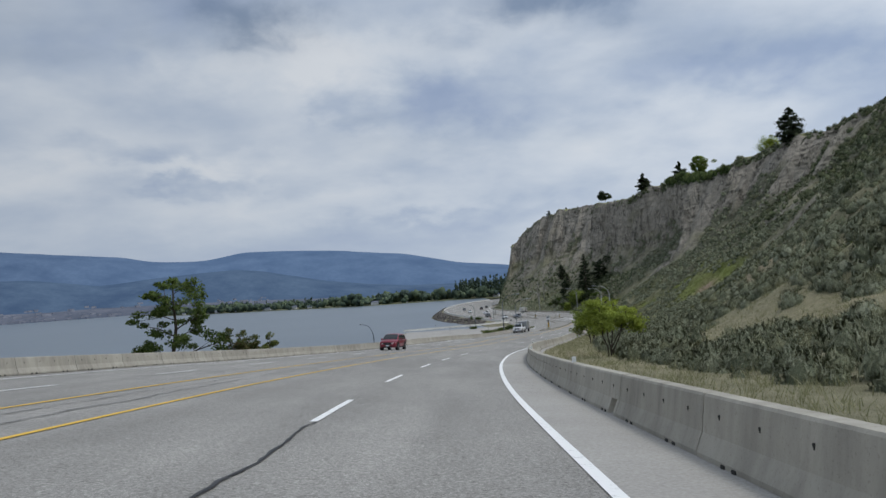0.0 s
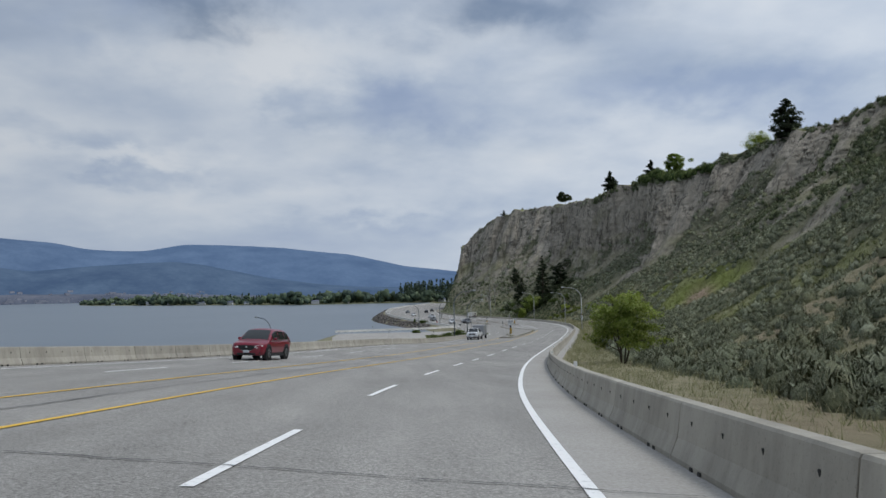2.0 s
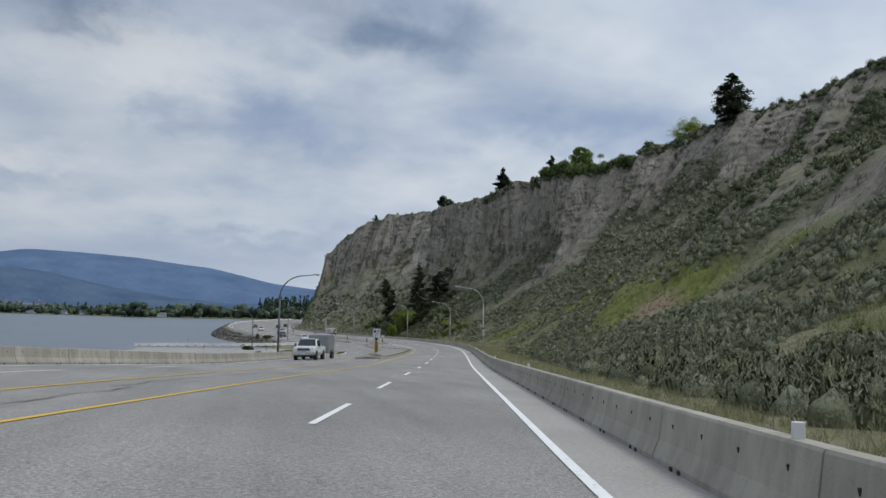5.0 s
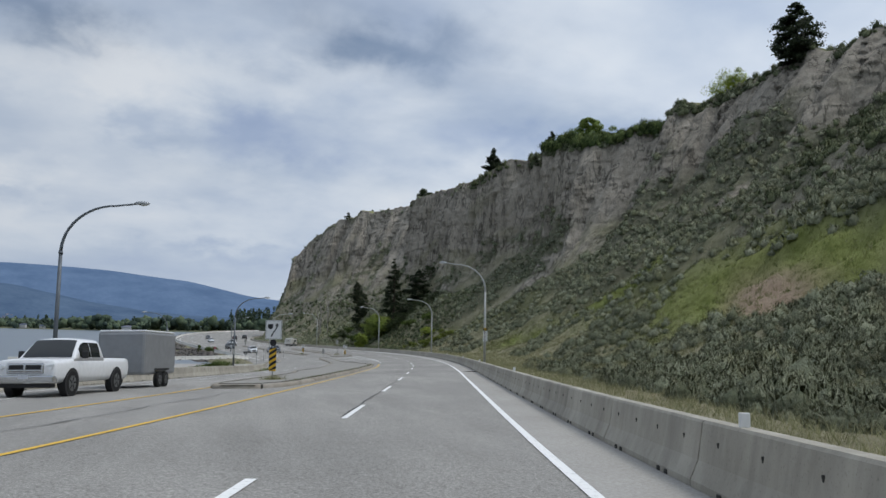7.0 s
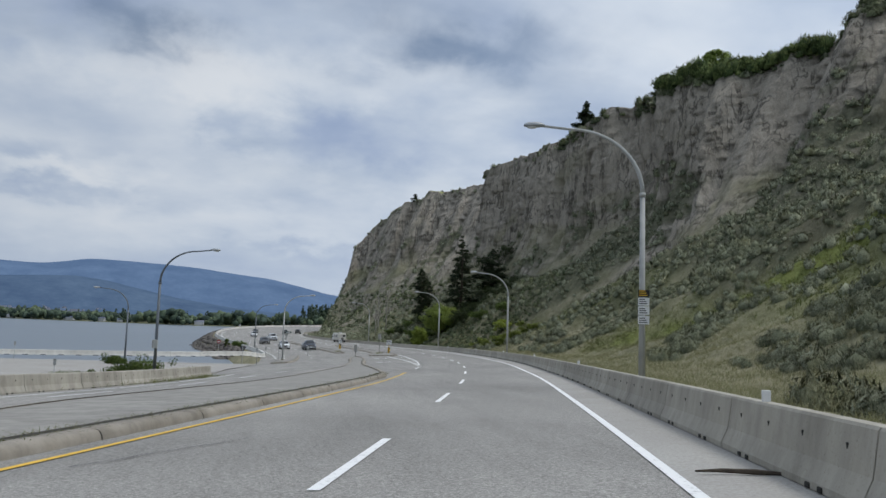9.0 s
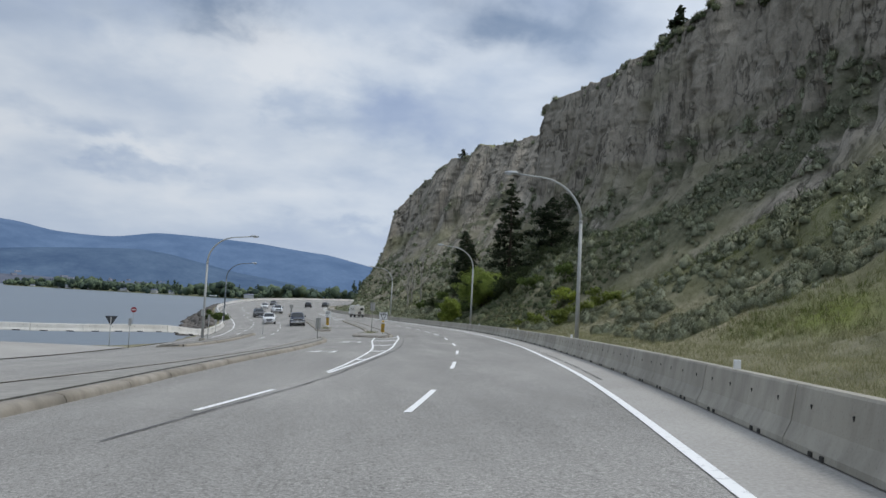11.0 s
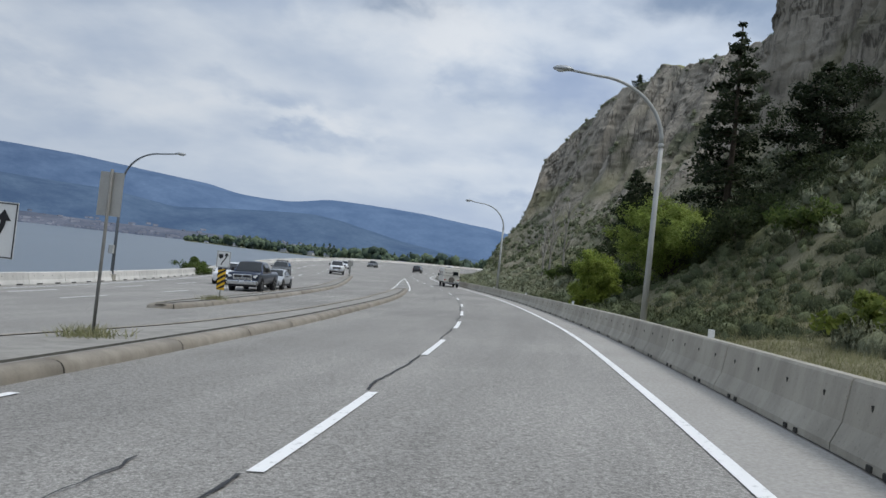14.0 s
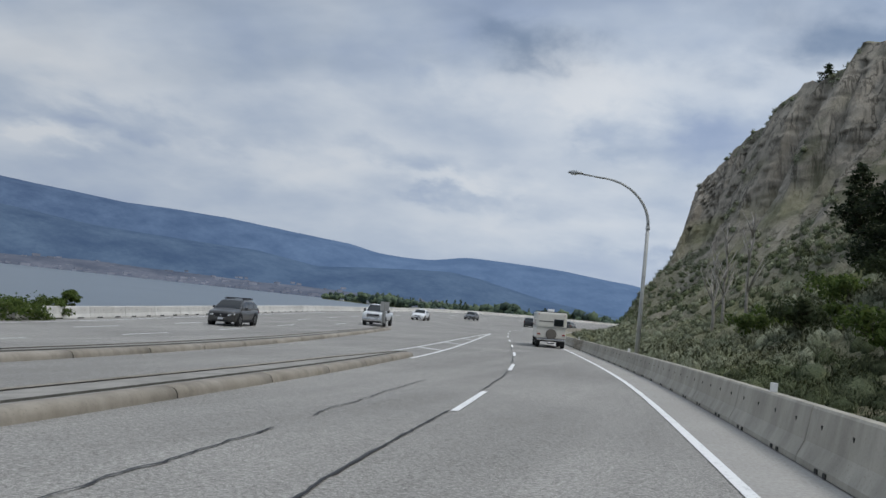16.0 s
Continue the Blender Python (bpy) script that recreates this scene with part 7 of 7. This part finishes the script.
conifer("ponderosa_pine", "dark broad ponderosa pine beside a taller one", up(74.6, 358.5), 6.2 - up(74.6, 358.5)[2], 4.8, 52, leaf=0.17, density=8.0, bare=0.0)
conifer("pine_tree", "small dark pine on the talus under the cliff", up(66.5, 404.0), 9.5, 2.4, 53, leaf=0.22, density=1.3)
conifer("pine_tree", "slender dark pine above the far talus", up(67.8, 429.0), 6.2 - up(67.8, 429.0)[2], 2.8, 54, leaf=0.2, density=2.2)
conifer("pine_tree", "dark pine beside the talus shrubs", up(63.0, 392.0), 7.8, 2.6, 55, leaf=0.15, density=4.0, bare=0.02)
conifer("ponderosa_pine", "lone dark pine standing on the cliff edge", (118.8, 255.5, 37.8), 11.4, 4.5, 56, leaf=0.24, density=9.0, bare=0.03)
conifer("pine_tree", "small full pine on the skyline of the cliff", up(99.3, 365.0, -0.5), 45.4 - up(99.3, 365.0, -0.5)[2], 3.4, 57, leaf=0.25, density=6.0, bare=0.2)
conifer("pine_tree", "small cone-shaped fir on the cliff top", up(110.5, 346.0, -0.5), 46.8 - up(110.5, 346.0, -0.5)[2], 4.2, 58, leaf=0.26, density=7.0, bare=0.1)
conifer("pine_tree", "stunted pine beside others on the cliff top", (103.0, 372.0, 38.5), 5.0, 1.8, 59, leaf=0.28, density=1.0)
conifer("pine_tree", "little pine at the far end of the cliff top", (74.2, 502.5, 38.6), 4.6, 1.6, 60, leaf=0.22, density=0.8, open_=0.2)
conifer("pine_tree", "little leaning pine on the far cliff top", (84.2, 494.0, 40.2), 3.4, 1.3, 61, leaf=0.22, density=0.7, open_=0.2)
broadleaf("round_tree", "round dark tree on the far cliff top", (101.5, 459.0, 41.6), 6.6, 4.2, SHRUB, 62, 1, 7000, 0.26, 0.25)
broadleaf("poplar", "fresh green tree on the cliff edge", (112.9, 326.2, up(112.9, 326.2)[2]), 45.9 - up(112.9, 326.2)[2], 3.5, leafy("bright_cap_leaves", (0.10, 0.15, 0.03), (0.17, 0.24, 0.05), (0.26, 0.33, 0.09)), 63, 3, 16000, 0.17, 0.3, 0.0, 60)
broadleaf("bush_tree", "spreading yellow-green shrub near the lone pine", up(122.5, 279.0, -0.4), 43.0 - up(122.5, 279.0, -0.4)[2], 4.6, FRESH, 64, 5, 11000, 0.13, 0.0, 0.0, 70)
broadleaf("bush_tree", "low yellow-green shrub on the far cliff top", up(98.0, 400.0, -0.3), 3.6, 3.6, FRESH, 65, 5, 6000, 0.15, 0.0, 0.0, 50)
OLIVE = leafy("yellow_olive_leaves", (0.12, 0.16, 0.03), (0.20, 0.25, 0.05), (0.30, 0.34, 0.09))
# SHRUB leaves here are dark-leaved bushes whose colour also stands for the thicket's shade
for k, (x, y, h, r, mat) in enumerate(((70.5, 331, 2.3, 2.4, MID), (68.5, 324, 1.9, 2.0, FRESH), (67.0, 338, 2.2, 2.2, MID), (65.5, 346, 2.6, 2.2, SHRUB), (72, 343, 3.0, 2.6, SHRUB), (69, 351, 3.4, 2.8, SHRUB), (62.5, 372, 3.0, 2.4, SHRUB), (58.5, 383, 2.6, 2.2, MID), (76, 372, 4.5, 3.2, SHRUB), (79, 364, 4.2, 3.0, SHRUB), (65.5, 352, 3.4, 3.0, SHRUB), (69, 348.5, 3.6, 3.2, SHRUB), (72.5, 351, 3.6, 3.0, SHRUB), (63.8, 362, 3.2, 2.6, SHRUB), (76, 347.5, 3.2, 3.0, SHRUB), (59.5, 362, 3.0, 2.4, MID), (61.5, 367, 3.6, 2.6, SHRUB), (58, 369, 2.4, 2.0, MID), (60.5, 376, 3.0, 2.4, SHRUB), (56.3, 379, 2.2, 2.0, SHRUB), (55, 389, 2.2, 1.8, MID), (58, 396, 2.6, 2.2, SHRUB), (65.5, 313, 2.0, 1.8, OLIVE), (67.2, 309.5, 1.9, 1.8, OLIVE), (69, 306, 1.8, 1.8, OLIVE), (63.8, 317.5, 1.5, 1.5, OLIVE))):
    broadleaf("shrub", "leafy shrub at the foot of the slope" if mat is not SHRUB else "dark shrub under the pines with some shade put into its colour", up(x, y), h, r, mat, 70 + k, 3, 1900, 0.13, 0.0, 0.0, 24, group="slope shrubs")
for k, (x, y, z, h, r) in enumerate(((21.5, 246, -16.6, 1.6, 1.7), (11.6, 280.8, -17.5, 1.0, 1.3), (18.8, 251, -17.2, 1.2, 1.4), (24.0, 251, -16.9, 0.9, 1.2), (17.0, 196, -14.5, 1.0, 1.2), (14.0, 226, -16.2, 0.9, 1.3), (14.4, 372.6, -18.5, 2.3, 0.6), (16.9, 368.5, -18.5, 1.9, 1.0), (17.8, 366, -18.5, 1.8, 1.5), (18.3, 364, -18.6, 1.9, 1.3))):
    broadleaf("shrub", "green bush growing beside the lake barrier", (x, y, z - 0.2), h, r, MID, 90 + k, 4, 4500, 0.075, 0.0, 0.0, 70, group="lakeside bushes")

# bleached dead trees
for k, (x, y, h) in enumerate(((54.2, 426.0, -2.0), (56.4, 423.0, -1.6), (53.0, 421.0, -6.0))):
    rng = np.random.RandomState(120 + k)
    h -= up(x, y)[2]
    dead = empty("dead_tree", Matrix.Translation(up(x, y)), "bare bleached dead tree with forked branches", "tree", "dead trees")
    trunk = [np.array([0, 0, -0.4])] + [np.array([rng.randn() * 0.18, rng.randn() * 0.18, h * t]) for t in (0.2, 0.4, 0.6, 0.8, 1.0)]
    part("trunk", mesh_of("trunk", *limb(trunk, 0.20, 0.06, 7), DEADWOOD, True), None, dead)
    for q in range(13):
        t = 0.25 + 0.7 * rng.rand()
        a = np.array([0, 0, h * t])
        w = rng.rand() * 6.28
        e = a + np.array([math.cos(w), math.sin(w), 2.0]) * h * 0.17 * (1.2 - t) * (0.6 + rng.rand())
        part("branch", mesh_of("branch", *limb([a, (a + e) / 2 + rng.randn(3) * 0.12, e], 0.085, 0.03, 5), DEADWOOD, True), None, dead)

# weeds along the island kerb
SCRUBBY = leafy("kerb_weed_blades", (0.08, 0.10, 0.03), (0.15, 0.16, 0.06), (0.24, 0.22, 0.12))
rng = np.random.RandomState(7)
yy = 176 + 52 * rng.rand(520)
W = spot(yy, -8.12 + 0.05 * rng.randn(520), 0.14)
grass("kerb_weeds", W, 0.08, SCRUBBY, "thin green weeds in the joint behind the kerb", 33, 6)
W = np.concatenate([spot(y + 0.25 * rng.randn(40), u + 0.25 * rng.randn(40), 0.15) for y, u in ((323.5, -14.1), (304.4, -9.4), (179.6, -9.6))])
grass("kerb_weeds", W, 0.22, GRASS, "dry weeds round the island sign posts", 34, 8)
P = np.concatenate([spot(70 + 165 * rng.rand(2500), left_u(150) - 0.8 - 1.2 * rng.rand(2500), -0.15), np.stack([13 + 12 * rng.rand(2200), 244 + 12 * rng.rand(2200), np.full(2200, -17.0)], -1)])
grass("bank_grass", P, 0.35, leafy("bank_grass_blades", (0.09, 0.12, 0.03), (0.16, 0.19, 0.06), (0.28, 0.27, 0.13)), "rough grass on the lake bank and the corner verge", 35)

# ---- shore boulders ----
rng = np.random.RandomState(9)
vs, fs, n0 = [], [], 0
bm = bmesh.new()
bmesh.ops.create_icosphere(bm, subdivisions=1, radius=1.0)
bv = np.array([q.co[:] for q in bm.verts])
bf = np.array([[q.index for q in t.verts] for t in bm.faces])
bm.free()
for k in range(900):
    y = 352 + 170 * rng.rand()
    o = 1.6 + 5.0 * rng.rand()
    p = spot(y, float(left_u(y)) - o)
    p[2] = max(p[2] - 0.1 - max(0, o - 1.6) * 0.62, LAKE - 0.2)
    s = 0.35 + 0.55 * rng.rand()
    q = bv * (0.7 + 0.6 * rng.rand(len(bv), 1)) * s * np.array([1.2, 1.0, 0.75]) + p
    vs.append(q)
    fs.append(bf + n0)
    n0 += len(bv)
tagged(new("shore_boulders", fast_mesh("shore_boulders", np.concatenate(vs), np.concatenate(fs), STONE)), "dark riprap boulders along the lake edge", "boulders", kind="stuff")

# ---- wooded peninsula across the bay ----
SHORE = np.array([(-690, 1830), (-600, 1650), (-330, 1346), (-200, 1200), (-120, 1115), (40, 1085), (200, 1090), (420, 1150), (700, 1300)], float)
seg = np.concatenate([[0], np.cumsum(np.linalg.norm(np.diff(SHORE, axis=0), axis=1))])


def shore_at(s, back):
    x, y = np.interp(s, seg, SHORE[:, 0]), np.interp(s, seg, SHORE[:, 1])
    x2, y2 = np.interp(s + 5, seg, SHORE[:, 0]), np.interp(s + 5, seg, SHORE[:, 1])
    d = np.stack([x2 - x, y2 - y], -1)
    d /= np.linalg.norm(d, axis=-1, keepdims=True) + 1e-9
    return np.stack([x - d[..., 1] * back, y + d[..., 0] * back], -1)


ss = np.linspace(0, seg[-1] - 6, 90)
strip = np.stack([np.concatenate([shore_at(ss, b), np.full((90, 1), z)], 1) for b, z in ((-2, LAKE - 1), (2, LAKE + 0.7), (40, LAKE + 1.5), (500, LAKE + 4))], 1)
v, f = grid(strip)
me = fast_mesh("peninsula", v, f, BLUFF, True)
at = me.attributes.new("green", "FLOAT", "POINT")
at.data.foreach_set("value", np.full(len(v), 0.15, np.float32))
at = me.attributes.new("brush", "FLOAT", "POINT")
at.data.foreach_set("value", np.full(len(v), 0.9, np.float32))
tagged(new("peninsula", me), "low green wooded spit across the bay", "shore", kind="structure")
rng = np.random.RandomState(15)
vs, fs, n0 = [], [], 0
bm = bmesh.new()
bmesh.ops.create_icosphere(bm, subdivisions=2, radius=1.0)
lumps = np.array([q.co[:] for q in bm.verts])
lump_f = np.array([[q.index for q in t.verts] for t in bm.faces])
bm.free()
for k in range(900):
    s = (seg[-1] - 10) * rng.rand()
    b = 4 + 130 * rng.rand() ** 1.6
    x, y = shore_at(s, b)
    fir = rng.rand() < 0.13
    h = (9 + 7 * rng.rand()) * (1.15 if fir else 0.85 + 0.8 * noise.noise((s * 0.013, b * 0.02, 0))) * min(1.0, 0.45 + s / 500)
    r = h * (0.18 if fir else 0.52)
    if fir:
        t, w = rng.rand(60), rng.rand(60) * 6.28
        c = np.stack([np.cos(w) * r * (1.05 - t), np.sin(w) * r * (1.05 - t), h * t], -1)
        tri = leaf_quads(c, 1.3, rng)[0].reshape(-1, 4, 3)
        q = np.concatenate([tri[:, [0, 1, 2]], tri[:, [0, 2, 3]]]).reshape(-1, 3)
        vs.append(q + np.array([x, y, LAKE + 1.0]))
        fs.append(np.arange(len(q)).reshape(-1, 3) + n0)
        n0 += len(q)
        continue
    for lump in range(3):
        wob = np.array([1 + 0.8 * noise.noise(Vector(p * 2.9) + Vector((s, b, lump * 9.0))) for p in lumps])
        sx = r * (0.40 + 0.35 * rng.rand())
        q = lumps * wob[:, None] * (1 + 0.07 * rng.randn(len(lumps), 1)) * np.array([sx, sx, h * (0.24 + 0.12 * rng.rand())])
        q = q + np.array([x + rng.randn() * r * 0.6, y + rng.randn() * r * 0.6, LAKE + 1.0 + h * (0.26 + 0.2 * lump + 0.12 * rng.rand())])
        vs.append(q)
        fs.append(lump_f + n0)
        n0 += len(q)
for k in range(150):
    x, y = 20 + 120 * rng.rand(), 1095 + 90 * rng.rand()
    h = 15 + 12 * rng.rand()
    r = h * 0.17
    t, w = rng.rand(70), rng.rand(70) * 6.28
    c = np.stack([np.cos(w) * r * (1.05 - t), np.sin(w) * r * (1.05 - t), h * t], -1)
    tri = leaf_quads(c, 1.5, rng)[0].reshape(-1, 4, 3)
    q = np.concatenate([tri[:, [0, 1, 2]], tri[:, [0, 2, 3]]]).reshape(-1, 3)
    vs.append(q + np.array([x, y, LAKE + 1.0 + max(0.0, x - 20) * 0.09]))
    fs.append(np.arange(len(q)).reshape(-1, 3) + n0)
    n0 += len(q)
v = np.concatenate(vs)
tagged(new("far_woods", fast_mesh("far_woods", v, np.concatenate(fs), FARWOOD)), "mixed green woods along the far spit", "woods", kind="stuff")

# houses in the trees and across the lake
rng = np.random.RandomState(25)
house_mesh = []
for k in range(3):
    bm = bmesh.new()
    w, d, h = 9 + 3 * k, 8, 3.5 + k
    box(bm, -w / 2, w / 2, -d / 2, d / 2, 0, h)
    house_mesh.append((from_bm("wall", bm, FAR_ROOF), mesh_of("roof", [(-w / 2 - .5, -d / 2 - .5, h), (w / 2 + .5, -d / 2 - .5, h), (w / 2 + .5, d / 2 + .5, h), (-w / 2 - .5, d / 2 + .5, h), (-w / 2, 0, h + 2.4), (w / 2, 0, h + 2.4)], [(0, 1, 5, 4), (2, 3, 4, 5), (1, 2, 5), (3, 0, 4), (0, 3, 2, 1)], TOWN)))
for k in range(15):
    s = 60 + (seg[-1] - 500) * rng.rand()
    x, y = shore_at(s, 9.0)
    hs = empty("house", Matrix.Translation((x, y, LAKE + 0.9)) @ pose(0, 0, 0, 0, 0, float(rng.rand() * 60 - 30)) @ Matrix.Scale(0.5 + 0.35 * rng.rand(), 4), "small pale lakeside house among the trees", "house", "lakeside houses")
    a, b = house_mesh[k % 3]
    part("wall", a, None, hs)
    part("roof", b, None, hs)
# town walls and roofs glow faintly, the same haze put into their materials
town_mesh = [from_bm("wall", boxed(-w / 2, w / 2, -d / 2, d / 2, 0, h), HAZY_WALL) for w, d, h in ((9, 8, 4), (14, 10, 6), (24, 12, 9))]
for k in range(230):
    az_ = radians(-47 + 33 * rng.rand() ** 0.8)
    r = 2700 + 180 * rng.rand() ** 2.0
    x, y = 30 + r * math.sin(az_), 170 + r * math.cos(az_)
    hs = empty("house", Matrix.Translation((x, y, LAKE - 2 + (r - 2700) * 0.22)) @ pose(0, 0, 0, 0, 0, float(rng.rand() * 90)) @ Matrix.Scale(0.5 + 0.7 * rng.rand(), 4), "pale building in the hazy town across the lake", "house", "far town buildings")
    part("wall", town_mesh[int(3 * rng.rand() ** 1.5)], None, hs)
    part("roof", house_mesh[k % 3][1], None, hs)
